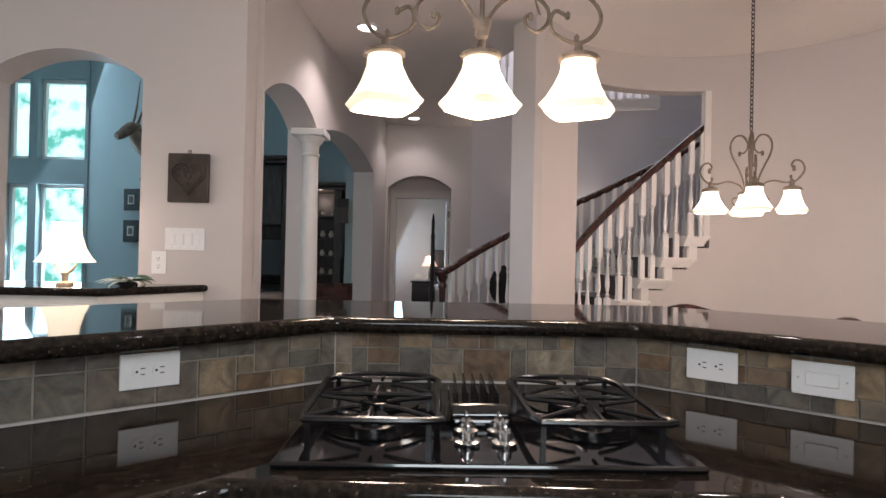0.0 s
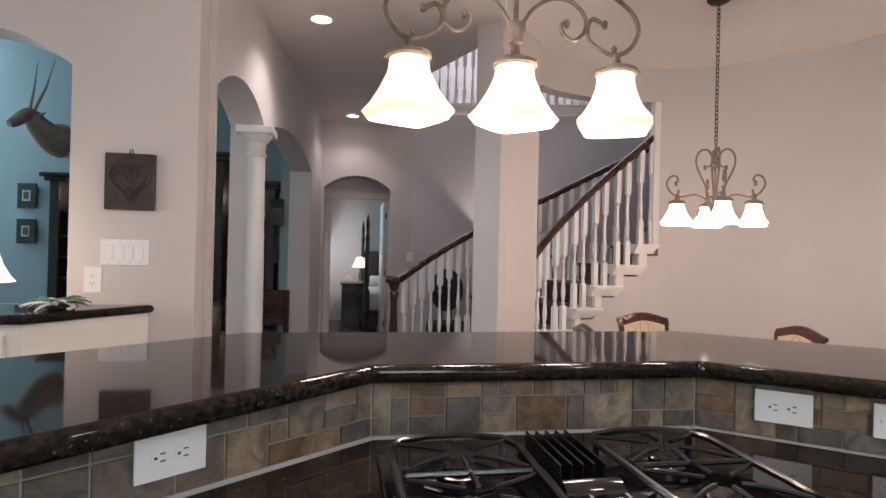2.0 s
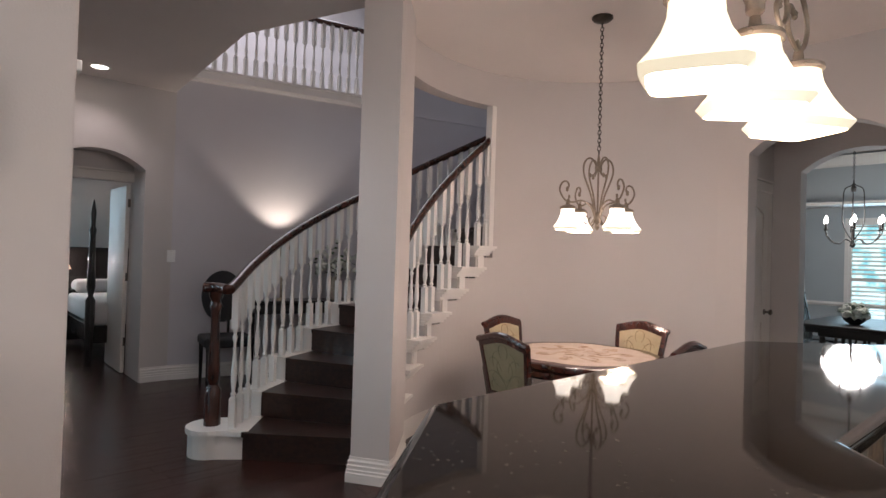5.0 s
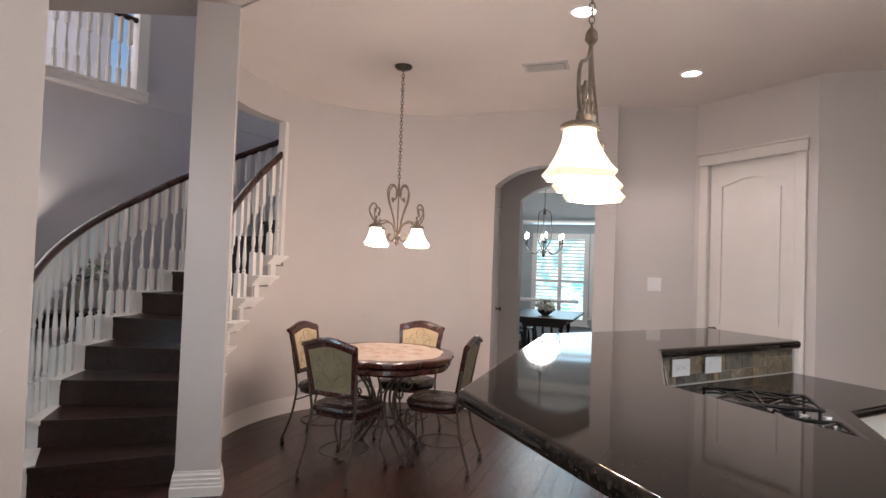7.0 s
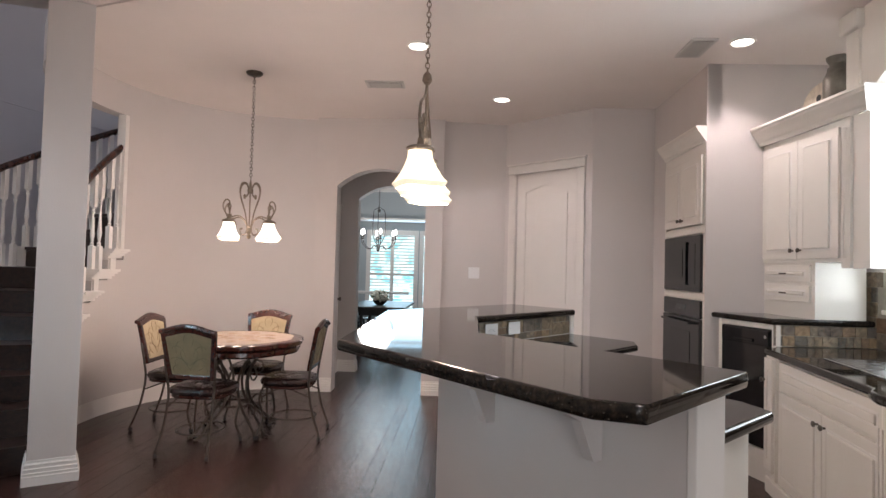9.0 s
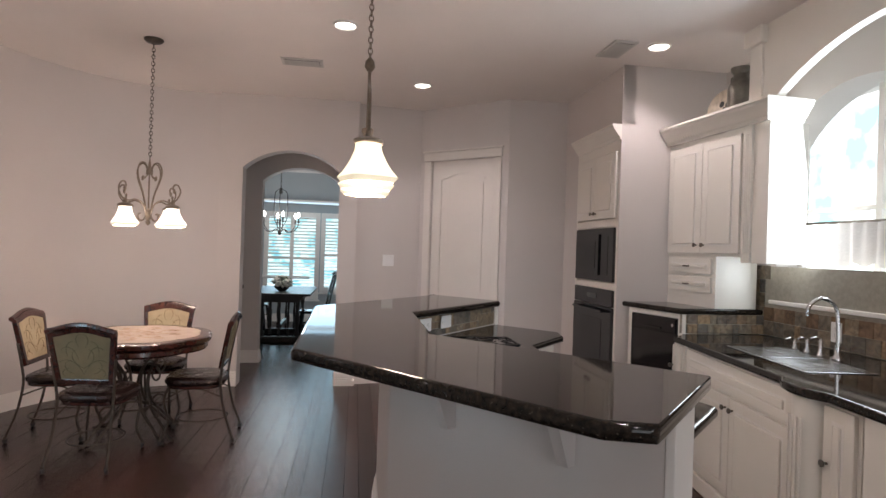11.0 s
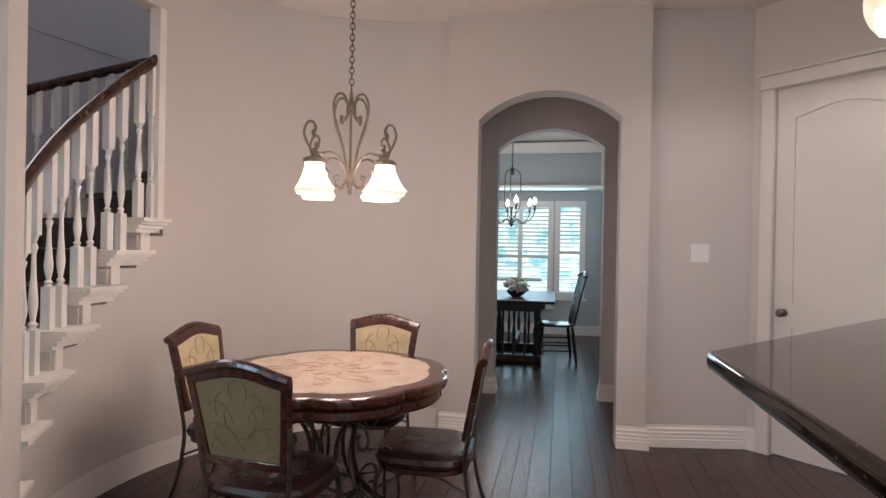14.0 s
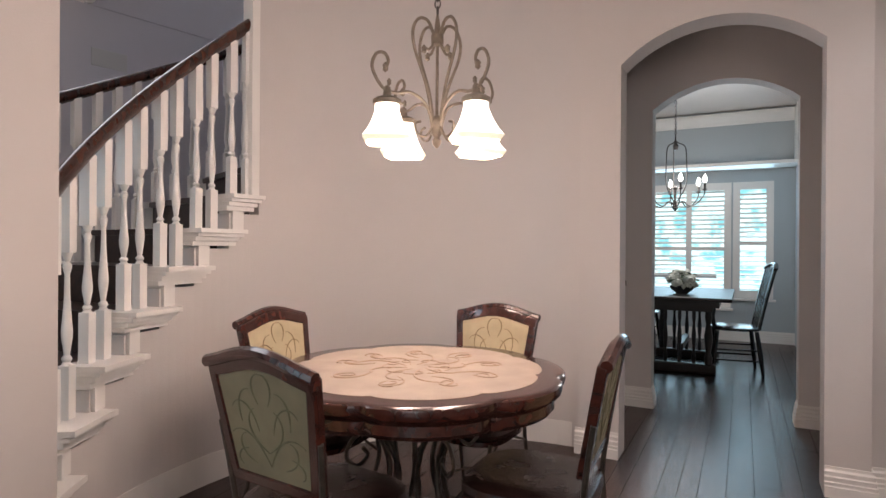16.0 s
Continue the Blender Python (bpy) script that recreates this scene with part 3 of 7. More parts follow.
backdrop((-2.0, 10.5), (-9.0, 10.5), -0.5, 5.5, GARDEN)
backdrop((9.6, 0.0), (9.6, 5.5), -0.5, 4.0, GARDEN2)
backdrop((-3.0, -2.8), (3.6, -2.8), 0.2, 4.6, GARDEN3)
backdrop((-2.3, 12.0), (-2.3, 8.0), -0.2, 3.5, GARDEN2)

# baseboards
baseboard(arc(*NC, NR - 0.002, 0, 141, 40)[::-1][::-1], name="baseboard")
baseboard([(3.34, 2.91), (3.34, 3.16)][::-1])
baseboard([(3.52, 2.915), (3.335, 2.915)][::-1][::-1])
baseboard([(3.335, 1.925), (3.52, 1.925)])
baseboard([(3.335, 1.93), (3.335, 1.735), (3.415, 1.735), (3.545, 1.05), (3.49, 0.99)])
baseboard([(4.55, 1.78), (4.55, 1.95), (4.70, 1.95)][::-1])
baseboard([(4.70, 2.90), (4.55, 2.90), (4.55, 3.12)][::-1])
baseboard([(3.55, 3.13), (4.55, 3.13)][::1])
baseboard([(3.6, 6.79), (0.45, 7.5), (0.19, 7.5)][::-1])
baseboard([(8.5, 1.7), (8.5, 5.5)][::-1])

# ---- stairs ----
stairs = thing("staircase", pose(0, 0, 0), "curved staircase with dark wooden treads and white stringers", "staircase")


def edge_pt(n, r):
    """A point of the nosing of step n at the radius r."""
    f = (r - NR) / (RO - NR)
    a = radians(inner_a(n) + (outer_a(n) - inner_a(n)) * f)
    return Vector((NC[0] + r * math.cos(a), NC[1] + r * math.sin(a)))


def tread_poly(n, r0, r1, over=0.03, back=0.0):
    out = []
    rs = [r0 + (r1 - r0) * i / 6 for i in range(7)]
    for r in rs:
        a, b = edge_pt(n, r), edge_pt(n - 1, r)
        out.append(a + (b - a).normalized() * over)
    for r in rs[::-1]:
        a, b = edge_pt(n + 1, r), edge_pt(n, r)
        out.append(a + (b - a).normalized() * (over - back) * 0)
    return [tuple(p) for p in out]


for n in range(1, 17):
    bm = bmesh.new()
    prism(bm, tread_poly(n, NR + 0.10, RO - 0.06), RISE * n - 0.03, RISE * n)
    part("tread", bm, STAIRW, stairs)
    bm = bmesh.new()
    prism(bm, tread_poly(n, NR + 0.10, RO - 0.06, 0.0), RISE * (n - 1) if n > 1 else 0.0, RISE * n - 0.03)
    part("riser", bm, STAIRW, stairs)
    # outer white stringer block with its cap
    bm = bmesh.new()
    prism(bm, tread_poly(n, RO - 0.06, RO + 0.08, 0.004), 0, RISE * n - 0.03)
    part("outer_stringer", bm, TRIM, stairs)
    bm = bmesh.new()
    prism(bm, tread_poly(n, RO - 0.075, RO + 0.10, 0.035), RISE * n - 0.03, RISE * n + 0.004)
    part("outer_tread_cap", bm, TRIM, stairs)


def baluster_mesh(height):
    bm = bmesh.new()
    low, top = 0.20, 0.28
    mid = max(0.15, height - low - top)
    box(bm, -0.021, 0.021, -0.021, 0.021, 0, low)
    box(bm, -0.021, 0.021, -0.021, 0.021, low + mid, height)
    prof = [(0.020, 0.0), (0.012, 0.03), (0.018, 0.05), (0.018, 0.065), (0.010, 0.09), (0.013, 0.14), (0.019, 0.24), (0.020, 0.30), (0.016, 0.42), (0.011, 0.60), (0.009, 0.80),
            (0.016, 0.87), (0.016, 0.89), (0.009, 0.92), (0.015, 0.96), (0.020, 1.0)]
    lathe(bm, [(r, low + z * mid) for r, z in prof], 10)
    return bm


BAL_MESH = {}


def baluster(x, y, z, height, parent, yaw=0):
    key = round(height, 2)
    if key not in BAL_MESH:
        ob = part("baluster", baluster_mesh(key), TRIM, None, smooth=True)
        BAL_MESH[key] = ob.data
    else:
        ob = new("baluster", BAL_MESH[key])
    ob.parent = parent
    ob.matrix_world = Matrix.Translation((x, y, z)) @ Matrix.Rotation(yaw, 4, "Z")
    return ob


def rail_h(nf):
    """Height of the handrail centre at the fractional step number nf."""
    return RISE * nf + 0.81


def step_no(angle, fn):
    a1, d = fn(1), fn(1) - fn(2)
    return 1 + (a1 - angle) / d


def orail_h(nf):
    return RISE * nf + 0.95 - 0.024 * min(nf - 1, 5)


# nook side: stepped white caps, riser returns, balusters and rail
inner_rail = thing("nook_balustrade", pose(0, 0, 0), "white turned balusters under a dark wooden handrail above the breakfast nook", "balustrade")
for n in range(2, 9):
    a0, a1 = inner_a(n) + 1.2, max(JAMB + 0.3, inner_a(n + 1) - 2.4)
    if a0 > 142:
        a0 = 142
    bm = bmesh.new()
    arc_wall(bm, NC, NR - 0.080, NR + 0.10, a1, a0, RISE * n - 0.022, RISE * n, 5)
    part("tread_cap", bm, TRIM, inner_rail)
    bm = bmesh.new()
    arc_wall(bm, NC, NR - 0.062, NR + 0.10, a1 + 0.5, a0, RISE * n - 0.040, RISE * n - 0.023, 5)
    arc_wall(bm, NC, NR - 0.042, NR + 0.10, a1 + 1.0, a0, RISE * n - 0.062, RISE * n - 0.041, 5)
    arc_wall(bm, NC, NR - 0.024, NR + 0.10, a1 + 1.4, a0, RISE * n - 0.085, RISE * n - 0.063, 5)
    part("cove_moulding", bm, TRIM, inner_rail)
    if n > 2:
        ar = inner_a(n)
        bm = bmesh.new()
        arc_wall(bm, NC, NR - 0.010, NR + 0.10, ar - 3.2, ar - 0.4, RISE * (n - 1), RISE * n - 0.086, 2)
        arc_wall(bm, NC, NR - 0.018, NR + 0.0, ar - 0.4 - 0.6, ar - 0.4, RISE * (n - 1), RISE * n - 0.086, 1)
        part("riser_return", bm, TRIM, inner_rail)
for n in range(2, 9):
    w = inner_a(n) - inner_a(n + 1)
    for f in (0.18, 0.62):
        a = inner_a(n) - w * f
        if a < JAMB + 1.0:
            continue
        x, y = arc(*NC, NR + 0.035, a, a, 1)[0]
        baluster(x, y, RISE * n, rail_h(step_no(a, inner_a)) - RISE * n - 0.02, inner_rail, radians(a))
x, y = arc(*NC, NR + 0.03, JAMB + 0.9, JAMB + 0.9, 1)[0]
part("half_post", bbox(x - 0.035, x + 0.035, y - 0.035, y + 0.035, RISE * 8, 2.71), TRIM, inner_rail)


def handrail(name, pts, parent):
    bm = bmesh.new()
    tube(bm, pts, 0.030, 12, flat=1.15)
    return part(name, bm, RAILW, parent, smooth=True)


handrail("handrail", [(*arc(*NC, NR + 0.035, a, a, 1)[0], rail_h(step_no(a, inner_a))) for a in np.linspace(141, JAMB + 0.2, 30)], inner_rail)

outer_rail = thing("outer_balustrade", pose(0, 0, 0), "white turned balusters under a dark handrail with dark newel post", "balustrade")
for n in range(1, 16):
    w = outer_a(n) - outer_a(n + 1)
    for f in (0.12, 0.45, 0.78):
        a = outer_a(n) - w * f
        x, y = arc(*NC, RO + 0.01, a, a, 1)[0]
        baluster(x, y, RISE * n + 0.004, orail_h(step_no(a, outer_a)) - RISE * n - 0.025, outer_rail, radians(a))
NEWEL = Vector((0.05, 5.08))
pts = [(*arc(*NC, RO + 0.01, a, a, 1)[0], orail_h(step_no(a, outer_a))) for a in np.linspace(outer_a(1) - 1, outer_a(15.5), 50)]
p_low = (*arc(*NC, RO + 0.01, outer_a(1) + 1.5, outer_a(1) + 1.5, 1)[0], 1.118)
handrail("handrail", smooth_pts([(-0.02, 5.14, 1.11), (0.045, 5.06, 1.112), (p_low[0] - 0.03, p_low[1] - 0.03, 1.115)], 5)[:-1] + [p_low] + pts, outer_rail)
bm = bmesh.new()
lathe(bm, [(0.055, 0.19), (0.055, 0.42), (0.045, 0.44), (0.032, 0.46), (0.044, 0.50), (0.040, 0.60), (0.028, 0.85), (0.030, 0.95), (0.042, 0.99), (0.03, 1.02), (0.045, 1.05), (0.05, 1.085)], 14, Matrix.Translation((0.035, 5.06, 0)))
part("newel_post", bm, RAILW, outer_rail, "dark turned newel post", smooth=True)
# starting step: white rounded block under the newel
bm = bmesh.new()
sx, sy = 0.03, 5.06
blk = [(sx + 0.145 * math.cos(radians(a)), sy + 0.145 * math.sin(radians(a))) for a in range(60, 261, 20)] + [tuple(edge_pt(1, RO - 0.08)), tuple(edge_pt(1.9, RO - 0.05))]
prism(bm, blk, 0, RISE - 0.03)
part("starting_step", bm, TRIM, stairs, "white rounded block under the newel")
bm = bmesh.new()
cx_, cy_ = np.mean([p[0] for p in blk]), np.mean([p[1] for p in blk])
prism(bm, [(cx_ + (x - cx_) * 1.13, cy_ + (y - cy_) * 1.13) for x, y in blk], RISE - 0.03, RISE + 0.006)
part("starting_cap", bm, TRIM, stairs)

# landing balustrade
loft = thing("landing_balustrade", pose(0, 0, 0), "white balustrade along the edge of the upstairs landing", "balustrade")
LA, LB = Vector((0.30, 7.45)), Vector((2.70, 6.92))
for i in range(23):
    p = LA + (LB - LA) * (i + 0.5) / 23
    baluster(p.x, p.y, 3.265, 0.78, loft)
d = (LB - LA).normalized()
bm = bmesh.new()
tube(bm, [(LA.x, LA.y, 4.065), (LB.x, LB.y, 4.065)], 0.032, 10)
part("handrail", bm, RAILW, loft, smooth=True)
m, length = wall_frame(tuple(LA), tuple(LB))
part("end_post", bbox(length - 0.09, length + 0.03, -0.06, 0.06, 3.265, 4.16, m=m), TRIM, loft)
bm = bmesh.new()
box(bm, 0, length + 0.04, -0.07, 0.06, 3.16, 3.24, m)
box(bm, 0, length + 0.04, -0.095, 0.06, 3.2395, 3.265, m)
part("fascia", bm, TRIM, loft)

# ---- kitchen bar ----
BAR_Z, CNT_Z = 1.10, 0.92
bar = thing("breakfast_bar", pose(0, 0, 0), "angled raised breakfast bar wall with slate tiles facing the hob", "kitchen bar")
LIN, RIN = (-0.335, 1.445), (0.515, 1.445)
LE, RE = (-1.20, 0.76), (1.40, 0.70)


def strip(line, off):
    """A plan line moved to its left."""
    out = []
    for i, p in enumerate(line):
        p = Vector(p)
        a = (p - Vector(line[i - 1])).normalized() if i else None
        b = (Vector(line[i + 1]) - p).normalized() if i < len(line) - 1 else None
        a, b = a or b, b or a
        na, nb = Vector((-a.y, a.x)), Vector((-b.y, b.x))
        nn = (na + nb).normalized()
        out.append(tuple(p + nn * off / nn.dot(na)))
    return out


INNER = [LE, LIN, RIN, RE]
bm = bmesh.new()
prism(bm, strip(INNER, 0.008) + strip(INNER, 0.135)[::-1], 0, BAR_Z - 0.04)
part("bar_wall", bm, PAINT, bar)
ends = strip(INNER, 0.0)[0], strip(INNER, 0.13)[0]
mm, ll = wall_frame(ends[0], ends[1])
part("end_panel", bbox(-0.005, ll + 0.008, 0.0, 0.03, 0.0, BAR_Z - 0.04, bev=0.004, m=mm), TRIM, bar, "white end panel")
mm, ll = wall_frame(INNER[3], strip(INNER, 0.14)[3])
part("end_panel", bbox(-0.01, ll + 0.01, -0.05, 0.0, 0.0, BAR_Z - 0.04, bev=0.004, m=mm), TRIM, bar, "white end panel")


def slab(name, poly, z0, z1, label, edge=0.02, parent=None):
    bm = bmesh.new()
    prism(bm, poly, z0, z1)
    ob = part(name, bm, GRANITE, parent, smooth=True)
    md = ob.modifiers.new("bevel", "BEVEL")
    md.width, md.segments, md.limit_method = edge, 5, "ANGLE"
    md.angle_limit = radians(30)
    ob["label"] = label
    if not parent:
        ob["category"] = "worktop"
    return ob


TOP = [(-1.145, 0.635), (-0.335, 1.398), (0.503, 1.398), (1.35, 0.665), (1.80, 1.09), (0.77, 1.975), (-0.72, 1.955), (-1.60, 1.205), (-1.635, 1.09)]
slab("bar_top", TOP, BAR_Z - 0.045, BAR_Z, "polished dark granite bar top with a rounded edge", 0.018, bar)
CTOP = [INNER[0], INNER[1], INNER[2], INNER[3], (1.02, 0.33), (0.82, 0.37), (0.46, 0.69), (-0.385, 0.725), (-0.70, 0.45), (-0.86, 0.41)]
slab("bar_counter", CTOP, CNT_Z - 0.042, CNT_Z, "polished dark granite counter round the hob", 0.018, bar)
base_cab = thing("hob_cabinet", pose(0, 0, 0), "cream painted base cabinet below the hob counter", "cabinet")
bm = bmesh.new()
prism(bm, [INNER[0], INNER[1], INNER[2], INNER[3], (0.98, 0.38), (0.45, 0.74), (-0.37, 0.77), (-0.80, 0.47)], 0.10, CNT_Z - 0.042)
part("body", bm, CABW, base_cab)

# ---- lamps and their hanging frames ----
def shade_bm(w_top, w_bot, h, square=0.8, segs=32):
    bm = bmesh.new()
    rings = []
    prof = [(0.0, w_top), (0.25, w_top * 1.06), (0.5, w_top + (w_bot - w_top) * 0.32), (0.72, w_top + (w_bot - w_top) * 0.62), (0.88, w_bot * 1.0), (1.0, w_bot * 0.86)]
    for f, w in prof:
        ring = []
        for i in range(segs):
            a = 2 * math.pi * (i + 0.5) / segs
            k = 1 + (1 / max(abs(math.cos(a)), abs(math.sin(a))) - 1) * square * min(1, f * 1.4)
            k = min(k, 1.37)
            ring.append(bm.verts.new((w * k * math.cos(a), w * k * math.sin(a), -h * f)))
        rings.append(ring)
    for a, b in zip(rings, rings[1:]):
        for i in range(segs):
            bm.faces.new((a[i], a[(i + 1) % segs], b[(i + 1) % segs], b[i]))
    bm.faces.new(rings[0])
    # the lowest band gets the second, dimmer glowing material
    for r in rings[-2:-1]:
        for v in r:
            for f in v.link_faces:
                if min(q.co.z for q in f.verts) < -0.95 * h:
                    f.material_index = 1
    return bm


def bell_lamp(parent, x, y, z, yaw, w_top, w_bot, h, mt):
    m = Matrix.Translation((x, y, z)) @ Matrix.Rotation(yaw, 4, "Z")
    bm = shade_bm(w_top, w_bot, h)
    bmesh.ops.transform(bm, matrix=m, verts=bm.verts)
    sh = part("shade", bm, mt, parent, "glowing frosted glass bell shade", smooth=True)
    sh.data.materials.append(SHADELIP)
    sh.visible_shadow = False
    bm = lathe(bmesh.new(), [(w_top * 1.12, -0.012), (w_top * 1.22, -0.006), (w_top * 1.22, 0.004), (w_top * 0.95, 0.012), (0.016, 0.020), (0.012, 0.05), (0.004, 0.058)], 24, m)
    fit_ = part("fitter", bm, PEWTER, parent, smooth=True)
    for k in range(3):
        a = k * 2.094 + 0.5
        bm = lathe(bmesh.new(), [(0.003, -0.004), (0.006, 0), (0.003, 0.004)], 8, m @ Matrix.Translation((w_top * 1.26 * math.cos(a), w_top * 1.26 * math.sin(a), -0.006)))
        part("screw", bm, PEWTER, fit_)


def scroll(parent, pts, r=0.0055, name="scroll_arm", mt=None, n=6):
    bm = bmesh.new()
    tube(bm, smooth_pts(pts, n), r, 7)
    return part(name, bm, mt or PEWTER, parent, smooth=True)


def bud(parent, p, s=1.0):
    bm = lathe(bmesh.new(), [(0.002, -0.014 * s), (0.009 * s, -0.008 * s), (0.007 * s, 0.0), (0.010 * s, 0.006 * s), (0.002, 0.016 * s)], 8, Matrix.Translation(p))
    return part("bud", bm, PEWTER, parent, smooth=True)


def chain(parent, x, y, z0, z1, mt, w=0.011, lh=0.036):
    bm = bmesh.new()
    n = int((z1 - z0) / (lh * 0.72))
    for i in range(n):
        z = z0 + (i + 0.5) * (z1 - z0) / n
        yaw = math.pi / 2 * (i % 2) + 0.3
        pts = [(x + w * math.cos(t) * math.cos(yaw), y + w * math.cos(t) * math.sin(yaw), z + lh / 2 * math.sin(t)) for t in np.linspace(0, 2 * math.pi, 9)[:-1]]
        tube(bm, pts, 0.0028, 5, closed=True)
    return part("chain", bm, mt, parent, smooth=True)


BX, BY, BZ = (-0.238, 0.077, 0.397), 1.70, 1.928
pend = thing("bar_chandelier", pose(0, 0, 0), "long three-light scroll chandelier with lit glass bells above the bar", "chandelier")
for k, x in enumerate(BX):
    bell_lamp(pend, x, BY, BZ, radians((24, 45, 62)[k]), 0.054, 0.111, 0.182, SHADE)
    lamp("bar_bulb", "POINT", pose(x, BY, BZ - 0.12), 10.0, WARM, radius=0.05)
PXM = 0.00187
for sgn in (-1, 1):
    def P(px, py):
        return (BX[1] + sgn * (px - 853) * PXM * (0.985 if sgn > 0 else 0.97), BY, 1.30 + (447 - py) * PXM)
    scroll(pend, [P(1004, 36), (P(985, 28)), P(975, 45), P(983, 68), P(1022, 84), P(1052, 70), P(1066, 38), P(1050, 8), P(1010, -16), P(950, -38), P(890, -70), P(855, -110)], 0.007)
    scroll(pend, [P(858, 56), P(868, 40), P(885, 18), P(912, 2), P(945, 3), P(970, 25), P(970, 50), P(952, 66), P(934, 58), P(930, 42), P(942, 34)], 0.0065)
    bud(pend, P(1006, 36)), bud(pend, P(940, 40)), bud(pend, P(1023, 76))
bm = bmesh.new()
tube(bm, [(BX[1], BY, 2.0), (BX[1], BY, 2.38)], 0.008, 8)
part("centre_rod", bm, PEWTER, pend, smooth=True)
part("hub", lathe(bmesh.new(), [(0.012, 1.98), (0.022, 1.99), (0.022, 2.01), (0.030, 2.03), (0.030, 2.045), (0.012, 2.05)], 14, Matrix.Translation((BX[1], BY, 0))), PEWTER, pend, smooth=True)
part("hub", lathe(bmesh.new(), [(0.012, 2.33), (0.026, 2.35), (0.022, 2.38), (0.006, 2.40)], 14, Matrix.Translation((BX[1], BY, 0))), PEWTER, pend, smooth=True)
chain(pend, BX[1], BY, 2.39, 2.985, PEWTER)
part("canopy", lathe(bmesh.new(), [(0.01, 2.96), (0.05, 2.975), (0.065, 2.99), (0.065, 3.0)], 20, Matrix.Translation((BX[1], BY, 0))), PEWTER, pend, smooth=True)

NX, NY = 1.885, 3.315
nook = thing("nook_chandelier", pose(NX, NY, 0), "four-light chandelier with a heart-shaped scroll body on a chain", "chandelier")
for k in range(4):
    a = radians(66 + 90 * k)
    ca, sa = math.cos(a), math.sin(a)

    def Q(r, z):
        return (r * ca, r * sa, z)
    scroll(nook, [Q(0.018, 1.66), Q(0.05, 1.80), Q(0.105, 1.93), Q(0.112, 2.0), Q(0.085, 2.045), Q(0.045, 2.045), Q(0.018, 2.0), Q(0.012, 1.97)], 0.0060)
    scroll(nook, [Q(0.015, 1.64), Q(0.05, 1.73), Q(0.12, 1.765), Q(0.19, 1.752), Q(0.245, 1.765), Q(0.285, 1.825), Q(0.268, 1.875), Q(0.235, 1.885), Q(0.218, 1.86), Q(0.23, 1.835)], 0.0060)
    scroll(nook, [Q(0.018, 1.66), Q(0.05, 1.615), Q(0.09, 1.62), Q(0.10, 1.655), Q(0.075, 1.665)], 0.0050)
    scroll(nook, [Q(0.015, 1.97), Q(0.04, 1.94), Q(0.06, 1.945)], 0.005)
    bud(nook, Q(0.23, 1.835), 1.2), bud(nook, Q(0.062, 1.935), 1.1), bud(nook, Q(0.215, 1.785), 0.9)
    bell_lamp(nook, *Q(0.222, 1.715), radians(20 + 11 * k), 0.042, 0.085, 0.147, SHADE2)
    lamp("nook_bulb", "POINT", pose(NX + 0.222 * ca, NY + 0.222 * sa, 1.60), 7.5, WARM, radius=0.05)
part("hub", lathe(bmesh.new(), [(0.003, 1.575), (0.016, 1.59), (0.018, 1.605), (0.010, 1.615), (0.022, 1.63), (0.026, 1.67), (0.018, 1.69), (0.006, 1.70), (0.006, 1.96), (0.024, 1.965), (0.024, 2.0), (0.014, 2.01), (0.008, 2.06), (0.004, 2.08)], 12), PEWTER, nook, smooth=True)
chain(nook, 0, 0, 2.08, 2.985, IRON)
part("canopy", lathe(bmesh.new(), [(0.01, 2.965), (0.055, 2.975), (0.07, 2.99), (0.07, 3.0)], 20), IRON, nook, smooth=True)

for i, (sx, sy) in enumerate(SPOTS):
    d = thing("downlight", pose(sx, sy, CEIL_Z), "round recessed ceiling downlight, lit, with white trim ring", "ceiling light", "recessed downlights")
    ringpts = [(0.078 * math.cos(t), 0.078 * math.sin(t), -0.004) for t in np.linspace(0, 2 * math.pi, 25)[:-1]]
    bm = bmesh.new()
    tube(bm, ringpts, 0.011, 6, closed=True)
    part("trim_ring", bm, TRIM, d, smooth=True)
    bm = bmesh.new()
    prism(bm, [(0.072 * math.cos(t), 0.072 * math.sin(t)) for t in np.linspace(0, 2 * math.pi, 25)[:-1]], -0.006, -0.001)
    part("lens", bm, CANL, d).visible_shadow = False


def vent(x, y, z, yaw, m=None):
    v = thing("ceiling_vent", m or pose(x, y, z, 0, 0, yaw), "white metal air vent with slats", "vent", "air vents")
    part("frame", bbox(-0.17, 0.17, -0.09, 0.09, -0.012, 0.0, bev=0.003), CHROMEV, v)
    part("backing", bbox(-0.145, 0.145, -0.065, 0.065, -0.014, -0.0125), SLOT, v)
    sl = None
    for i in range(7):
        y0 = -0.058 + i * 0.0185
        part("slat", bbox(-0.143, 0.143, y0, y0 + 0.011, -0.018, -0.0145), CHROMEV, v)
    return v


vent(2.14, 2.23, CEIL_Z, 90)
vent(1.24, -0.13, CEIL_Z, 0)
mv, _ = wall_frame((0.45, 7.5), (5.3, 6.40))
vent(0, 0, 0, 0, mv @ pose(2.5, -0.004, 2.74, 90) @ Matrix.Diagonal((0.8, 0.8, 1, 1)))

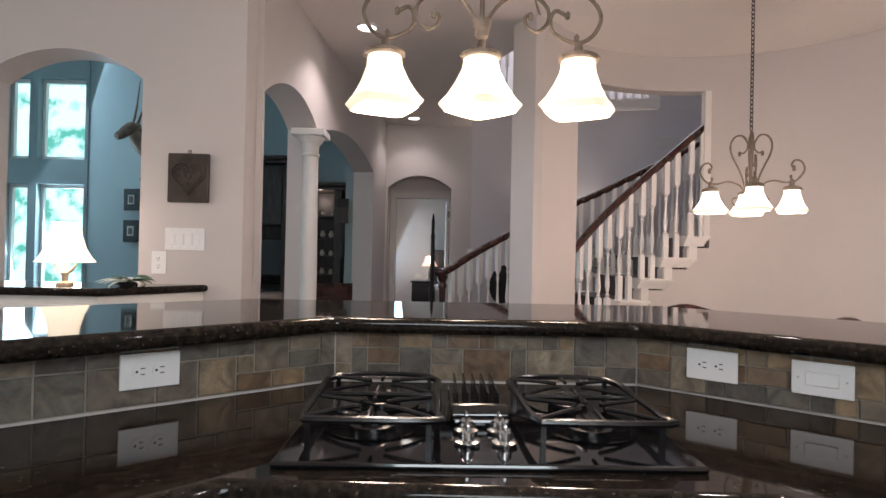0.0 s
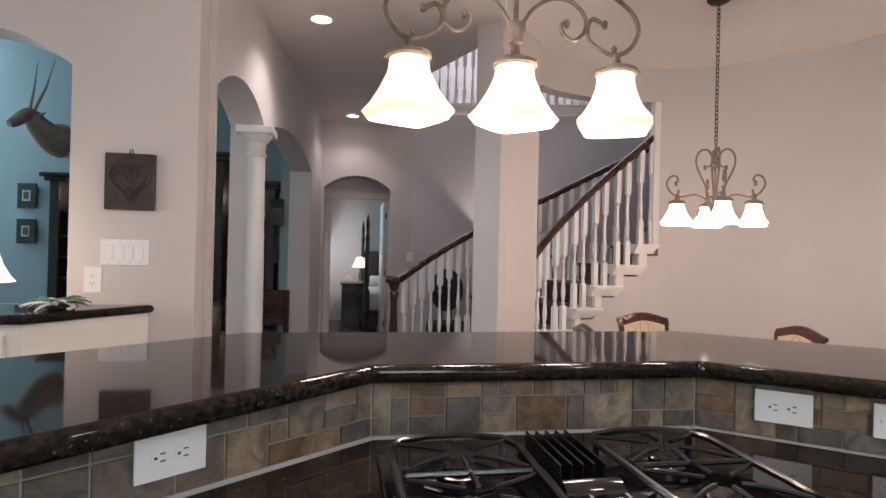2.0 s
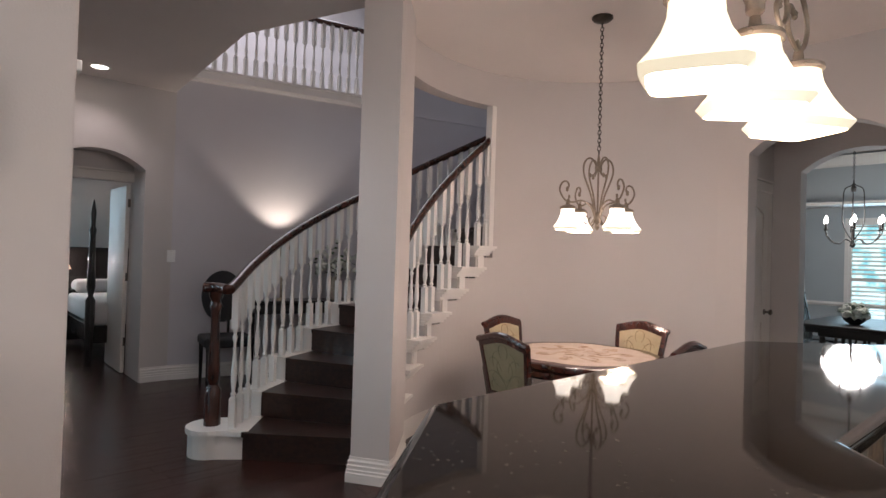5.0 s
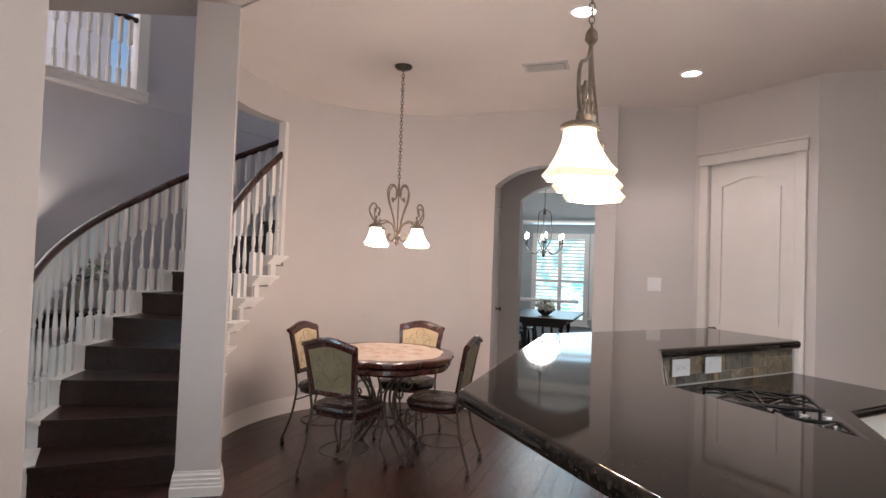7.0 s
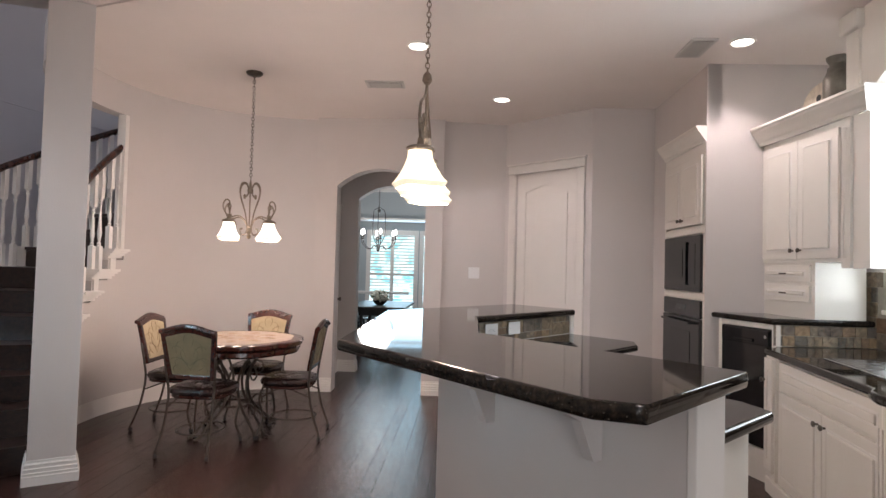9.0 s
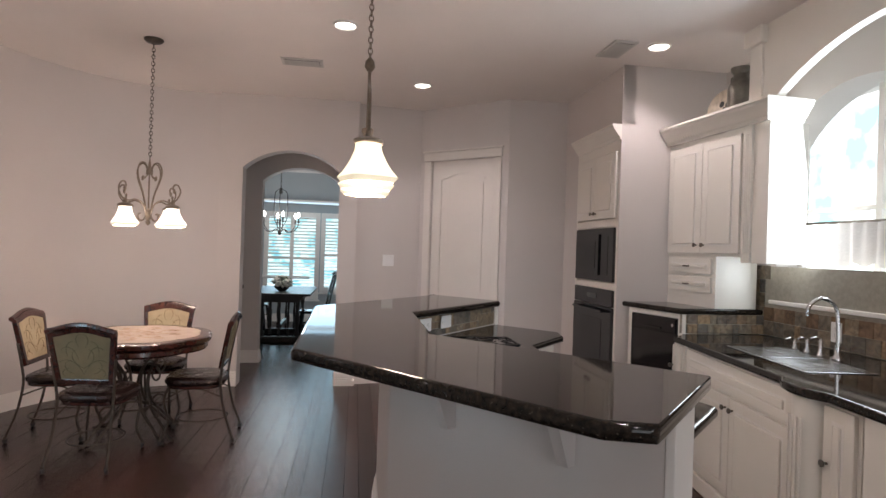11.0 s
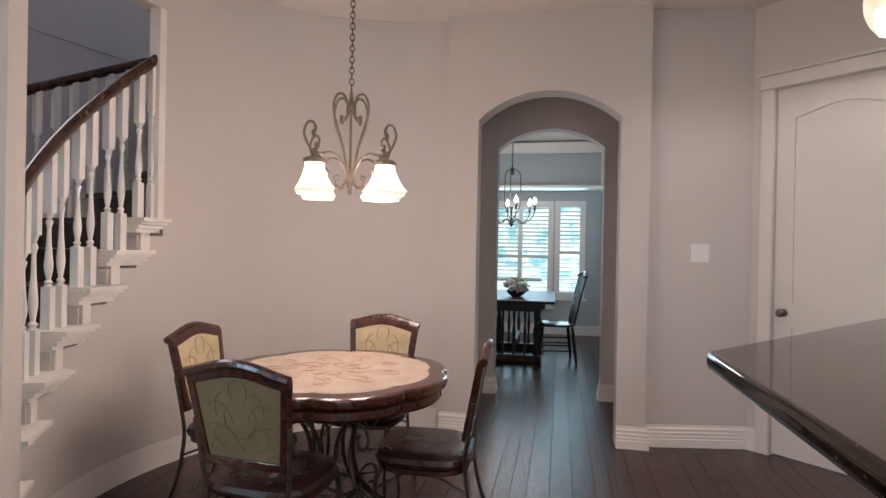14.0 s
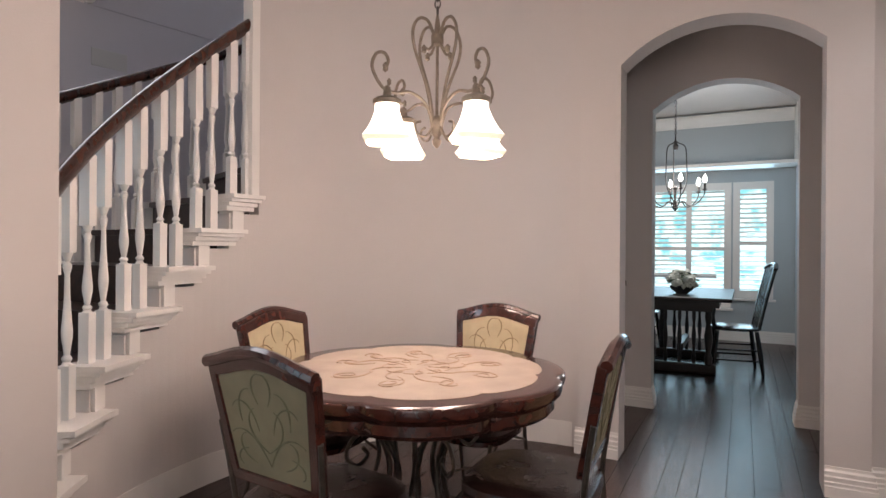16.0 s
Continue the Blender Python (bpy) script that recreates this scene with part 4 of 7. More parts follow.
# ---- hob, outlets and tiles on the bar ----
hob = thing("hob", pose(0.034, 1.065, CNT_Z), "black gas hob with cast iron grates, centre vent and steel knobs", "hob")
part("glass_top", bbox(-0.365, 0.365, -0.285, 0.235, 0.0, 0.012, bev=0.005), GLOSSB, hob)
for sx, nm in ((-0.215, 0), (0.215, 1)):
    grate = new("grate")
    grate.parent, grate.location, grate.scale = hob, (sx, -0.005, 0), (1, 0.93, 1)
    bm = bmesh.new()
    xi = 0.115
    ring = [(-xi, -0.20), (xi, -0.20), (xi + 0.01, -0.15), (xi + 0.012, 0.0), (xi - 0.005, 0.20), (-xi + 0.005, 0.20), (-xi - 0.012, 0.0), (-xi - 0.01, -0.15)]
    pts = smooth_pts([(x, y, 0.055) for x, y in ring] + [(ring[0][0], ring[0][1], 0.055)], 3)[:-1]
    tube(bm, pts, 0.0075, 7, closed=True)
    part("grate_frame", bm, CASTI, grate, smooth=True)
    for cy in (-0.10, 0.10):
        for a in (35, 90, 145, 215, 270, 325):
            ca, sa = math.cos(radians(a)), math.sin(radians(a))
            L = 0.105 if a in (90, 270) else 0.14
            ex, ey = max(-xi, min(xi, L * ca)), cy + max(-0.095, min(0.095, L * sa))
            bm = bmesh.new()
            tube(bm, smooth_pts([(0.03 * ca, cy + 0.03 * sa, 0.060), (0.07 * ca, cy + 0.065 * sa, 0.060), (ex, ey, 0.056)], 3), 0.0045, 6)
            part("bar", bm, CASTI, grate, smooth=True)
        part("burner_cap", lathe(bmesh.new(), [(0.045, 0.012), (0.045, 0.022), (0.032, 0.026), (0.032, 0.036), (0.028, 0.040)], 20, Matrix.Translation((0, cy, 0))), CASTI, grate, smooth=True)
        part("drip_bowl", lathe(bmesh.new(), [(0.085, 0.0125), (0.088, 0.015), (0.070, 0.0135)], 24, Matrix.Translation((0, cy, 0))), GLOSSB, grate, smooth=True)
    bm = bmesh.new()
    tube(bm, [(-xi, 0, 0.056), (xi, 0, 0.056)], 0.0055, 6)
    part("cross_bar", bm, CASTI, grate)
    for lx in (-xi + 0.005, xi - 0.005):
        for ly in (-0.19, 0.19):
            part("foot", bbox(lx - 0.005, lx + 0.005, ly - 0.005, ly + 0.005, 0.012, 0.052), CASTI, grate)
vb = part("vent_box", bbox(-0.058, 0.058, -0.09, 0.22, 0.0125, 0.03, bev=0.006), GLOSSB, hob)
for i in range(5):
    x = -0.044 + i * 0.022
    part("vent_fin", bbox(x - 0.002, x + 0.002, 0.0, 0.20, 0.0305, 0.062, bev=0.001), CASTI, hob)
part("vent_hood", lathe(bmesh.new(), [(0.028, -0.055), (0.03, 0.0), (0.028, 0.055)], 12, Matrix.Translation((0, -0.035, 0.02)) @ Matrix.Rotation(radians(90), 4, "Y")), GLOSSB, hob, smooth=True)
for kx, ky in ((-0.032, -0.115), (0.032, -0.115), (-0.034, -0.185), (0.034, -0.185)):
    kn = part("knob", lathe(bmesh.new(), [(0.022, 0.0125), (0.024, 0.016), (0.024, 0.019), (0.014, 0.022), (0.013, 0.036), (0.009, 0.040)], 18, Matrix.Translation((kx, ky, 0))), CHROME, hob, "chrome control knob", smooth=True)
    part("grip", bbox(kx - 0.003, kx + 0.003, ky - 0.014, ky + 0.014, 0.0405, 0.050, bev=0.001), CHROME, kn)


def outlet(m, kind="duplex", gangs=1, upright=True):
    w, h = (0.079 + 0.046 * (gangs - 1)), 0.124
    e = thing("power_outlet" if kind == "duplex" else "light_switch", m, "white plastic double socket plate on the wall" if kind == "duplex" else "white plastic rocker switch plate on the wall", "socket" if kind == "duplex" else "switch")
    R = Matrix.Identity(4) if upright else Matrix.Rotation(radians(90), 4, "Y")
    part("plate", bbox(-w / 2, w / 2, -0.006, 0.0, -h / 2, h / 2, bev=0.002, m=R), PLASTIC, e)
    for g in range(gangs):
        gx = (g - (gangs - 1) / 2) * 0.046
        if kind == "duplex":
            for s in (-1, 1):
                f = part("socket_face", lathe(bmesh.new(), [(0.0168, 0), (0.0168, 0.0025)], 16, R @ Matrix.Translation((gx, -0.0085, s * 0.020)) @ Matrix.Rotation(radians(-90), 4, "X")), PLASTIC, e)
                for dx in (-0.0065, 0.0065):
                    part("slot", bbox(gx + dx - 0.0012, gx + dx + 0.0012, -0.0095, -0.0087, s * 0.020 - 0.001, s * 0.020 + 0.008, m=R), SLOT, f)
                part("slot", bbox(gx - 0.0025, gx + 0.0025, -0.0095, -0.0087, s * 0.020 - 0.011, s * 0.020 - 0.006, m=R), SLOT, f)
        else:
            part("rocker", bbox(gx - 0.0165, gx + 0.0165, -0.0105, -0.0062, -0.033, 0.033, bev=0.002, m=R), PLASTIC, e)
            for s in (-1, 1):
                part("screw", lathe(bmesh.new(), [(0.003, 0), (0.003, 0.001)], 8, R @ Matrix.Translation((gx, -0.0072, s * 0.048)) @ Matrix.Rotation(radians(-90), 4, "X")), CHROMEV, e)
    return e


def on_wall(p0, p1, s, z, off=0.0):
    """A pose on a wall whose face is seen from the right of the way p0-p1."""
    m, _ = wall_frame(p0, p1)
    return m @ Matrix.Translation((s, -off, z))


LTL = (Vector(LIN) - Vector(LE)).length
RTL = (Vector(RE) - Vector(RIN)).length
outlet(on_wall(LE, LIN, LTL - 0.475, 1.002, 0.008), upright=False)
outlet(on_wall(RIN, RE, 0.20, 1.003, 0.008), upright=False)
outlet(on_wall(RIN, RE, 0.44, 1.003, 0.008), "rocker", upright=False)
outlet(on_wall((-1.64, 3.04), (-1.0, 3.04), 0.058, 1.197), "duplex")
outlet(on_wall((-1.64, 3.04), (-1.0, 3.04), 0.198, 1.33), "rocker", 4)
outlet(on_wall((3.42, 1.74), (3.55, 1.04), 0.36, 1.33), "rocker", 2)
outlet(on_wall((0.4, 7.5), (0.5, 7.48), 0.05, 1.29), "rocker", 1)
bw0, bw1 = strip(INNER, 0.135)[0], strip(INNER, 0.135)[1]
outlet(on_wall(bw1, bw0, 0.63, 0.50), "duplex")

# plaque, desk counter and what stands on it
plq = thing("wall_plaque", pose(-1.422, 3.04, 1.668), "square carved brown wooden heart plaque hung on the wall", "wall decoration")
part("board", bbox(-0.112, 0.112, -0.03, -0.001, -0.135, 0.135, bev=0.006), PLAQUE, plq)


def heart(t, k):
    return (k * 0.0056 * 16 * math.sin(t) ** 3, k * 0.0060 * (13 * math.cos(t) - 5 * math.cos(2 * t) - 2 * math.cos(3 * t) - math.cos(4 * t)))


for k, r in ((1.0, 0.006), (0.80, 0.0035)):
    bm = bmesh.new()
    tube(bm, [(heart(t, k)[0], -0.032, heart(t, k)[1] + 0.005) for t in np.linspace(0.02, 2 * math.pi - 0.02, 40)], r, 6, closed=True)
    part("heart_rib", bm, PLAQUE, plq, smooth=True)
for px, pz, s in ((-0.04, 0.045, 1), (0.04, 0.045, 1), (0, 0.01, 1.2), (0, -0.035, 0.8), (-0.022, 0.03, 0.6), (0.022, 0.03, 0.6)):
    bm = bmesh.new()
    tube(bm, [(px + 0.013 * s * math.cos(t), -0.031, pz + 0.013 * s * math.sin(t)) for t in np.linspace(0, 2 * math.pi, 11)[:-1]], 0.0035, 5, closed=True)
    part("rosette", bm, PLAQUE, plq, smooth=True)
bm = bmesh.new()
tube(bm, [(-0.008, -0.012, 0.13), (-0.004, -0.014, 0.155), (0.006, -0.014, 0.155), (0.010, -0.012, 0.13)], 0.003, 5)
part("hanging_loop", bm, SLOT, plq)

slab("granite_desktop", [(-1.30, 3.035), (-1.645, 2.57), (-3.1, 2.57), (-3.1, 3.035)], 1.04, 1.08, "polished dark granite desk top under the pass-through", 0.015, None)
desk = thing("desk_cabinet", pose(0, 0, 0), "cream painted cabinet under the desk top", "cabinet")
bm = bmesh.new()
prism(bm, [(-1.33, 3.035), (-1.66, 2.60), (-3.05, 2.60), (-3.05, 3.035)], 0.0, 1.04)
part("body", bm, CABW, desk)
for i, (px0, px1) in enumerate(((-2.28, -1.72), (-2.90, -2.32))):
    part("drawer_front", bbox(px0, px1, 2.585, 2.599, 0.86, 1.0, bev=0.005), CABW, desk)
    part("door", bbox(px0, px1, 2.585, 2.599, 0.12, 0.84, bev=0.005), CABW, desk)

tl = thing("table_lamp", pose(-1.93, 2.78, 1.08) @ Matrix.Diagonal((1.13, 1.13, 1.06, 1)), "table lamp with antler-like stand and lit pleated cream shade", "lamp")
bm = bmesh.new()
segs = 32
rings = []
for r, z in ((0.055, 0.30), (0.062, 0.24), (0.078, 0.18), (0.10, 0.135), (0.118, 0.11)):
    rings.append([bm.verts.new((r * (1 + 0.015 * (i % 2)) * math.cos(2 * math.pi * i / segs), r * (1 + 0.015 * (i % 2)) * math.sin(2 * math.pi * i / segs), z)) for i in range(segs)])
for a, b in zip(rings, rings[1:]):
    for i in range(segs):
        bm.faces.new((a[i], a[(i + 1) % segs], b[(i + 1) % segs], b[i]))
part("shade", bm, LSHADE, tl, "lit pleated cream fabric shade").visible_shadow = False
part("foot", lathe(bmesh.new(), [(0.035, 0), (0.035, 0.012), (0.012, 0.02), (0.014, 0.05), (0.022, 0.06), (0.01, 0.075), (0.006, 0.15)], 14), BONE, tl, smooth=True)
for s in (-1, 1):
    bm = bmesh.new()
    tube(bm, smooth_pts([(0, 0, 0.055), (s * 0.03, 0, 0.075), (s * 0.045, 0, 0.10), (s * 0.035, 0.0, 0.115)], 4), [0.009] * 5 + [0.006] * 8, 7)
    part("antler", bm, BONE, tl, smooth=True)
lamp("desk_bulb", "POINT", pose(-1.93, 2.78, 1.27), 3.5, WARM, radius=0.05)


def leaf_mesh(L, W, lift, bend):
    bm = bmesh.new()
    rows = []
    for i in range(6):
        f = i / 5
        w = W * math.sin(math.pi * min(1, 0.12 + f * 0.88)) * 0.5
        x, z = L * f, lift * f - bend * f * f
        rows.append([bm.verts.new(c) for c in ((x, -w, z), (x, 0, z + W * 0.12), (x, w, z))])
    for a, b in zip(rows, rows[1:]):
        bm.faces.new((a[0], a[1], b[1], b[0]))
        bm.faces.new((a[1], a[2], b[2], b[1]))
    return bm


plant = thing("potted_lily", pose(-1.63, 2.80, 1.08), "low arrangement of pale green and white leaves on the desk top", "plant")
rnd = random.Random(4)
for i in range(26):
    bm = leaf_mesh(0.10 + rnd.random() * 0.07, 0.025 + rnd.random() * 0.02, 0.05 + rnd.random() * 0.05, 0.07)
    bmesh.ops.transform(bm, matrix=pose(0, 0, 0.015, 0, 0, rnd.random() * 360), verts=bm.verts)
    part("leaf", bm, PETAL if i % 3 == 0 else LEAF, plant)
part("dish", lathe(bmesh.new(), [(0.03, 0), (0.05, 0.01), (0.055, 0.02)], 14), SLOT, plant)

# arcade column
col = tagged(thing("round_column", pose(-0.86 - 0.0, 4.38, 0), "white round column with a moulded capital carrying two arches", "column"), kind="structure")
col.matrix_world = pose(-1.045, 4.38, 0)
part("shaft", lathe(bmesh.new(), [(0.076, 0.14), (0.071, 0.2), (0.069, 1.2), (0.060, 2.02)], 28), TRIM, col, smooth=True)
part("capital", lathe(bmesh.new(), [(0.060, 2.02), (0.072, 2.03), (0.072, 2.045), (0.061, 2.05), (0.070, 2.12), (0.084, 2.13), (0.106, 2.165), (0.112, 2.175)], 28), TRIM, col, smooth=True)
part("abacus", bbox(-0.13, 0.13, -0.13, 0.13, 2.175, 2.228, bev=0.008), TRIM, col)
part("base", lathe(bmesh.new(), [(0.14, 0), (0.14, 0.06), (0.125, 0.065), (0.13, 0.09), (0.11, 0.10), (0.115, 0.125), (0.105, 0.14)], 28), TRIM, col, smooth=True)

# ---- nook furniture ----
TC = (1.80, 3.345)
table = thing("games_table", pose(*TC, 0, 0, 0, 12), "round lobed mahogany table, painted cream inlay, iron scroll base", "table")
TR = 0.512
lobe = [(TR * (1 + 0.065 * abs(math.sin(4 * t)) ** 0.5) * math.cos(t), TR * (1 + 0.065 * abs(math.sin(4 * t)) ** 0.5) * math.sin(t)) for t in np.linspace(0, 2 * math.pi, 129)[:-1]]


def stack(levels, poly):
    bm = bmesh.new()
    rows = [[bm.verts.new((x * k, y * k, z)) for x, y in poly] for k, z in levels]
    for a, b in zip(rows, rows[1:]):
        for i in range(len(poly)):
            bm.faces.new((a[i], a[(i + 1) % len(poly)], b[(i + 1) % len(poly)], b[i]))
    bm.faces.new(rows[0][::-1])
    bm.faces.new(rows[-1])
    return bm


part("rim", stack([(0.86, 0.655), (0.93, 0.658), (0.95, 0.672), (0.945, 0.70), (0.965, 0.712), (0.992, 0.722), (1.0, 0.738), (0.995, 0.752), (0.98, 0.758), (0.95, 0.760)], lobe), REDW, table, "dark mahogany rim", smooth=True)
part("inlay", stack([(0.84, 0.757), (0.84, 0.7615)], lobe), INLAY, table, "cream painted inlay with brown scrolls")


def vine(parent, place, spec, mt, r=0.0022, name="scroll_motif"):
    """Curled tendrils: each of spec is (u, v, heading, length, curl); place lays (u, v) into space."""
    for u, v, hd, ln, curl in spec:
        pts, a = [], radians(hd)
        for i in range(15):
            pts.append(place(u, v))
            u, v = u + math.cos(a) * ln / 14, v + math.sin(a) * ln / 14
            a += curl * (0.08 + 0.06 * i) / 2
        bm = bmesh.new()
        tube(bm, pts, [r * (0.5 + math.sin(math.pi * (i + 1) / 16)) for i in range(15)], 5)
        part(name, bm, mt, parent)


spec = []
vr = random.Random(6)
for k in range(9):
    a = 40 * k + 10 + vr.uniform(-9, 9)
    ca, sa = math.cos(radians(a)), math.sin(radians(a))
    spec += [(0.04 * ca, 0.04 * sa, a - 35, vr.uniform(0.16, 0.30), vr.uniform(0.45, 1.0)), (0.17 * ca, 0.17 * sa, a + 50, vr.uniform(0.14, 0.22), -vr.uniform(0.6, 1.2)), (0.24 * ca, 0.24 * sa, a - 20, 0.14, 1.3), (0.12 * ca, 0.12 * sa, a + 80, 0.12, 1.4), (0.30 * ca, 0.30 * sa, a + 110, 0.10, 1.2)]
vine(table, lambda u, v: (u, v, 0.7612), spec, VINEP, 0.0022)
base = new("pedestal")
base.parent = table
for k in range(4):
    a = radians(45 + 90 * k)

    def Q(r, z, w=0.0):
        return (r * math.cos(a) - w * math.sin(a), r * math.sin(a) + w * math.cos(a), z)
    for w in (-0.04, 0.04):
        scroll(base, [Q(0.30, 0.652, w), Q(0.20, 0.60, w), Q(0.11, 0.48, w), Q(0.09, 0.36, w), Q(0.14, 0.22, w), Q(0.26, 0.10, w), Q(0.34, 0.02, w), Q(0.38, 0.012, w)], 0.010, "leg_bar", IRON)
    scroll(base, [Q(0.16, 0.56), Q(0.24, 0.54), Q(0.27, 0.48), Q(0.23, 0.44), Q(0.19, 0.47), Q(0.21, 0.50)], 0.007, "scroll", IRON)
    scroll(base, [Q(0.13, 0.20), Q(0.20, 0.26), Q(0.26, 0.24), Q(0.26, 0.18), Q(0.22, 0.17)], 0.007, "scroll", IRON)
bm = bmesh.new()
tube(bm, [(0.13 * math.cos(t), 0.13 * math.sin(t), 0.22) for t in np.linspace(0, 2 * math.pi, 21)[:-1]], 0.008, 6, closed=True)
part("ring", bm, IRON, base, smooth=True)
bm = bmesh.new()
tube(bm, [(0.22 * math.cos(t), 0.22 * math.sin(t), 0.645) for t in np.linspace(0, 2 * math.pi, 25)[:-1]], 0.009, 6, closed=True)
part("ring", bm, IRON, base, smooth=True)


def back_frame_poly(w0, w1, z0, z1, peak, n=8):
    pts = [(-w0, z0), (w0, z0), (w1, z1)]
    for i in range(1, n):
        f = i / n
        pts.append((w1 * (1 - 2 * f), z1 + peak * math.sin(math.pi * f) ** 1.3))
    pts.append((-w1, z1))
    return pts


def frame_between(bm, outer, inner, x0, x1):
    k = len(outer)
    vs = [[bm.verts.new((x, y, z)) for y, z in pl] for x in (x0, x1) for pl in (outer, inner)]
    o0, i0, o1, i1 = vs
    for j in range(k):
        q = (j + 1) % k
        bm.faces.new((o0[j], o0[q], i0[q], i0[j]))
        bm.faces.new((o1[j], i1[j], i1[q], o1[q]))
        bm.faces.new((o0[j], o1[j], o1[q], o0[q]))
        bm.faces.new((i0[j], i0[q], i1[q], i1[j]))
    return bm


def make_chair():
    c = thing("nook_chair", Matrix.Identity(4), "mahogany and iron chair with leaf tapestry back and dark leather seat", "chair", "chairs round the nook table")
    tilt = Matrix.Translation((-0.185, 0, 0.50)) @ Matrix.Rotation(radians(-11), 4, "Y") @ Matrix.Translation((0, 0, -0.50))
    outer = back_frame_poly(0.185, 0.222, 0.55, 0.90, 0.045)
    inner = back_frame_poly(0.150, 0.182, 0.585, 0.865, 0.035)
    bm = frame_between(bmesh.new(), outer, inner, -0.016, 0.016)
    bmesh.ops.transform(bm, matrix=tilt, verts=bm.verts)
    fr = part("back_frame", bm, REDW, c, "dark mahogany back frame")
    md = fr.modifiers.new("bevel", "BEVEL")
    md.width, md.segments = 0.006, 2
    bm = bmesh.new()
    tube(bm, smooth_pts([(-0.012, y, z + 0.004) for y, z in outer[2:]], 2), 0.019, 8)
    bmesh.ops.transform(bm, matrix=tilt, verts=bm.verts)
    part("top_rail", bm, REDW, c, smooth=True)
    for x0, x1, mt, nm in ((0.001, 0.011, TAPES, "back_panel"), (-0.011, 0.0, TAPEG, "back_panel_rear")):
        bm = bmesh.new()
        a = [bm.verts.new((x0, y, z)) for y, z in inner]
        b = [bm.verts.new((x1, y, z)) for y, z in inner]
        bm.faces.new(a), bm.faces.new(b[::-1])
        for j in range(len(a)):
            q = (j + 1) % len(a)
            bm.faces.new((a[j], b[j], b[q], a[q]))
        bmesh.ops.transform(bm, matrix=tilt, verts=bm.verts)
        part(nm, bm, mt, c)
    half = [(0.0, 0.62, 62, 0.20, -0.6), (0.0, 0.66, 30, 0.17, 0.75), (0.03, 0.72, 75, 0.16, -0.8), (0.06, 0.62, 20, 0.13, 0.9), (0.02, 0.80, 60, 0.12, 0.8), (0.10, 0.74, 80, 0.13, 0.6), (0.09, 0.66, -10, 0.09, -0.9)]
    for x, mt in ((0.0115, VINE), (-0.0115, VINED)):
        for s in (-1, 1):
            vine(c, lambda u, v, x=x, s=s: tilt @ Vector((x, s * u, v)), half, mt, 0.0019)
    seat_poly = [(0.22 * math.copysign(abs(math.cos(t)) ** 0.6, math.cos(t)), 0.225 * math.copysign(abs(math.sin(t)) ** 0.6, math.sin(t))) for t in np.linspace(0, 2 * math.pi, 33)[:-1]]
    part("seat", stack([(0.93, 0.43), (1.0, 0.438), (1.02, 0.455), (0.98, 0.474), (0.85, 0.486), (0.5, 0.480)], seat_poly), LEATHER, c, "dark leather cushion seat", smooth=True)
    part("seat_frame", stack([(0.92, 0.405), (0.95, 0.41), (0.95, 0.428)], seat_poly), REDW, c, smooth=True)
    for s in (-1, 1):
        scroll(c, [(-0.30, s * 0.20, 0.04), (-0.235, s * 0.185, 0.22), (-0.20, s * 0.18, 0.42), (-0.21, s * 0.19, 0.56), (-0.235, s * 0.205, 0.72)], 0.0095, "rear_leg", IRON)
        scroll(c, [(0.17, s * 0.18, 0.42), (0.20, s * 0.185, 0.32), (0.17, s * 0.175, 0.16), (0.215, s * 0.20, 0.04)], 0.0095, "front_leg", IRON)
        scroll(c, [(-0.205, s * 0.18, 0.34), (-0.10, s * 0.17, 0.38), (-0.04, s * 0.17, 0.40), (0.04, s * 0.17, 0.40), (0.10, s * 0.17, 0.38), (0.19, s * 0.18, 0.33)], 0.006, "side_brace", IRON)
        for x in (-0.30, 0.215):
            yy = 0.20
            w = part("caster", lathe(bmesh.new(), [(0.010, -0.01), (0.018, -0.006), (0.018, 0.006), (0.010, 0.01)], 14, Matrix.Translation((x, s * yy, 0.018)) @ Matrix.Rotation(radians(90), 4, "X")), SLOT, c, smooth=True)
            part("caster_fork", bbox(x - 0.006, x + 0.006, s * yy - 0.013, s * yy + 0.013, 0.030, 0.05), IRON, w)
    bm = bmesh.new()
    tube(bm, [(-0.04 + 0.19 * math.cos(t), 0.17 * math.sin(t), 0.155) for t in np.linspace(0, 2 * math.pi, 25)[:-1]], 0.006, 6, closed=True)
    part("foot_ring", bm, IRON, c, smooth=True)
    return c


ch = make_chair()
CHAIRS = [(1.345, 3.39, -5), (1.87, 3.86, -88), (2.27, 3.34, 177), (1.77, 2.885, 93)]
ch.matrix_world = pose(CHAIRS[0][0], CHAIRS[0][1], 0, 0, 0, CHAIRS[0][2])
ch.scale = (0.95, 0.95, 0.98)
for x, y, a in CHAIRS[1:]:
    copy_thing(ch, pose(x, y, 0, 0, 0, a))


# ---- doors and casings ----
def casing(m, s0, s1, top, parent, w=0.085):
    for nm, a in (("casing_side", (s0 - w, s0, -0.022, 0.0, 0.0, top)), ("casing_side", (s1, s1 + w, -0.022, 0.0, 0.0, top)), ("casing_head", (s0 - w - 0.008, s1 + w + 0.008, -0.026, 0.0, top + 0.002, top + w + 0.006))):
        part(nm, bbox(*a, bev=0.006, segs=2, m=m), DOORP, parent)
    part("casing_cap", bbox(s0 - w - 0.02, s1 + w + 0.02, -0.036, 0.0, top + w + 0.007, top + w + 0.028, bev=0.005, m=m), DOORP, parent)


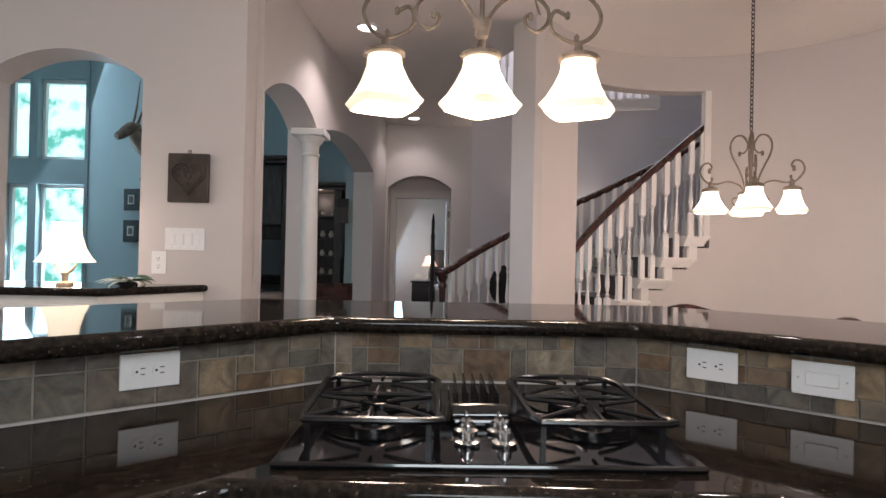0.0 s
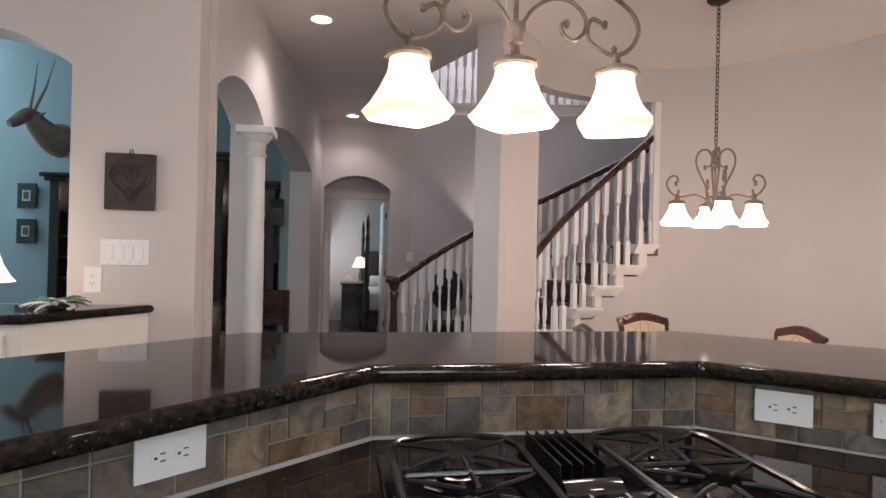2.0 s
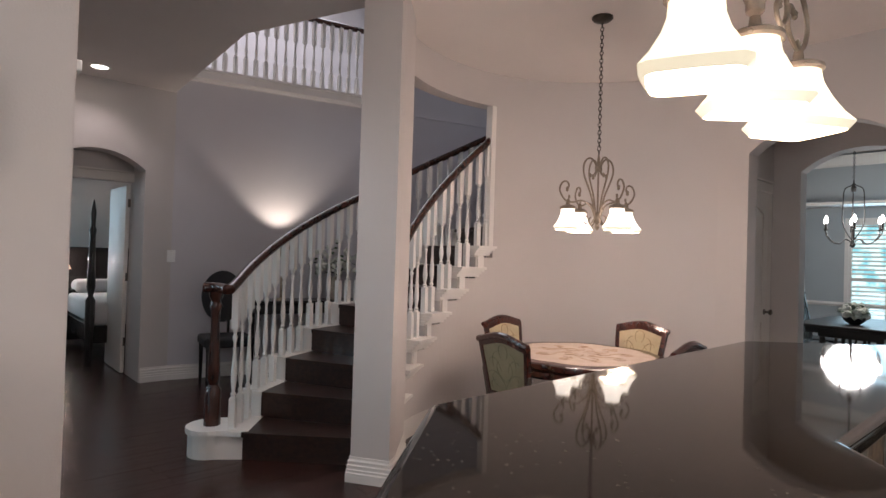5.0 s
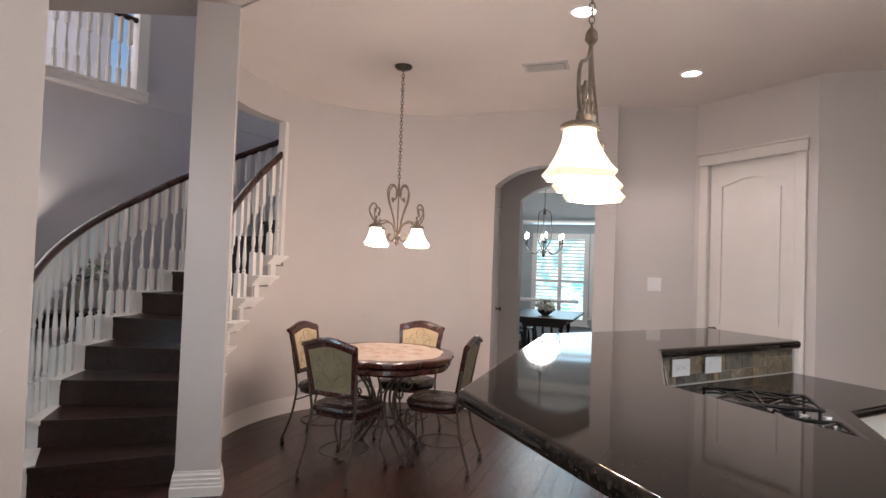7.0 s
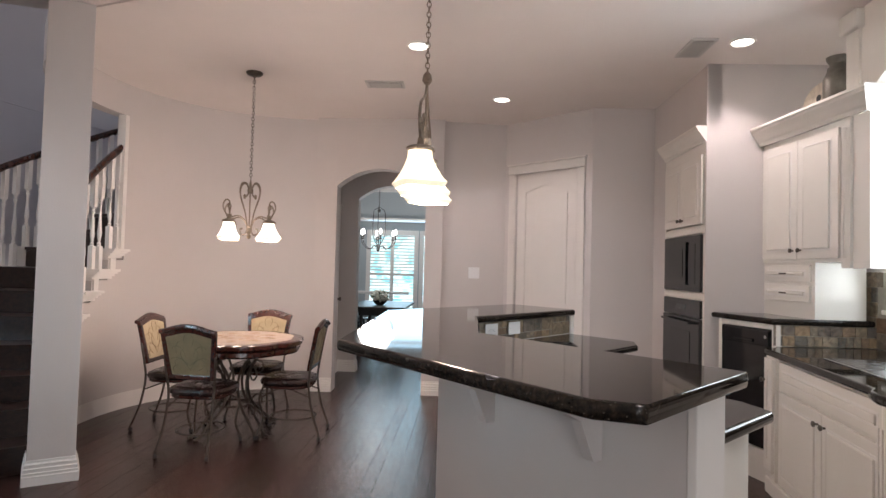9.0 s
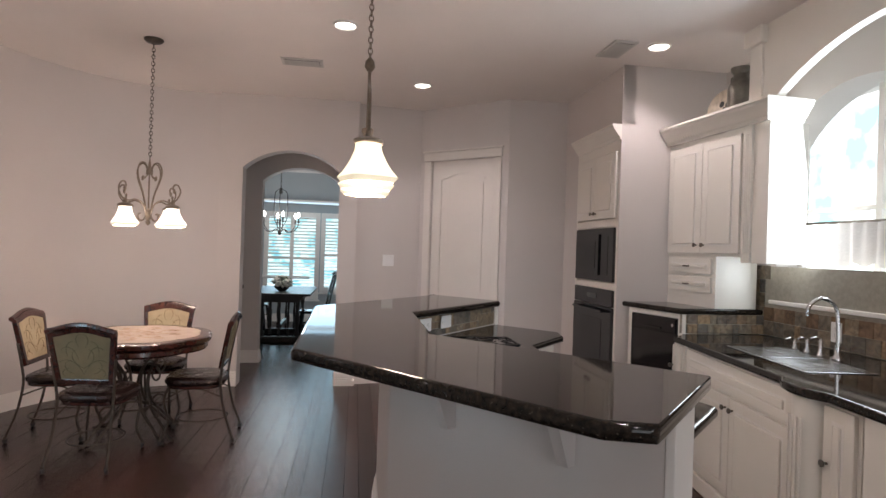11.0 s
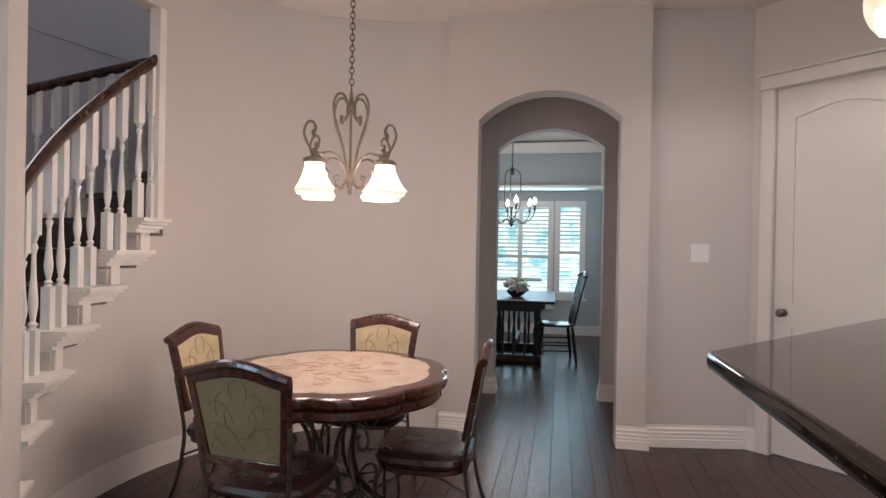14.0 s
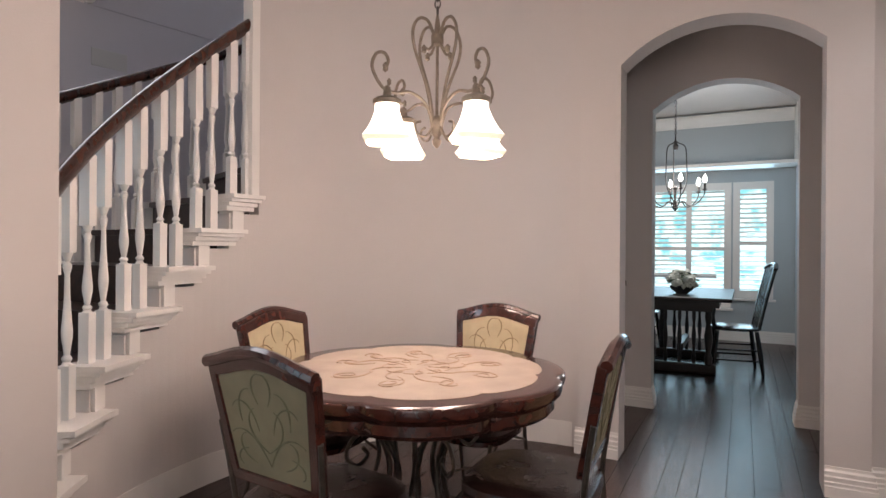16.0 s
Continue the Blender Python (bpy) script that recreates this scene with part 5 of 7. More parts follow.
def panel_door(name, m, s0, s1, top, label, knob_side=1, y0=0.03):
    d = tagged(thing(name, Matrix.Identity(4), label, "door"), kind="structure")
    casing(m, s0, s1, top, d)
    leaf = part("door_leaf", bbox(s0, s1, y0 + 0.012, y0 + 0.045, 0.01, top, m=m), DOORP, d)
    w = s1 - s0
    st = 0.11
    for a in ((s0, s0 + st, 0.01, top), (s1 - st, s1, 0.01, top), (s0 + st, s1 - st, 0.01, 0.22), (s0 + st, s1 - st, 0.86, 1.0)):
        part("rail", bbox(a[0], a[1], y0, y0 + 0.011, a[2], a[3], m=m), DOORP, leaf)
    bm = bmesh.new()
    n = 16
    lows = [(s0 + st + (w - 2 * st) * i / n, top - 0.20 + 0.06 * math.sin(math.pi * i / n) ** 1.5) for i in range(n + 1)]
    rows = [[bm.verts.new(c) for c in ((u, y0, h), (u, y0 + 0.011, h), (u, y0 + 0.011, top), (u, y0, top))] for u, h in lows]
    for r0, r1 in zip(rows, rows[1:]):
        for j in range(4):
            bm.faces.new((r0[j], r0[(j + 1) % 4], r1[(j + 1) % 4], r1[j]))
    bmesh.ops.transform(bm, matrix=m, verts=bm.verts)
    part("arched_rail", bm, DOORP, leaf)
    bm = bmesh.new()
    i0, i1 = s0 + st + 0.035, s1 - st - 0.035
    poly = [(i0, 1.035), (i1, 1.035)] + [(i1 - (i1 - i0) * i / 12, top - 0.245 + 0.055 * math.sin(math.pi * i / 12) ** 1.5) for i in range(13)]
    prism(bm, poly, -(y0 + 0.010), -(y0 + 0.003), Matrix(((1, 0, 0, 0), (0, 0, -1, 0), (0, 1, 0, 0), (0, 0, 0, 1))))
    bmesh.ops.transform(bm, matrix=m, verts=bm.verts)
    part("raised_panel", bm, DOORP, leaf)
    part("raised_panel", bbox(i0, i1, y0 + 0.003, y0 + 0.011, 0.255, 0.825, bev=0.006, segs=1, m=m), DOORP, leaf)
    kx = s1 - 0.06 if knob_side > 0 else s0 + 0.06
    part("door_knob", lathe(bmesh.new(), [(0.026, 0), (0.026, 0.006), (0.010, 0.01), (0.010, 0.035), (0.024, 0.045), (0.027, 0.058), (0.018, 0.068)], 16, m @ Matrix.Translation((kx, y0, 0.95)) @ Matrix.Rotation(radians(90), 4, "X")), KNOBM, d, "pewter door knob", smooth=True)
    return d


def rev(p0, p1):
    """Wall frame seen from the room on the right of p0-p1."""
    return wall_frame(p0, p1)[0]


def mirror_y(p0, p1):
    """Frame with x along p0-p1 and y into the wall on its right."""
    m, length = wall_frame(p1, p0)
    return m, length


# walls whose room lies to the left of p0-p1 are used the other way about
m, length = wall_frame((3.54, 1.05), (2.80, 0.24))
panel_door("door_1", m, length - 0.95, length - 0.17, 2.425, "closed cream panelled pantry door with arched top panel", -1)
m, length = wall_frame((3.52, 3.13), (4.55, 3.13))
panel_door("door_2", m, 0.20, 0.86, 2.05, "closed cream panelled door in the short passage", 1, y0=-0.018)

# bedroom doorway
dw = tagged(thing("door_3", Matrix.Identity(4), "open white panelled bedroom door in its white casing", "door"), kind="structure")
m, length = wall_frame((-0.80, 7.95), (0.45, 7.95))
casing(m, 0.22, 0.98, 2.06, dw)
part("doorway_wall", bbox(-0.3, 0.22, 0.001, 0.10, 0, 3.0, m=m), PAINT, dw)
part("doorway_wall", bbox(0.98, 1.6, 0.001, 0.10, 0, 3.0, m=m), PAINT, dw)
part("doorway_wall", bbox(0.22, 0.98, 0.001, 0.10, 2.06, 3.0, m=m), PAINT, dw)
part("door_leaf", bbox(0.935, 0.975, 0.11, 0.85, 0.01, 2.04, bev=0.004, m=m), TRIM, dw)
for z in (0.3, 1.0, 1.8):
    part("hinge", bbox(0.955, 0.985, 0.10, 0.112, z, z + 0.09, m=m), KNOBM, dw)
wall("wall_alcove", (0.18, 7.70), (0.18, 7.96), -0.12, 0, 3.0, PAINT, "side wall of the bedroom alcove")
wall("wall_alcove", (-0.66, 7.70), (-0.66, 7.96), 0.12, 0, 3.0, PAINT, "side wall of the bedroom alcove")
bm = bmesh.new()
box(bm, -0.9, 0.5, 7.7, 7.96, 2.5, 2.6)
structure(part("ceiling", bm, CEIL), "small ceiling of the bedroom alcove")


# ---- kitchen cabinets ----
def cab_door(parent, x0, x1, z0, z1, y, knob=None, name="door", depth=0.02):
    """A raised-panel front in the plane y, facing +y."""
    d = part(name, bbox(x0, x1, y, y + depth, z0, z1, bev=0.004, segs=2), CABW, parent)
    w = min(0.055, (z1 - z0) * 0.28)
    part("groove", bbox(x0 + w, x1 - w, y + depth + 0.0005, y + depth + 0.0015, z0 + w, z1 - w), TRIM, d)
    part("raised_panel", bbox(x0 + w + 0.012, x1 - w - 0.012, y + depth + 0.002, y + depth + 0.010, z0 + w + 0.012, z1 - w - 0.012, bev=0.007, segs=1), CABW, d)
    if knob:
        part("knob", lathe(bmesh.new(), [(0.006, 0), (0.006, 0.012), (0.015, 0.02), (0.016, 0.027), (0.008, 0.032)], 12, Matrix.Translation((knob[0], y + depth, knob[1])) @ Matrix.Rotation(radians(-90), 4, "X")), KNOBM, d, "pewter knob", smooth=True)
    return d


def in_frame(fn, m):
    """Run fn and move what it made by m."""
    before = set(bpy.data.objects)
    fn()
    for o in set(bpy.data.objects) - before:
        if o.parent in before or o.parent is None:
            o.matrix_world = m @ o.matrix_world


CROWN = [(0, 0), (0.012, 0), (0.018, 0.02), (0.03, 0.03), (0.05, 0.06), (0.07, 0.085), (0.075, 0.10), (0.082, 0.105), (0.082, 0.12), (0, 0.12)]


def crown(parent, path, z, s=1.0):
    bm = bmesh.new()
    sweep(bm, path, [(o * s, z + h * s) for o, h in CROWN])
    return part("crown_moulding", bm, CABW, parent)


Y0 = -0.355
oven = thing("oven_cabinet", pose(0, 0, 0), "tall cream cabinet holding a microwave and wall oven", "cabinet")
OX0, OX1 = 1.565, 2.44
part("side_stile", bbox(OX0, OX0 + 0.035, Y0 - 0.6, Y0 + 0.012, 0, 2.40), CABW, oven)
part("side_stile", bbox(OX1 - 0.035, OX1, Y0 - 0.6, Y0 + 0.012, 0, 2.40), CABW, oven)
part("carcass", bbox(OX0 + 0.035, OX1 - 0.035, Y0 - 0.6, Y0 - 0.02, 0.0, 2.40), CABW, oven)
for z0, z1 in ((0.10, 0.16), (1.18, 1.23), (1.70, 1.76), (2.32, 2.40)):
    part("cross_rail", bbox(OX0 + 0.035, OX1 - 0.035, Y0 - 0.02, Y0 + 0.010, z0, z1), CABW, oven)
cab_door(oven, OX0 + 0.04, 1.998, 1.77, 2.31, Y0 + 0.012, (1.965, 1.82))
cab_door(oven, 2.002, OX1 - 0.04, 1.77, 2.31, Y0 + 0.012, (2.035, 1.82))
cab_door(oven, OX0 + 0.04, OX1 - 0.04, 0.17, 0.46, Y0 + 0.012, (2.0, 0.32), "drawer_front")
crown(oven, [(OX1, Y0 + 0.012), (OX0 - 0.015, Y0 + 0.012)], 2.40)
ov = thing("wall_oven", pose(0, 0, 0), "black built-in wall oven with glass door and bar handle", "oven")
part("door", bbox(OX0 + 0.04, OX1 - 0.04, Y0, Y0 + 0.035, 0.48, 1.03, bev=0.006), GLOSSB, ov)
part("window", bbox(OX0 + 0.22, OX1 - 0.22, Y0 + 0.0355, Y0 + 0.038, 0.60, 0.92), BLACKG, ov)
part("control_panel", bbox(OX0 + 0.04, OX1 - 0.04, Y0, Y0 + 0.03, 1.035, 1.175, bev=0.006), GLOSSB, ov)
part("display", bbox(1.90, 2.10, Y0 + 0.0305, Y0 + 0.032, 1.09, 1.13), mat("oven_display", (0.05, 0.06, 0.06), 0.2), ov)
hb = part("handle", bbox(OX0 + 0.13, OX1 - 0.13, Y0 + 0.065, Y0 + 0.085, 0.985, 1.005, bev=0.006), GLOSSB, ov)
for x in (OX0 + 0.15, OX1 - 0.17):
    part("bracket", bbox(x, x + 0.02, Y0 + 0.035, Y0 + 0.066, 0.985, 1.005), GLOSSB, hb)
mw = thing("microwave", pose(0, 0, 0), "black built-in microwave with dark glass door", "microwave")
part("body", bbox(OX0 + 0.04, OX1 - 0.04, Y0, Y0 + 0.03, 1.24, 1.69, bev=0.006), GLOSSB, mw)
part("door", bbox(OX0 + 0.30, OX1 - 0.12, Y0 + 0.0305, Y0 + 0.045, 1.29, 1.64, bev=0.004), GLOSSB, mw)
part("window", bbox(OX0 + 0.36, OX1 - 0.18, Y0 + 0.0455, Y0 + 0.048, 1.35, 1.58), BLACKG, mw)
part("keypad", bbox(OX0 + 0.14, OX0 + 0.27, Y0 + 0.0305, Y0 + 0.032, 1.30, 1.62), BLACKG, mw)

# dishwasher run with raised granite, then the sink run
dwr = thing("dishwasher", pose(0, 0, 0), "black dishwasher in a raised cream cabinet", "dishwasher")
dcab = thing("dishwasher_cabinet", pose(0, 0, 0), "cream cabinet frame round the dishwasher", "cabinet")
mW, lW = wall_frame((1.035, -0.565), (1.505, -0.425))


def dishwasher_run():
    part("front", bbox(0.0, 0.45, -0.04, 0.005, 0.22, 1.02, bev=0.006), GLOSSB, dwr)
    part("control_strip", bbox(0.01, 0.44, 0.0055, 0.014, 0.91, 1.01, bev=0.003), BLACKG, dwr)
    hd = part("handle", bbox(0.14, 0.31, 0.0145, 0.022, 0.925, 0.945, bev=0.003), GLOSSB, dwr)
    part("badge", lathe(bmesh.new(), [(0.012, 0), (0.012, 0.002)], 14, Matrix.Translation((0.035, 0.0145, 0.97)) @ Matrix.Rotation(radians(-90), 4, "X")), CHROME, dwr)
    part("body", bbox(-0.04, 0.485, -0.60, -0.045, 0.0, 1.058), CABW, dcab)
    part("stile", bbox(-0.045, -0.003, -0.0449, 0.0, 0.0, 1.058, bev=0.003), CABW, dcab)
    part("stile", bbox(0.453, 0.488, -0.0449, 0.0, 0.0, 1.058, bev=0.003), CABW, dcab)
    part("toe_panel", bbox(-0.002, 0.452, -0.0449, -0.002, 0.0, 0.21), CABW, dcab)
    part("top_rail", bbox(-0.002, 0.452, -0.0449, -0.002, 1.025, 1.057), CABW, dcab)


in_frame(dishwasher_run, mW)
slab("raised_top", [(1.553, -1.22), (1.553, -0.385), (0.985, -0.545), (1.0, -1.22)], 1.06, 1.10, "polished dark granite shelf above the dishwasher", 0.015)
riser = thing("shelf_riser", pose(0, 0, 0), "low wall of slate tiles below the raised granite shelf", "tiled wall")
mR, lR = wall_frame((1.0, -0.57), (1.01, -1.235))
part("backing", bbox(0, lR, 0.008, 0.03, 0.921, 1.059, m=mR), GROUT, riser)
rt = random.Random(8)
for row in range(2):
    s = 0.0
    while s < lR - 0.02:
        w = rt.choice((0.05, 0.08, 0.10))
        w = min(w, lR - s)
        part("tile", bbox(s + 0.002, s + w - 0.002, 0.0, 0.008, 0.923 + row * 0.069, 0.923 + row * 0.069 + 0.065, m=mR), SLATE, riser)
        s += w

up = thing("upper_cabinet", pose(0, 0, 0), "tall cream wall cabinet with two panelled doors, drawers below", "cabinet")
mU, lU = wall_frame((0.73, -0.84), (1.55, -0.77))


def upper():
    part("body", bbox(0, lU, -0.30, 0.0, 1.48, 2.36), CABW, up)
    h = lU / 2
    cab_door(up, 0.03, h - 0.002, 1.50, 2.32, 0.0, (h - 0.04, 1.56))
    cab_door(up, h + 0.002, lU - 0.02, 1.50, 2.32, 0.0, (h + 0.04, 1.56))
    part("lower_body", bbox(0.27, lU, -0.36, -0.01, 1.101, 1.479), CABW, up)
    for z in (1.21, 1.345):
        cab_door(up, 0.30, lU - 0.03, z, z + 0.115, -0.01, None, "drawer")
        part("pull", bbox(0.52, 0.59, 0.022, 0.032, z + 0.05, z + 0.062, bev=0.003), KNOBM, up)
    part("pilaster", bbox(-0.07, 0.0, -0.20, 0.02, 1.44, 2.36, bev=0.004), CABW, up)
    for k in range(3):
        part("flute", bbox(-0.06 + k * 0.018, -0.05 + k * 0.018, 0.021, 0.025, 1.50, 2.30), CABW, up)
    part("side_cabinet", bbox(-0.20, -0.07, -0.30, 0.0, 1.44, 2.36), CABW, up)
    crown(up, [(lU, 0.02), (-0.20, 0.02), (-0.20, -0.25)], 2.36, 1.1)


in_frame(upper, mU)
can = thing("milk_can", mU @ pose(0.16, -0.08, 2.475), "old grey tin milk can standing on the wall cabinet", "milk can")
part("body", lathe(bmesh.new(), [(0.085, 0), (0.088, 0.01), (0.088, 0.19), (0.080, 0.21), (0.055, 0.26), (0.050, 0.29), (0.066, 0.315), (0.070, 0.335)], 24), TIN, can, smooth=True)
for s in (-1, 1):
    scroll(can, [(s * 0.07, 0, 0.24), (s * 0.095, 0, 0.26), (s * 0.09, 0, 0.29), (s * 0.052, 0, 0.285)], 0.006, "handle", TIN)
plate = thing("display_plate", mU @ pose(0.36, -0.12, 2.475), "oval cream plate with dark painted cattle, leaning on the wall cabinet", "plate")
ovp = [(0.17 * math.cos(t), 0.12 * math.sin(t)) for t in np.linspace(0, 2 * math.pi, 33)[:-1]]
bm = stack([(0.7, 0.0), (1.0, 0.012), (1.0, 0.016), (0.72, 0.006)], ovp)
R9 = Matrix.Translation((0, 0, 0.122)) @ Matrix.Rotation(radians(-82), 4, "X")
bmesh.ops.transform(bm, matrix=R9, verts=bm.verts)
part("dish", bm, CHINA, plate, smooth=True)
for dx, dz, r in ((-0.03, 0, 0.022), (0.03, -0.015, 0.025), (0.0, 0.03, 0.018)):
    part("painted_cow", lathe(bmesh.new(), [(r, 0.0065), (r, 0.008)], 8, R9 @ Matrix.Translation((dx, dz, 0))), SLOT, plate)

sink = thing("sink_cabinet", pose(0, 0, 0), "cream sink base cabinet with false drawer and two doors", "cabinet")
mS, lS = wall_frame((-0.82, -0.21), (0.93, -0.48))


def sink_run():
    part("body", bbox(0.0, lS, -0.62, -0.02, 0.10, 0.878), CABW, sink)
    part("toe_kick", bbox(0.0, lS + 0.02, -0.60, 0.0, 0.0, 0.10, bev=0.01), CABW, sink)
    part("side_panel", bbox(lS - 0.16, lS, -0.02, 0.0, 0.11, 0.878, bev=0.003), CABW, sink)
    cab_door(sink, 0.42, 1.56, 0.70, 0.86, -0.02, None, "false_drawer")
    cab_door(sink, 0.42, 0.988, 0.12, 0.68, -0.02, (0.95, 0.62))
    cab_door(sink, 0.992, 1.56, 0.12, 0.68, -0.02, (1.03, 0.62))
    cab_door(sink, lS - 0.15, lS - 0.02, 0.16, 0.86, 0.0, (lS - 0.04, 0.72))
    bm = lathe(bmesh.new(), [(0.09, 0.10), (0.09, 0.87)], 16, Matrix.Translation((0.30, -0.03, 0)))
    part("round_pilaster", bm, CABW, sink, smooth=True)
    for k in range(4):
        part("flute", bbox(0.25 + k * 0.03, 0.262 + k * 0.03, 0.058, 0.064, 0.2, 0.78), CABW, sink)
    cab_door(sink, 0.02, 0.20, 0.12, 0.86, -0.02, (0.17, 0.62))


in_frame(sink_run, mS)


def spt(s, y):
    v = mS @ Vector((s, y, 0))
    return (v.x, v.y)


slab("sink_counter", [spt(lS + 0.04, -0.08), spt(lS - 0.04, 0.03), spt(0.46, 0.03), spt(0.40, 0.07), spt(0.30, 0.09), spt(0.20, 0.07), spt(0.14, 0.03), (-1.0, -0.16), (-5.6, -0.16), (-5.6, -1.24), (0.998, -1.24), (0.998, -0.57)], 0.878, 0.92, "polished dark granite counter with a rounded edge and sink", 0.015)
west = thing("base_cabinet", pose(0, 0, 0), "long cream base cabinet below the counter", "cabinet")
part("body", bbox(-5.6, -0.86, -1.2, -0.2, 0.0, 0.877), CABW, west)
sk = thing("steel_sink", mS @ pose(0.95, -0.33, 0.921), "double-bowl brushed steel sink set in the granite", "sink")
for bx in (-0.20, 0.20):
    bl = part("bowl_rim", bbox(bx - 0.185, bx + 0.185, -0.18, 0.18, 0.0, 0.004, bev=0.002), CHROME, sk)
    # flat plate; the shade inside the bowl is put into its darker steel
    part("bowl", bbox(bx - 0.165, bx + 0.165, -0.16, 0.16, 0.0045, 0.006), mat("steel_shade", (0.25, 0.25, 0.25), 0.25, metal=1.0), bl)
    part("drain", lathe(bmesh.new(), [(0.03, 0.006), (0.03, 0.008)], 16, Matrix.Translation((bx, 0, 0))), KNOBM, bl)
fc = thing("faucet", mS @ pose(0.95, -0.57, 0.92), "brushed steel gooseneck kitchen tap", "tap")
scroll(fc, [(0, 0, 0.0), (0, 0, 0.20), (0.0, 0.02, 0.30), (0.0, 0.09, 0.34), (0.0, 0.16, 0.30), (0.0, 0.17, 0.24)], 0.011, "spout", CHROME)
part("base", lathe(bmesh.new(), [(0.026, 0), (0.026, 0.015), (0.016, 0.03), (0.016, 0.08)], 16), CHROME, fc, smooth=True)
for k, dx in enumerate((0.14, 0.26, 0.38)):
    t_ = thing(("soap_dispenser", "tap_lever", "sprayer")[k], mS @ pose(0.95 + dx, -0.57, 0.92), "small brushed steel fitting beside the tap", "tap fitting")
    part("post", lathe(bmesh.new(), [(0.020, 0), (0.018, 0.01), (0.012, 0.03), (0.012, 0.09 - 0.02 * k), (0.006, 0.10 - 0.02 * k)], 14), CHROME, t_, smooth=True)
    scroll(t_, [(0, 0, 0.09 - 0.02 * k), (0.0, 0.03, 0.105 - 0.02 * k), (0, 0.06, 0.095 - 0.02 * k)], 0.006, "spout", CHROME)

# backsplash on the sink wall
splash = structure(part("backsplash", bbox(-2.4, 1.47, -1.248, -1.236, 0.92, 1.42), GROUT), "brown slate tile backsplash behind the sink")
cells = []
rt = random.Random(5)
for row in range(5):
    s = 1.46 - 0.05 * (row % 2)
    while s > -0.95:
        w = rt.choice((0.10, 0.10, 0.05, 0.15))
        z0 = 0.925 + row * 0.10
        if not (z0 + 0.05 > 1.14 and s - w < 0.95 and s > -0.38):
            cells.append((s - w, s, z0))
        s -= w
for x0, x1, z0 in cells:
    t_ = part("tile", bbox(x0 + 0.002, x1 - 0.002, 0.0, 0.010, z0 + 0.002, z0 + 0.098), SLATE, splash)
    t_.location = (0, -1.236, 0)
outlet(pose(0.36, -1.222, 1.03, 0, 0, 180), "duplex")

# sink window
win = tagged(thing("window_1", pose(0, 0, 0), "arched white framed window over the sink with a lace valance", "window"), kind="structure")
wx0, wx1 = -6.0 + 5.65, -6.0 + 6.93
part("window_sill", bbox(wx0 - 0.03, wx1 + 0.03, -1.50, -1.22, 1.15, 1.179, bev=0.005), TRIM, win)
for x in (wx0 + 0.02, (wx0 + wx1) / 2, wx1 - 0.02):
    part("window_frame", bbox(x - 0.022, x + 0.022, -1.46, -1.42, 1.18, 2.58), TRIM, win)
part("window_frame", bbox(wx0, wx1, -1.46, -1.42, 1.18, 1.22), TRIM, win)
part("transom", bbox(wx0, wx1, -1.459, -1.421, 1.80, 1.83), TRIM, win)
bm = bmesh.new()
pts = [(wx0 + (wx1 - wx0) * i / 60, -1.36 + 0.012 * math.sin(i * 1.3)) for i in range(61)]
top = [bm.verts.new((x, y, 1.72)) for x, y in pts]
bot = [bm.verts.new((x, y + 0.01 * math.sin(i), 1.45 + 0.015 * math.cos(i * 0.9))) for i, (x, y) in enumerate(pts)]
for i in range(60):
    bm.faces.new((top[i], top[i + 1], bot[i + 1], bot[i]))
vl = part("valance", bm, LINEN, win, "white lace valance on a rod", smooth=True)
bm = bmesh.new()
tube(bm, [(wx0, -1.36, 1.725), (wx1, -1.36, 1.725)], 0.008, 8)
part("curtain_rod", bm, KNOBM, win)

# raised wooden arch surround beside the window
sur = thing("arch_surround", pose(0, 0, 0), "cream fluted arch surround framing the sink window alcove", "trim")
sur["kind"] = "structure"
mA, lA = wall_frame((-1.6, -0.78), (0.63, -0.86))


def surround():
    bm = bmesh.new()
    n = 24
    a, b = 0.30, lA - 0.02
    lows = [(a + (b - a) * i / n, arch_top(a + (b - a) * i / n, a, b, 2.42, 2.74)) for i in range(n + 1)]
    rows = [[bm.verts.new(c) for c in ((u, 0, h), (u, -0.06, h), (u, -0.06, CEIL_Z), (u, 0, CEIL_Z))] for u, h in lows]
    for r0, r1 in zip(rows, rows[1:]):
        for j in range(4):
            bm.faces.new((r0[j], r0[(j + 1) % 4], r1[(j + 1) % 4], r1[j]))
    part("arch", bm, CABW, sur)
    part("pilaster", bbox(lA - 0.02, lA + 0.10, -0.02, 0.015, 2.36, CEIL_Z - 0.12), CABW, sur)
    part("pilaster_capital", bbox(lA - 0.05, lA + 0.13, -0.02, 0.05, CEIL_Z - 0.12, CEIL_Z, bev=0.015), CABW, sur)


in_frame(surround, mA)

# ---- hall: chair, sconce, flowers ----
hc = thing("hall_chair", pose(0.86, 7.0, 0, 0, 0, -100), "black oval-backed side chair against the hall wall", "chair")
ovl = [(0.21 * math.cos(t), 0.27 * math.sin(t)) for t in np.linspace(0, 2 * math.pi, 33)[:-1]]
bm = stack([(0.9, -0.02), (1.0, -0.01), (1.0, 0.015), (0.9, 0.025)], ovl)
bmesh.ops.transform(bm, matrix=Matrix.Translation((-0.22, 0, 0.88)) @ Matrix.Rotation(radians(-8), 4, "Y") @ Matrix(((0, 0, 1, 0), (1, 0, 0, 0), (0, 1, 0, 0), (0, 0, 0, 1))), verts=bm.verts)
part("oval_back", bm, BLACKF, hc, smooth=True)
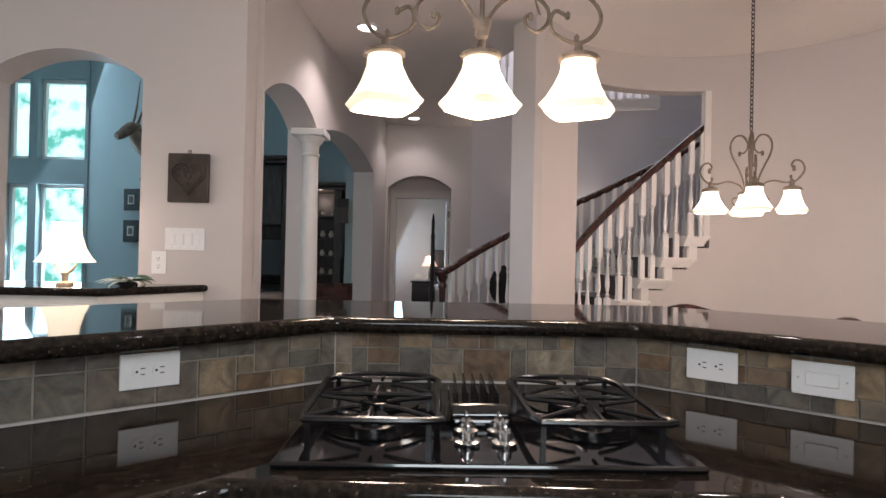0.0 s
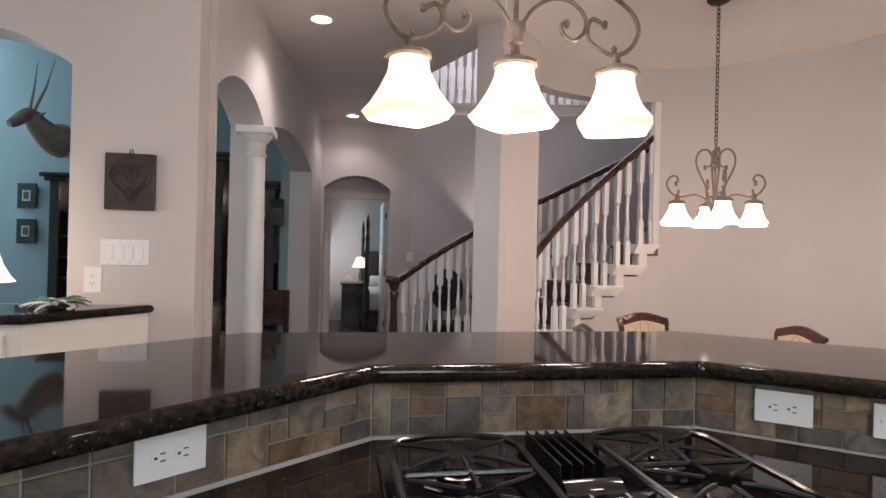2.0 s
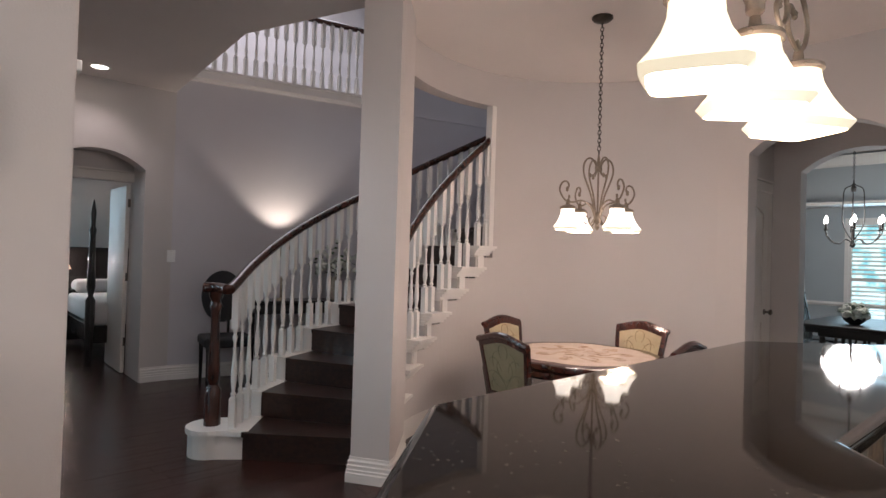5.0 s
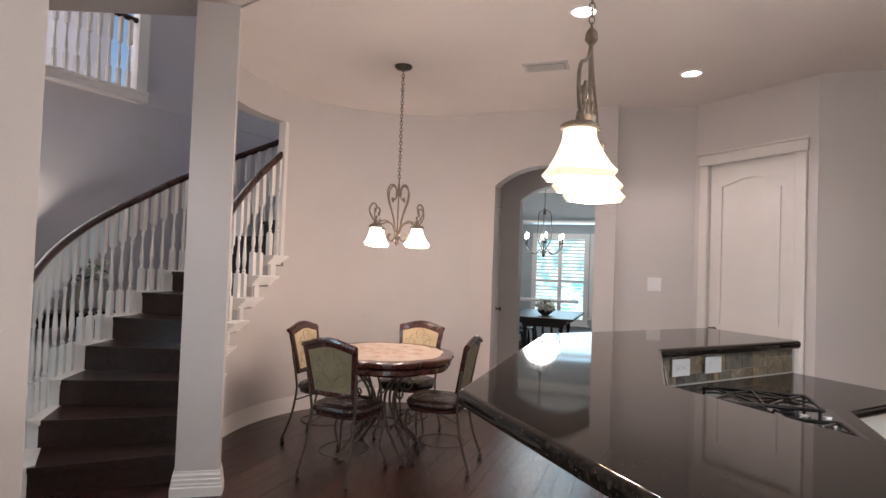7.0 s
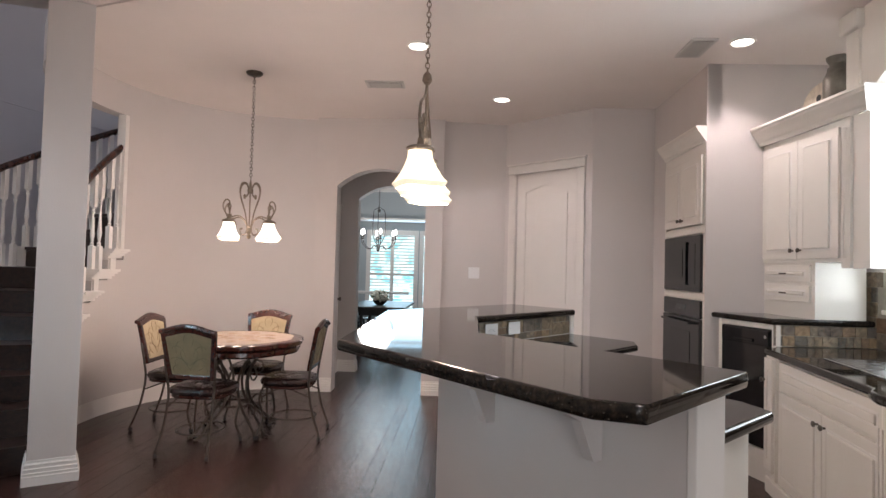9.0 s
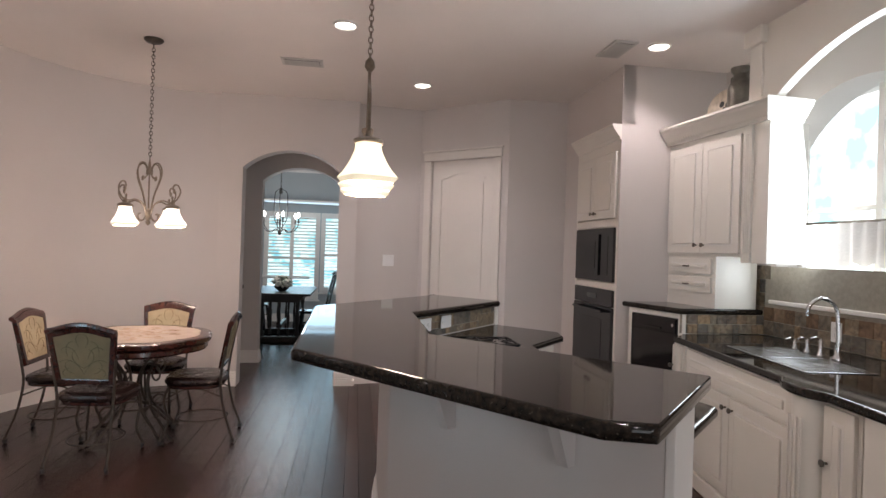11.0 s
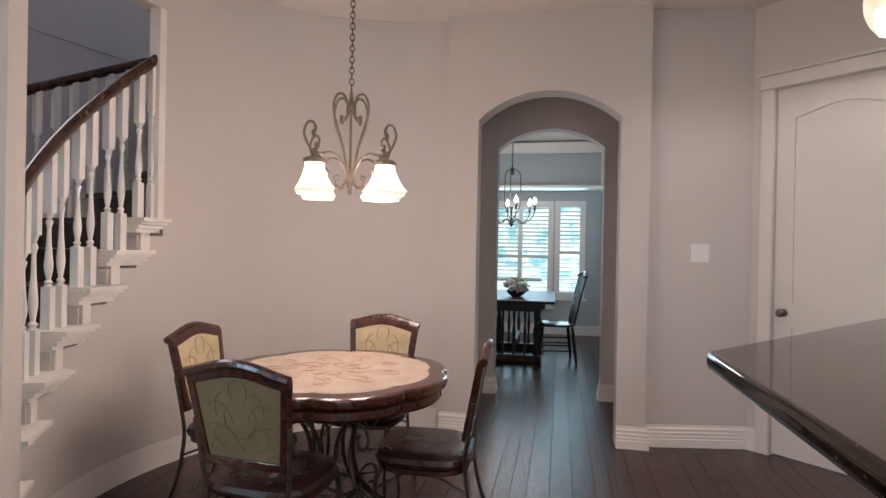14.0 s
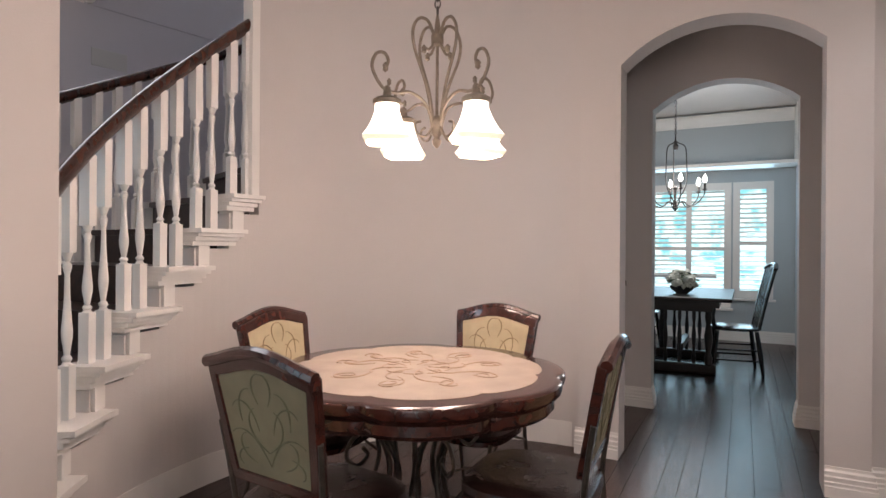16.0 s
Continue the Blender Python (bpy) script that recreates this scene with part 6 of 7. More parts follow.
part("seat", bbox(-0.22, 0.24, -0.24, 0.24, 0.40, 0.50, bev=0.03, segs=3), BLACKF, hc)
for x in (-0.20, 0.21):
    for y in (-0.2, 0.2):
        part("leg", lathe(bmesh.new(), [(0.012, 0), (0.016, 0.05), (0.022, 0.35), (0.024, 0.42)], 8, Matrix.Translation((x, y, 0))), BLACKW, hc)
for y in (-0.06, 0.06):
    part("back_stay", bbox(-0.21, -0.19, y - 0.012, y + 0.012, 0.48, 0.66), BLACKW, hc)
console = thing("console_table", pose(1.75, 6.98, 0, 0, 0, -13), "dark console table against the stair wall", "table")
part("top", bbox(-0.6, 0.6, -0.2, 0.2, 0.80, 0.84, bev=0.008), BLACKW, console)
for x in (-0.55, 0.55):
    for y in (-0.16, 0.16):
        part("leg", bbox(x - 0.02, x + 0.02, y - 0.02, y + 0.02, 0, 0.80), BLACKW, console)
part("apron", bbox(-0.57, 0.57, -0.17, 0.17, 0.70, 0.799), BLACKW, console)
up_l = thing("uplight_lamp", pose(1.46, 7.02, 0.84), "small metal uplight with bowl shade on the console table", "lamp")
part("stand", lathe(bmesh.new(), [(0.06, 0), (0.05, 0.015), (0.012, 0.03), (0.012, 0.46), (0.03, 0.50)], 16), BONE, up_l, smooth=True)
part("bowl", lathe(bmesh.new(), [(0.03, 0.50), (0.09, 0.56), (0.10, 0.60), (0.092, 0.60), (0.03, 0.52)], 20), BONE, up_l, smooth=True)
lamp("uplight_bulb", "SPOT", look((1.46, 6.96, 1.46), (1.50, 7.25, 2.6)), 26, (1.0, 0.86, 0.74), spot=95, radius=0.03)


def bouquet(name, m, label, n, rx, rz, petals=0.5, seed=1, size=0.035):
    b = thing(name, m, label, "flowers")
    rr = random.Random(seed)
    for i in range(n):
        a, u = rr.random() * 6.283, rr.random() ** 0.6
        p = Vector((rx * u * math.cos(a), rx * 0.7 * u * math.sin(a), rz * (0.35 + 0.65 * rr.random() * (1.1 - u * 0.6))))
        if rr.random() < petals:
            bm = bmesh.new()
            bmesh.ops.create_icosphere(bm, subdivisions=1, radius=size * (0.7 + 0.6 * rr.random()))
            for v in bm.verts:
                v.co *= 0.75 + 0.5 * rr.random()
                v.co += p
            part("flower", bm, PETAL, b)
        else:
            bm = leaf_mesh(size * 2.6, size * 0.9, size, size * 1.2)
            bmesh.ops.transform(bm, matrix=Matrix.Translation(p) @ pose(0, 0, 0, rr.random() * 40 - 20, rr.random() * 60 - 30, rr.random() * 360), verts=bm.verts)
            part("leaf", bm, LEAF, b)
    return b


vs = bouquet("white_flowers", pose(2.05, 6.9, 0.84), "tall arrangement of white flowers on the console table", 60, 0.30, 0.75, 0.5, 3, 0.04)
part("vase", lathe(bmesh.new(), [(0.05, 0), (0.08, 0.08), (0.05, 0.2), (0.06, 0.26)], 16), CHINA, vs, smooth=True)

# ---- living room ----
arm = thing("display_cabinet", pose(-2.44, 7.32, 0), "tall dark oak armoire with television and lit shelves of china", "cabinet")
for x0, x1, h, dp in ((-1.22, -1.12, 2.06, 0.20), (-0.66, -0.50, 2.36, 0.34), (0.50, 0.66, 2.36, 0.34), (1.12, 1.22, 2.06, 0.20)):
    part("upright", bbox(x0, x1, -dp, 0.22, 0, h, bev=0.008), ARMW, arm)
for x0, x1, z, dp in ((-0.74, 0.74, 2.36, 0.44), (-1.29, -0.74, 2.06, 0.30), (0.74, 1.29, 2.06, 0.30)):
    part("cornice", bbox(x0 + 0.03, x1 - 0.03, -dp + 0.05, 0.22, z, z + 0.04, bev=0.01), ARMW, arm)
    part("cornice", bbox(x0, x1, -dp, 0.22, z + 0.041, z + 0.09, bev=0.018), ARMW, arm)
part("back", bbox(-1.12, 1.12, 0.18, 0.22, 0, 2.05), ARMW, arm)
part("base", bbox(-1.12, 1.12, -0.18, 0.179, 0, 0.75, bev=0.006), ARMW, arm)
part("television", bbox(-0.48, 0.48, -0.12, -0.05, 0.85, 1.42, bev=0.008), BLACKG, arm, "black television screen")
part("upper_rail", bbox(-0.49, 0.49, -0.30, 0.17, 1.60, 2.35, bev=0.01), ARMW, arm)
rr = random.Random(2)
for s in (-1.12, 0.66):
    for z in (0.98, 1.22, 1.46, 1.74):
        sh_ = part("shelf", bbox(s + 0.001, s + 0.459, -0.14, 0.179, z - 0.02, z), ARMW, arm)
        for i in range(4):
            r = 0.022 + rr.random() * 0.03
            part("ornament", lathe(bmesh.new(), [(r * 0.6, z), (r, z + r), (r * 0.5, z + 1.9 * r), (r * 0.7, z + 2.3 * r)], 8, Matrix.Translation((s + 0.07 + i * 0.11, -0.02, 0))), CHINA, sh_, smooth=True)
for s in (-0.89, 0.89):
    lamp("cabinet_light", "POINT", pose(-2.44 + s, 7.25, 1.95), 2.5, WARM, radius=0.03)
sofa = thing("sofa", pose(-1.95, 5.6, 0, 0, 0, 0), "brown upholstered sofa with rolled arms facing the armoire", "sofa")
for nm, a in (("base", (-0.9, 0.5, -0.42, 0.42, 0.10, 0.42)), ("backrest", (-0.9, 0.5, -0.45, -0.18, 0.42, 0.88)), ("arm", (-1.05, -0.9, -0.42, 0.42, 0.10, 0.62)), ("arm", (0.5, 0.66, -0.42, 0.42, 0.10, 0.62)), ("cushion", (-0.88, -0.21, -0.15, 0.42, 0.42, 0.54)), ("cushion", (-0.19, 0.48, -0.15, 0.42, 0.42, 0.54))):
    part(nm, bbox(*a, bev=0.06, segs=3), SOFA, sofa, smooth=True)
wc = thing("wooden_armchair", pose(-1.0 - 0.35, 6.5, 0, 0, 0, 30), "dark wooden open-arm chair with brown seat", "chair")
for x in (-0.26, 0.26):
    for y in (-0.26, 0.26):
        part("leg", bbox(x - 0.022, x + 0.022, y - 0.022, y + 0.022, 0, 0.66 if y > 0 else 0.92), REDW, wc)
    part("arm", bbox(x - 0.03, x + 0.03, -0.28, 0.30, 0.661, 0.69, bev=0.008), REDW, wc)
part("seat", bbox(-0.235, 0.235, -0.235, 0.235, 0.36, 0.46, bev=0.03, segs=2), SOFA, wc)
part("backrest", bbox(-0.235, 0.235, -0.27, -0.24, 0.55, 0.92), REDW, wc)

lw = tagged(thing("window_2", pose(0, 0, 0), "tall white framed living room windows in two tiers", "window"), kind="structure")
for x0, x1 in ((-5.66, -5.0), (-6.10, -5.78)):
    for z0, z1 in ((0.5, 2.15), (2.5, 3.65)):
        for a in ((x0, x0 + 0.04, z0, z1), (x1 - 0.04, x1, z0, z1), (x0 + 0.04, x1 - 0.04, z0, z0 + 0.05), (x0 + 0.04, x1 - 0.04, z1 - 0.05, z1)):
            part("window_frame", bbox(a[0], a[1], 8.10, 8.16, a[2], a[3]), TRIM, lw)
ante = thing("antelope_mount", pose(-3.95, 7.42, 2.72, 0, 0, -30), "mounted antelope head with long straight dark horns", "wall decoration")
bm = bmesh.new()
tube(bm, smooth_pts([(0, 0.30, -0.12), (0, 0.16, -0.10), (0, 0.02, 0.0), (0, -0.06, 0.10), (0, -0.12, 0.10), (0, -0.24, 0.0), (0, -0.30, -0.04)], 4), [0.22, 0.21, 0.20, 0.19, 0.17, 0.16, 0.15, 0.14, 0.13, 0.12, 0.11, 0.10, 0.09, 0.085, 0.08, 0.08, 0.075, 0.075, 0.07, 0.065, 0.06, 0.055, 0.05, 0.045, 0.04][:25], 12)
for s in (-1, 1):
    tube(bm, [(s * 0.04, -0.06, 0.16), (s * 0.10, 0.03, 0.45), (s * 0.15, 0.10, 0.80)], [0.018, 0.013, 0.003], 7)
    tube(bm, [(s * 0.08, -0.04, 0.10), (s * 0.18, -0.03, 0.13)], [0.03, 0.01], 7)
part("mount", bm, HIDE, ante, smooth=True)
for i, z in enumerate((1.50, 1.93)):
    f = thing("picture_frame", pose(-4.18, 7.74, z, 0, 0, -17.7), "small square dark framed picture with pale centre", "picture", "pair of framed pictures")
    part("frame", bbox(-0.13, 0.13, -0.02, 0.0, -0.15, 0.15, bev=0.005), BLACKW, f)
    part("mat_board", bbox(-0.055, 0.055, -0.023, -0.0205, -0.065, 0.065), CHINA, f)
    part("print", bbox(-0.035, 0.035, -0.026, -0.0235, -0.045, 0.045), SLOT, f)
vent(0, 0, 0, 0, pose(-3.3, 7.615, 2.95, 90))
clock = thing("cuckoo_clock", pose(-1.22, 6.75, 1.75, 0, 0, 90), "carved dark wooden cuckoo clock with hanging weights", "clock")
bm = bmesh.new()
prism(bm, [(-0.10, -0.13), (0.10, -0.13), (0.12, 0.06), (0.0, 0.17), (-0.12, 0.06)], 0.0, 0.14, Matrix(((1, 0, 0, 0), (0, 0, -1, 0), (0, 1, 0, 0), (0, 0, 0, 1))))
part("case", bm, ARMW, clock)
part("dial", lathe(bmesh.new(), [(0.055, 0), (0.055, 0.01)], 16, Matrix.Translation((0, -0.14, -0.02)) @ Matrix.Rotation(radians(90), 4, "X")), BONE, clock)
for dx in (-0.03, 0.03):
    part("weight", lathe(bmesh.new(), [(0.018, -0.55), (0.022, -0.47), (0.014, -0.38)], 8, Matrix.Translation((dx, -0.07, 0))), HORN, clock)
    part("chain", bbox(dx - 0.002, dx + 0.002, -0.072, -0.068, -0.38, -0.131), HORN, clock)

# ---- bedroom ----
ns = thing("nightstand", pose(-0.10, 10.6, 0), "dark wooden nightstand with two drawers", "nightstand")
part("body", bbox(-0.32, 0.32, -0.24, 0.24, 0.08, 0.74, bev=0.01), BLACKW, ns)
part("top", bbox(-0.35, 0.35, -0.27, 0.27, 0.741, 0.77, bev=0.008), BLACKW, ns)
for z in (0.14, 0.44):
    d = part("drawer", bbox(-0.29, 0.29, -0.262, -0.241, z, z + 0.26, bev=0.005), BLACKW, ns)
    part("knob", lathe(bmesh.new(), [(0.012, 0), (0.014, 0.02)], 8, Matrix.Translation((0, -0.262, z + 0.13)) @ Matrix.Rotation(radians(90), 4, "X")), KNOBM, d)
nl = thing("bedside_lamp", pose(-0.10, 10.6, 0.77), "bedside lamp with pink bell shade, lit", "lamp")
part("stand", lathe(bmesh.new(), [(0.06, 0), (0.05, 0.02), (0.015, 0.05), (0.03, 0.12), (0.012, 0.2), (0.012, 0.30)], 14), TIN, nl, smooth=True)
part("shade", lathe(bmesh.new(), [(0.15, 0.27), (0.10, 0.38), (0.075, 0.46), (0.07, 0.46)], 20), PSHADE, nl, "glowing pink fabric shade", smooth=True).visible_shadow = False
lamp("bedside_bulb", "POINT", pose(-0.10, 10.5, 1.15), 12, WARM, radius=0.06)
bouquet("shell_ornament", pose(-0.33, 10.55, 0.77), "white shell-like ornament on the nightstand", 14, 0.07, 0.12, 1.0, 7, 0.03)
bed = thing("four_poster_bed", pose(0.50, 9.6, 0), "dark turned four-poster bed with white bedding", "bed")
part("frame", bbox(-0.55, 1.0, -0.9, 1.1, 0.25, 0.45, bev=0.01), BLACKW, bed)
part("mattress", bbox(-0.52, 0.98, -0.88, 1.08, 0.451, 0.72, bev=0.05, segs=3), LINEN, bed, smooth=True)
part("pillow", bbox(-0.45, 0.25, 0.65, 1.03, 0.722, 0.90, bev=0.07, segs=3), LINEN, bed, smooth=True)
part("headboard", bbox(-0.52, 1.0, 1.11, 1.16, 0.3, 1.35, bev=0.02), BLACKW, bed)
for x, y in ((-0.55, -0.92), (-0.55, 1.12)):
    part("post", lathe(bmesh.new(), [(0.04, 0), (0.05, 0.4), (0.05, 0.75), (0.025, 0.8), (0.045, 0.9), (0.035, 1.2), (0.03, 1.5), (0.04, 1.55), (0.022, 1.6), (0.03, 1.75), (0.006, 1.9)], 12, Matrix.Translation((x, y, 0))), BLACKW, bed, smooth=True)


def shutters(parent, m, s0, s1, z0, z1, louvre=0.062, depth=0.03):
    """A shuttered window: casing, stiles, mid rail and open louvres; y toward the outside."""
    for a in ((s0 - 0.05, s0, z0 - 0.05, z1 + 0.05), (s1, s1 + 0.05, z0 - 0.05, z1 + 0.05), (s0, s1, z1, z1 + 0.05), (s0, s1, z0 - 0.05, z0)):
        part("window_frame", bbox(a[0], a[1], -0.02, 0.02, a[2], a[3], m=m), TRIM, parent)
    mid = z0 + (z1 - z0) * 0.47
    n = max(1, round((s1 - s0) / 0.45))
    for i in range(n):
        a, b = s0 + (s1 - s0) * i / n, s0 + (s1 - s0) * (i + 1) / n
        p = part("shutter_stile", bbox(a, a + 0.035, -0.012, 0.018, z0, z1, m=m), TRIM, parent)
        part("shutter_stile", bbox(b - 0.035, b, -0.012, 0.018, z0, z1, m=m), TRIM, parent)
        for zz in (z0, mid - 0.025, z1 - 0.05):
            part("shutter_rail", bbox(a + 0.035, b - 0.035, -0.012, 0.018, zz, zz + 0.05, m=m), TRIM, parent)
        z = z0 + 0.075
        while z < z1 - 0.06:
            if abs(z - mid) > 0.045:
                R = m @ Matrix.Translation((0, 0.004, z)) @ Matrix.Rotation(radians(22), 4, "X")
                part("louvre", bbox(a + 0.036, b - 0.036, -depth, depth, -0.003, 0.003, m=R), TRIM, p)
            z += louvre


bw = tagged(thing("window_3", pose(0, 0, 0), "white shuttered bedroom window", "window"), kind="structure")
mB, _ = wall_frame((-1.15, 7.7), (-1.15, 11.3))
shutters(bw, wall_frame((-1.15, 11.3), (-1.15, 7.7))[0], 0.8, 1.7, 0.6, 2.1, 0.075)

# ---- dining room ----
mD, _ = wall_frame((8.5, 6.0), (8.5, 1.0))
for k, (a, b, z0, z1) in enumerate(((5 - 1.36, 5 - 0.99, 0.62, 2.05), (5 - 2.42, 5 - 1.48, 0.48, 2.05))):
    w = tagged(thing("window_%d" % (4 + k), pose(0, 0, 0), "white shuttered dining room window with open louvres", "window"), kind="structure")
    shutters(w, mD @ Matrix.Translation((0, -0.0, 0)), a, b, z0, z1)
    part("window_sill", bbox(a - 0.08, b + 0.08, -0.05, 0.0, z0 - 0.085, z0 - 0.055, bev=0.005, m=mD), TRIM, w)
tr = structure(part("trim", sweep(bmesh.new(), [(8.49, 5.5), (8.49, 1.71)], [(o, 2.86 + h * 1.3) for o, h in CROWN]), TRIM), "white crown moulding of the dining room")
tr = structure(part("trim", sweep(bmesh.new(), [(8.495, 5.5), (8.495, 2.60)], [(0, 0.82), (0.02, 0.82), (0.03, 0.85), (0.02, 0.88), (0, 0.88)]), TRIM), "white chair rail of the dining room")
bm = bmesh.new()
box(bm, 8.0, 8.49, 1.705, 1.72, 2.25, 3.0)
box(bm, 8.0, 8.49, 1.72, 5.5, 2.26, 2.3)
structure(part("trim", bm, TRIM), "white lining above the dining room window recess")

dt = thing("dining_table", pose(6.5, 2.84, 0), "dark wooden dining table on spindled trestle ends with a stretcher", "table")
part("tabletop", bbox(-0.79, 0.79, -0.47, 0.47, 0.725, 0.76, bev=0.01), TABLEW, dt)
part("apron", bbox(-0.66, 0.66, -0.36, 0.36, 0.66, 0.724), TABLEW, dt)
for x in (-0.42, 0.42):
    part("trestle_foot", bbox(x - 0.04, x + 0.04, -0.33, 0.33, 0.0, 0.09, bev=0.018), TABLEW, dt)
    part("trestle_rail", bbox(x - 0.03, x + 0.03, -0.30, 0.30, 0.60, 0.659, bev=0.006), TABLEW, dt)
    for y, k in ((-0.26, 1.5), (0.26, 1.5), (-0.13, 0.8), (0.0, 0.8), (0.13, 0.8)):
        part("post" if k > 1 else "spindle", lathe(bmesh.new(), [(0.022 * k, 0.09), (0.026 * k, 0.16), (0.014 * k, 0.20), (0.024 * k, 0.30), (0.027 * k, 0.36), (0.014 * k, 0.48), (0.022 * k, 0.54), (0.020 * k, 0.60)], 10, Matrix.Translation((x, y, 0))), TABLEW, dt, smooth=True)
part("stretcher", bbox(-0.38, 0.38, -0.03, 0.03, 0.20, 0.27, bev=0.01), TABLEW, dt)
fl = bouquet("table_flowers", pose(6.2, 2.83, 0.76), "white flowers with green leaves in a low bowl", 110, 0.19, 0.24, 0.6, 5, 0.036)
part("bowl", lathe(bmesh.new(), [(0.05, 0), (0.10, 0.04), (0.12, 0.08)], 16), SLOT, fl, smooth=True)


def windsor():
    c = thing("spindle_chair", Matrix.Identity(4), "dark wooden spindle-back dining chair", "chair", "chairs round the dining table")
    part("seat", stack([(0.9, 0.42), (1.0, 0.43), (1.0, 0.45), (0.9, 0.455)], [(0.23 * math.copysign(abs(math.cos(t)) ** 0.7, math.cos(t)), 0.23 * math.copysign(abs(math.sin(t)) ** 0.7, math.sin(t))) for t in np.linspace(0, 2 * math.pi, 25)[:-1]]), BLACKW, c, smooth=True)
    for sx in (-1, 1):
        for sy in (-1, 1):
            bm = bmesh.new()
            tube(bm, [(sx * 0.22, sy * 0.22, 0), (sx * 0.20, sy * 0.20, 0.2), (sx * 0.17, sy * 0.17, 0.42)], [0.014, 0.024, 0.018], 8)
            part("leg", bm, BLACKW, c, smooth=True)
        for z in (0.14, 0.24):
            bm = bmesh.new()
            tube(bm, [(-0.20, sx * 0.20, z), (0.20, sx * 0.20, z)], 0.010, 6)
            part("stretcher", bm, BLACKW, c)
    for k in range(7):
        y = -0.18 + k * 0.06
        bm = bmesh.new()
        tube(bm, [(-0.19, y, 0.45), (-0.25, y * 1.1, 0.75), (-0.32, y * 1.15, 1.04)], 0.009 if 0 < k < 6 else 0.016, 6)
        part("spindle", bm, BLACKW, c, smooth=True)
    bm = bmesh.new()
    tube(bm, smooth_pts([(-0.31, -0.24, 1.02), (-0.335, -0.12, 1.06), (-0.34, 0, 1.075), (-0.335, 0.12, 1.06), (-0.31, 0.24, 1.02)], 3), 0.024, 8, flat=0.6)
    part("crest_rail", bm, BLACKW, c, smooth=True)
    return c


wch = windsor()
wch.matrix_world = pose(6.36, 2.36, 0, 0, 0, 98)
for x, y, a in ((6.05, 3.42, -90), (7.35, 3.42, -92), (6.75, 3.42, -88)):
    copy_thing(wch, pose(x, y, 0, 0, 0, a))

DX, DY = 6.5, 2.93
dch = thing("dining_chandelier", pose(DX, DY, 0.08), "dark iron cage chandelier with bare candle bulbs on a chain", "chandelier")
for k in range(6):
    a = radians(15 + 60 * k)

    def Q(r, z):
        return (r * math.cos(a), r * math.sin(a), z)
    if k % 2 == 0:
        scroll(dch, [Q(0.012, 1.62), Q(0.11, 1.80), Q(0.115, 2.05), Q(0.10, 2.20), Q(0.03, 2.25), Q(0.01, 2.27)], 0.006, "cage_bar", HORN)
    scroll(dch, [Q(0.02, 1.60), Q(0.08, 1.63), Q(0.14, 1.58), Q(0.22, 1.60), Q(0.29, 1.68), Q(0.30, 1.73)], 0.006, "arm", HORN)
    part("cup", lathe(bmesh.new(), [(0.010, 1.73), (0.026, 1.745), (0.012, 1.75), (0.012, 1.81)], 10, Matrix.Translation((0.30 * math.cos(a), 0.30 * math.sin(a), 0))), HORN, dch, smooth=True)
    part("bulb", lathe(bmesh.new(), [(0.008, 1.81), (0.022, 1.835), (0.020, 1.86), (0.004, 1.90)], 12, Matrix.Translation((0.30 * math.cos(a), 0.30 * math.sin(a), 0))), BULB, dch, "lit candle bulb", smooth=True).visible_shadow = False
part("hub", lathe(bmesh.new(), [(0.004, 1.53), (0.03, 1.56), (0.02, 1.60), (0.012, 1.62), (0.012, 1.75), (0.022, 1.78), (0.01, 1.80)], 12), HORN, dch, smooth=True)
part("finial", lathe(bmesh.new(), [(0.02, 2.18), (0.03, 2.22), (0.01, 2.26), (0.006, 2.32)], 12), HORN, dch, smooth=True)
chain(dch, 0, 0, 2.32, 2.96, HORN)
part("canopy", lathe(bmesh.new(), [(0.01, 2.92), (0.07, 2.95), (0.08, 2.97)], 18), HORN, dch, smooth=True)
lamp("dining_bulb", "POINT", pose(DX, DY, 1.95), 34, (1.0, 0.95, 0.92), radius=0.25)

# bar brackets under the overhang
for f in (0.25,):
    q0, q1 = strip(INNER, 0.136)[0], strip(INNER, 0.136)[1]
    mq, lq = wall_frame(q1, q0)
    for s in (lq - 0.30, 0.35):
        bm = bmesh.new()
        prism(bm, [(0, 0.80), (0, 1.05), (-0.26, 1.05), (-0.24, 1.0), (-0.10, 0.93), (-0.04, 0.80)], -0.02, 0.02, Matrix(((0, 0, 1, 0), (1, 0, 0, 0), (0, 1, 0, 0), (0, 0, 0, 1))))
        bmesh.ops.transform(bm, matrix=mq @ Matrix.Translation((s, 0, 0)), verts=bm.verts)
        part("bracket", bm, PAINT, bar)
tr = baseboard([strip(INNER, 0.136)[0], strip(INNER, 0.136)[1], strip(INNER, 0.136)[2], strip(INNER, 0.136)[3]][::-1][::-1][::-1])

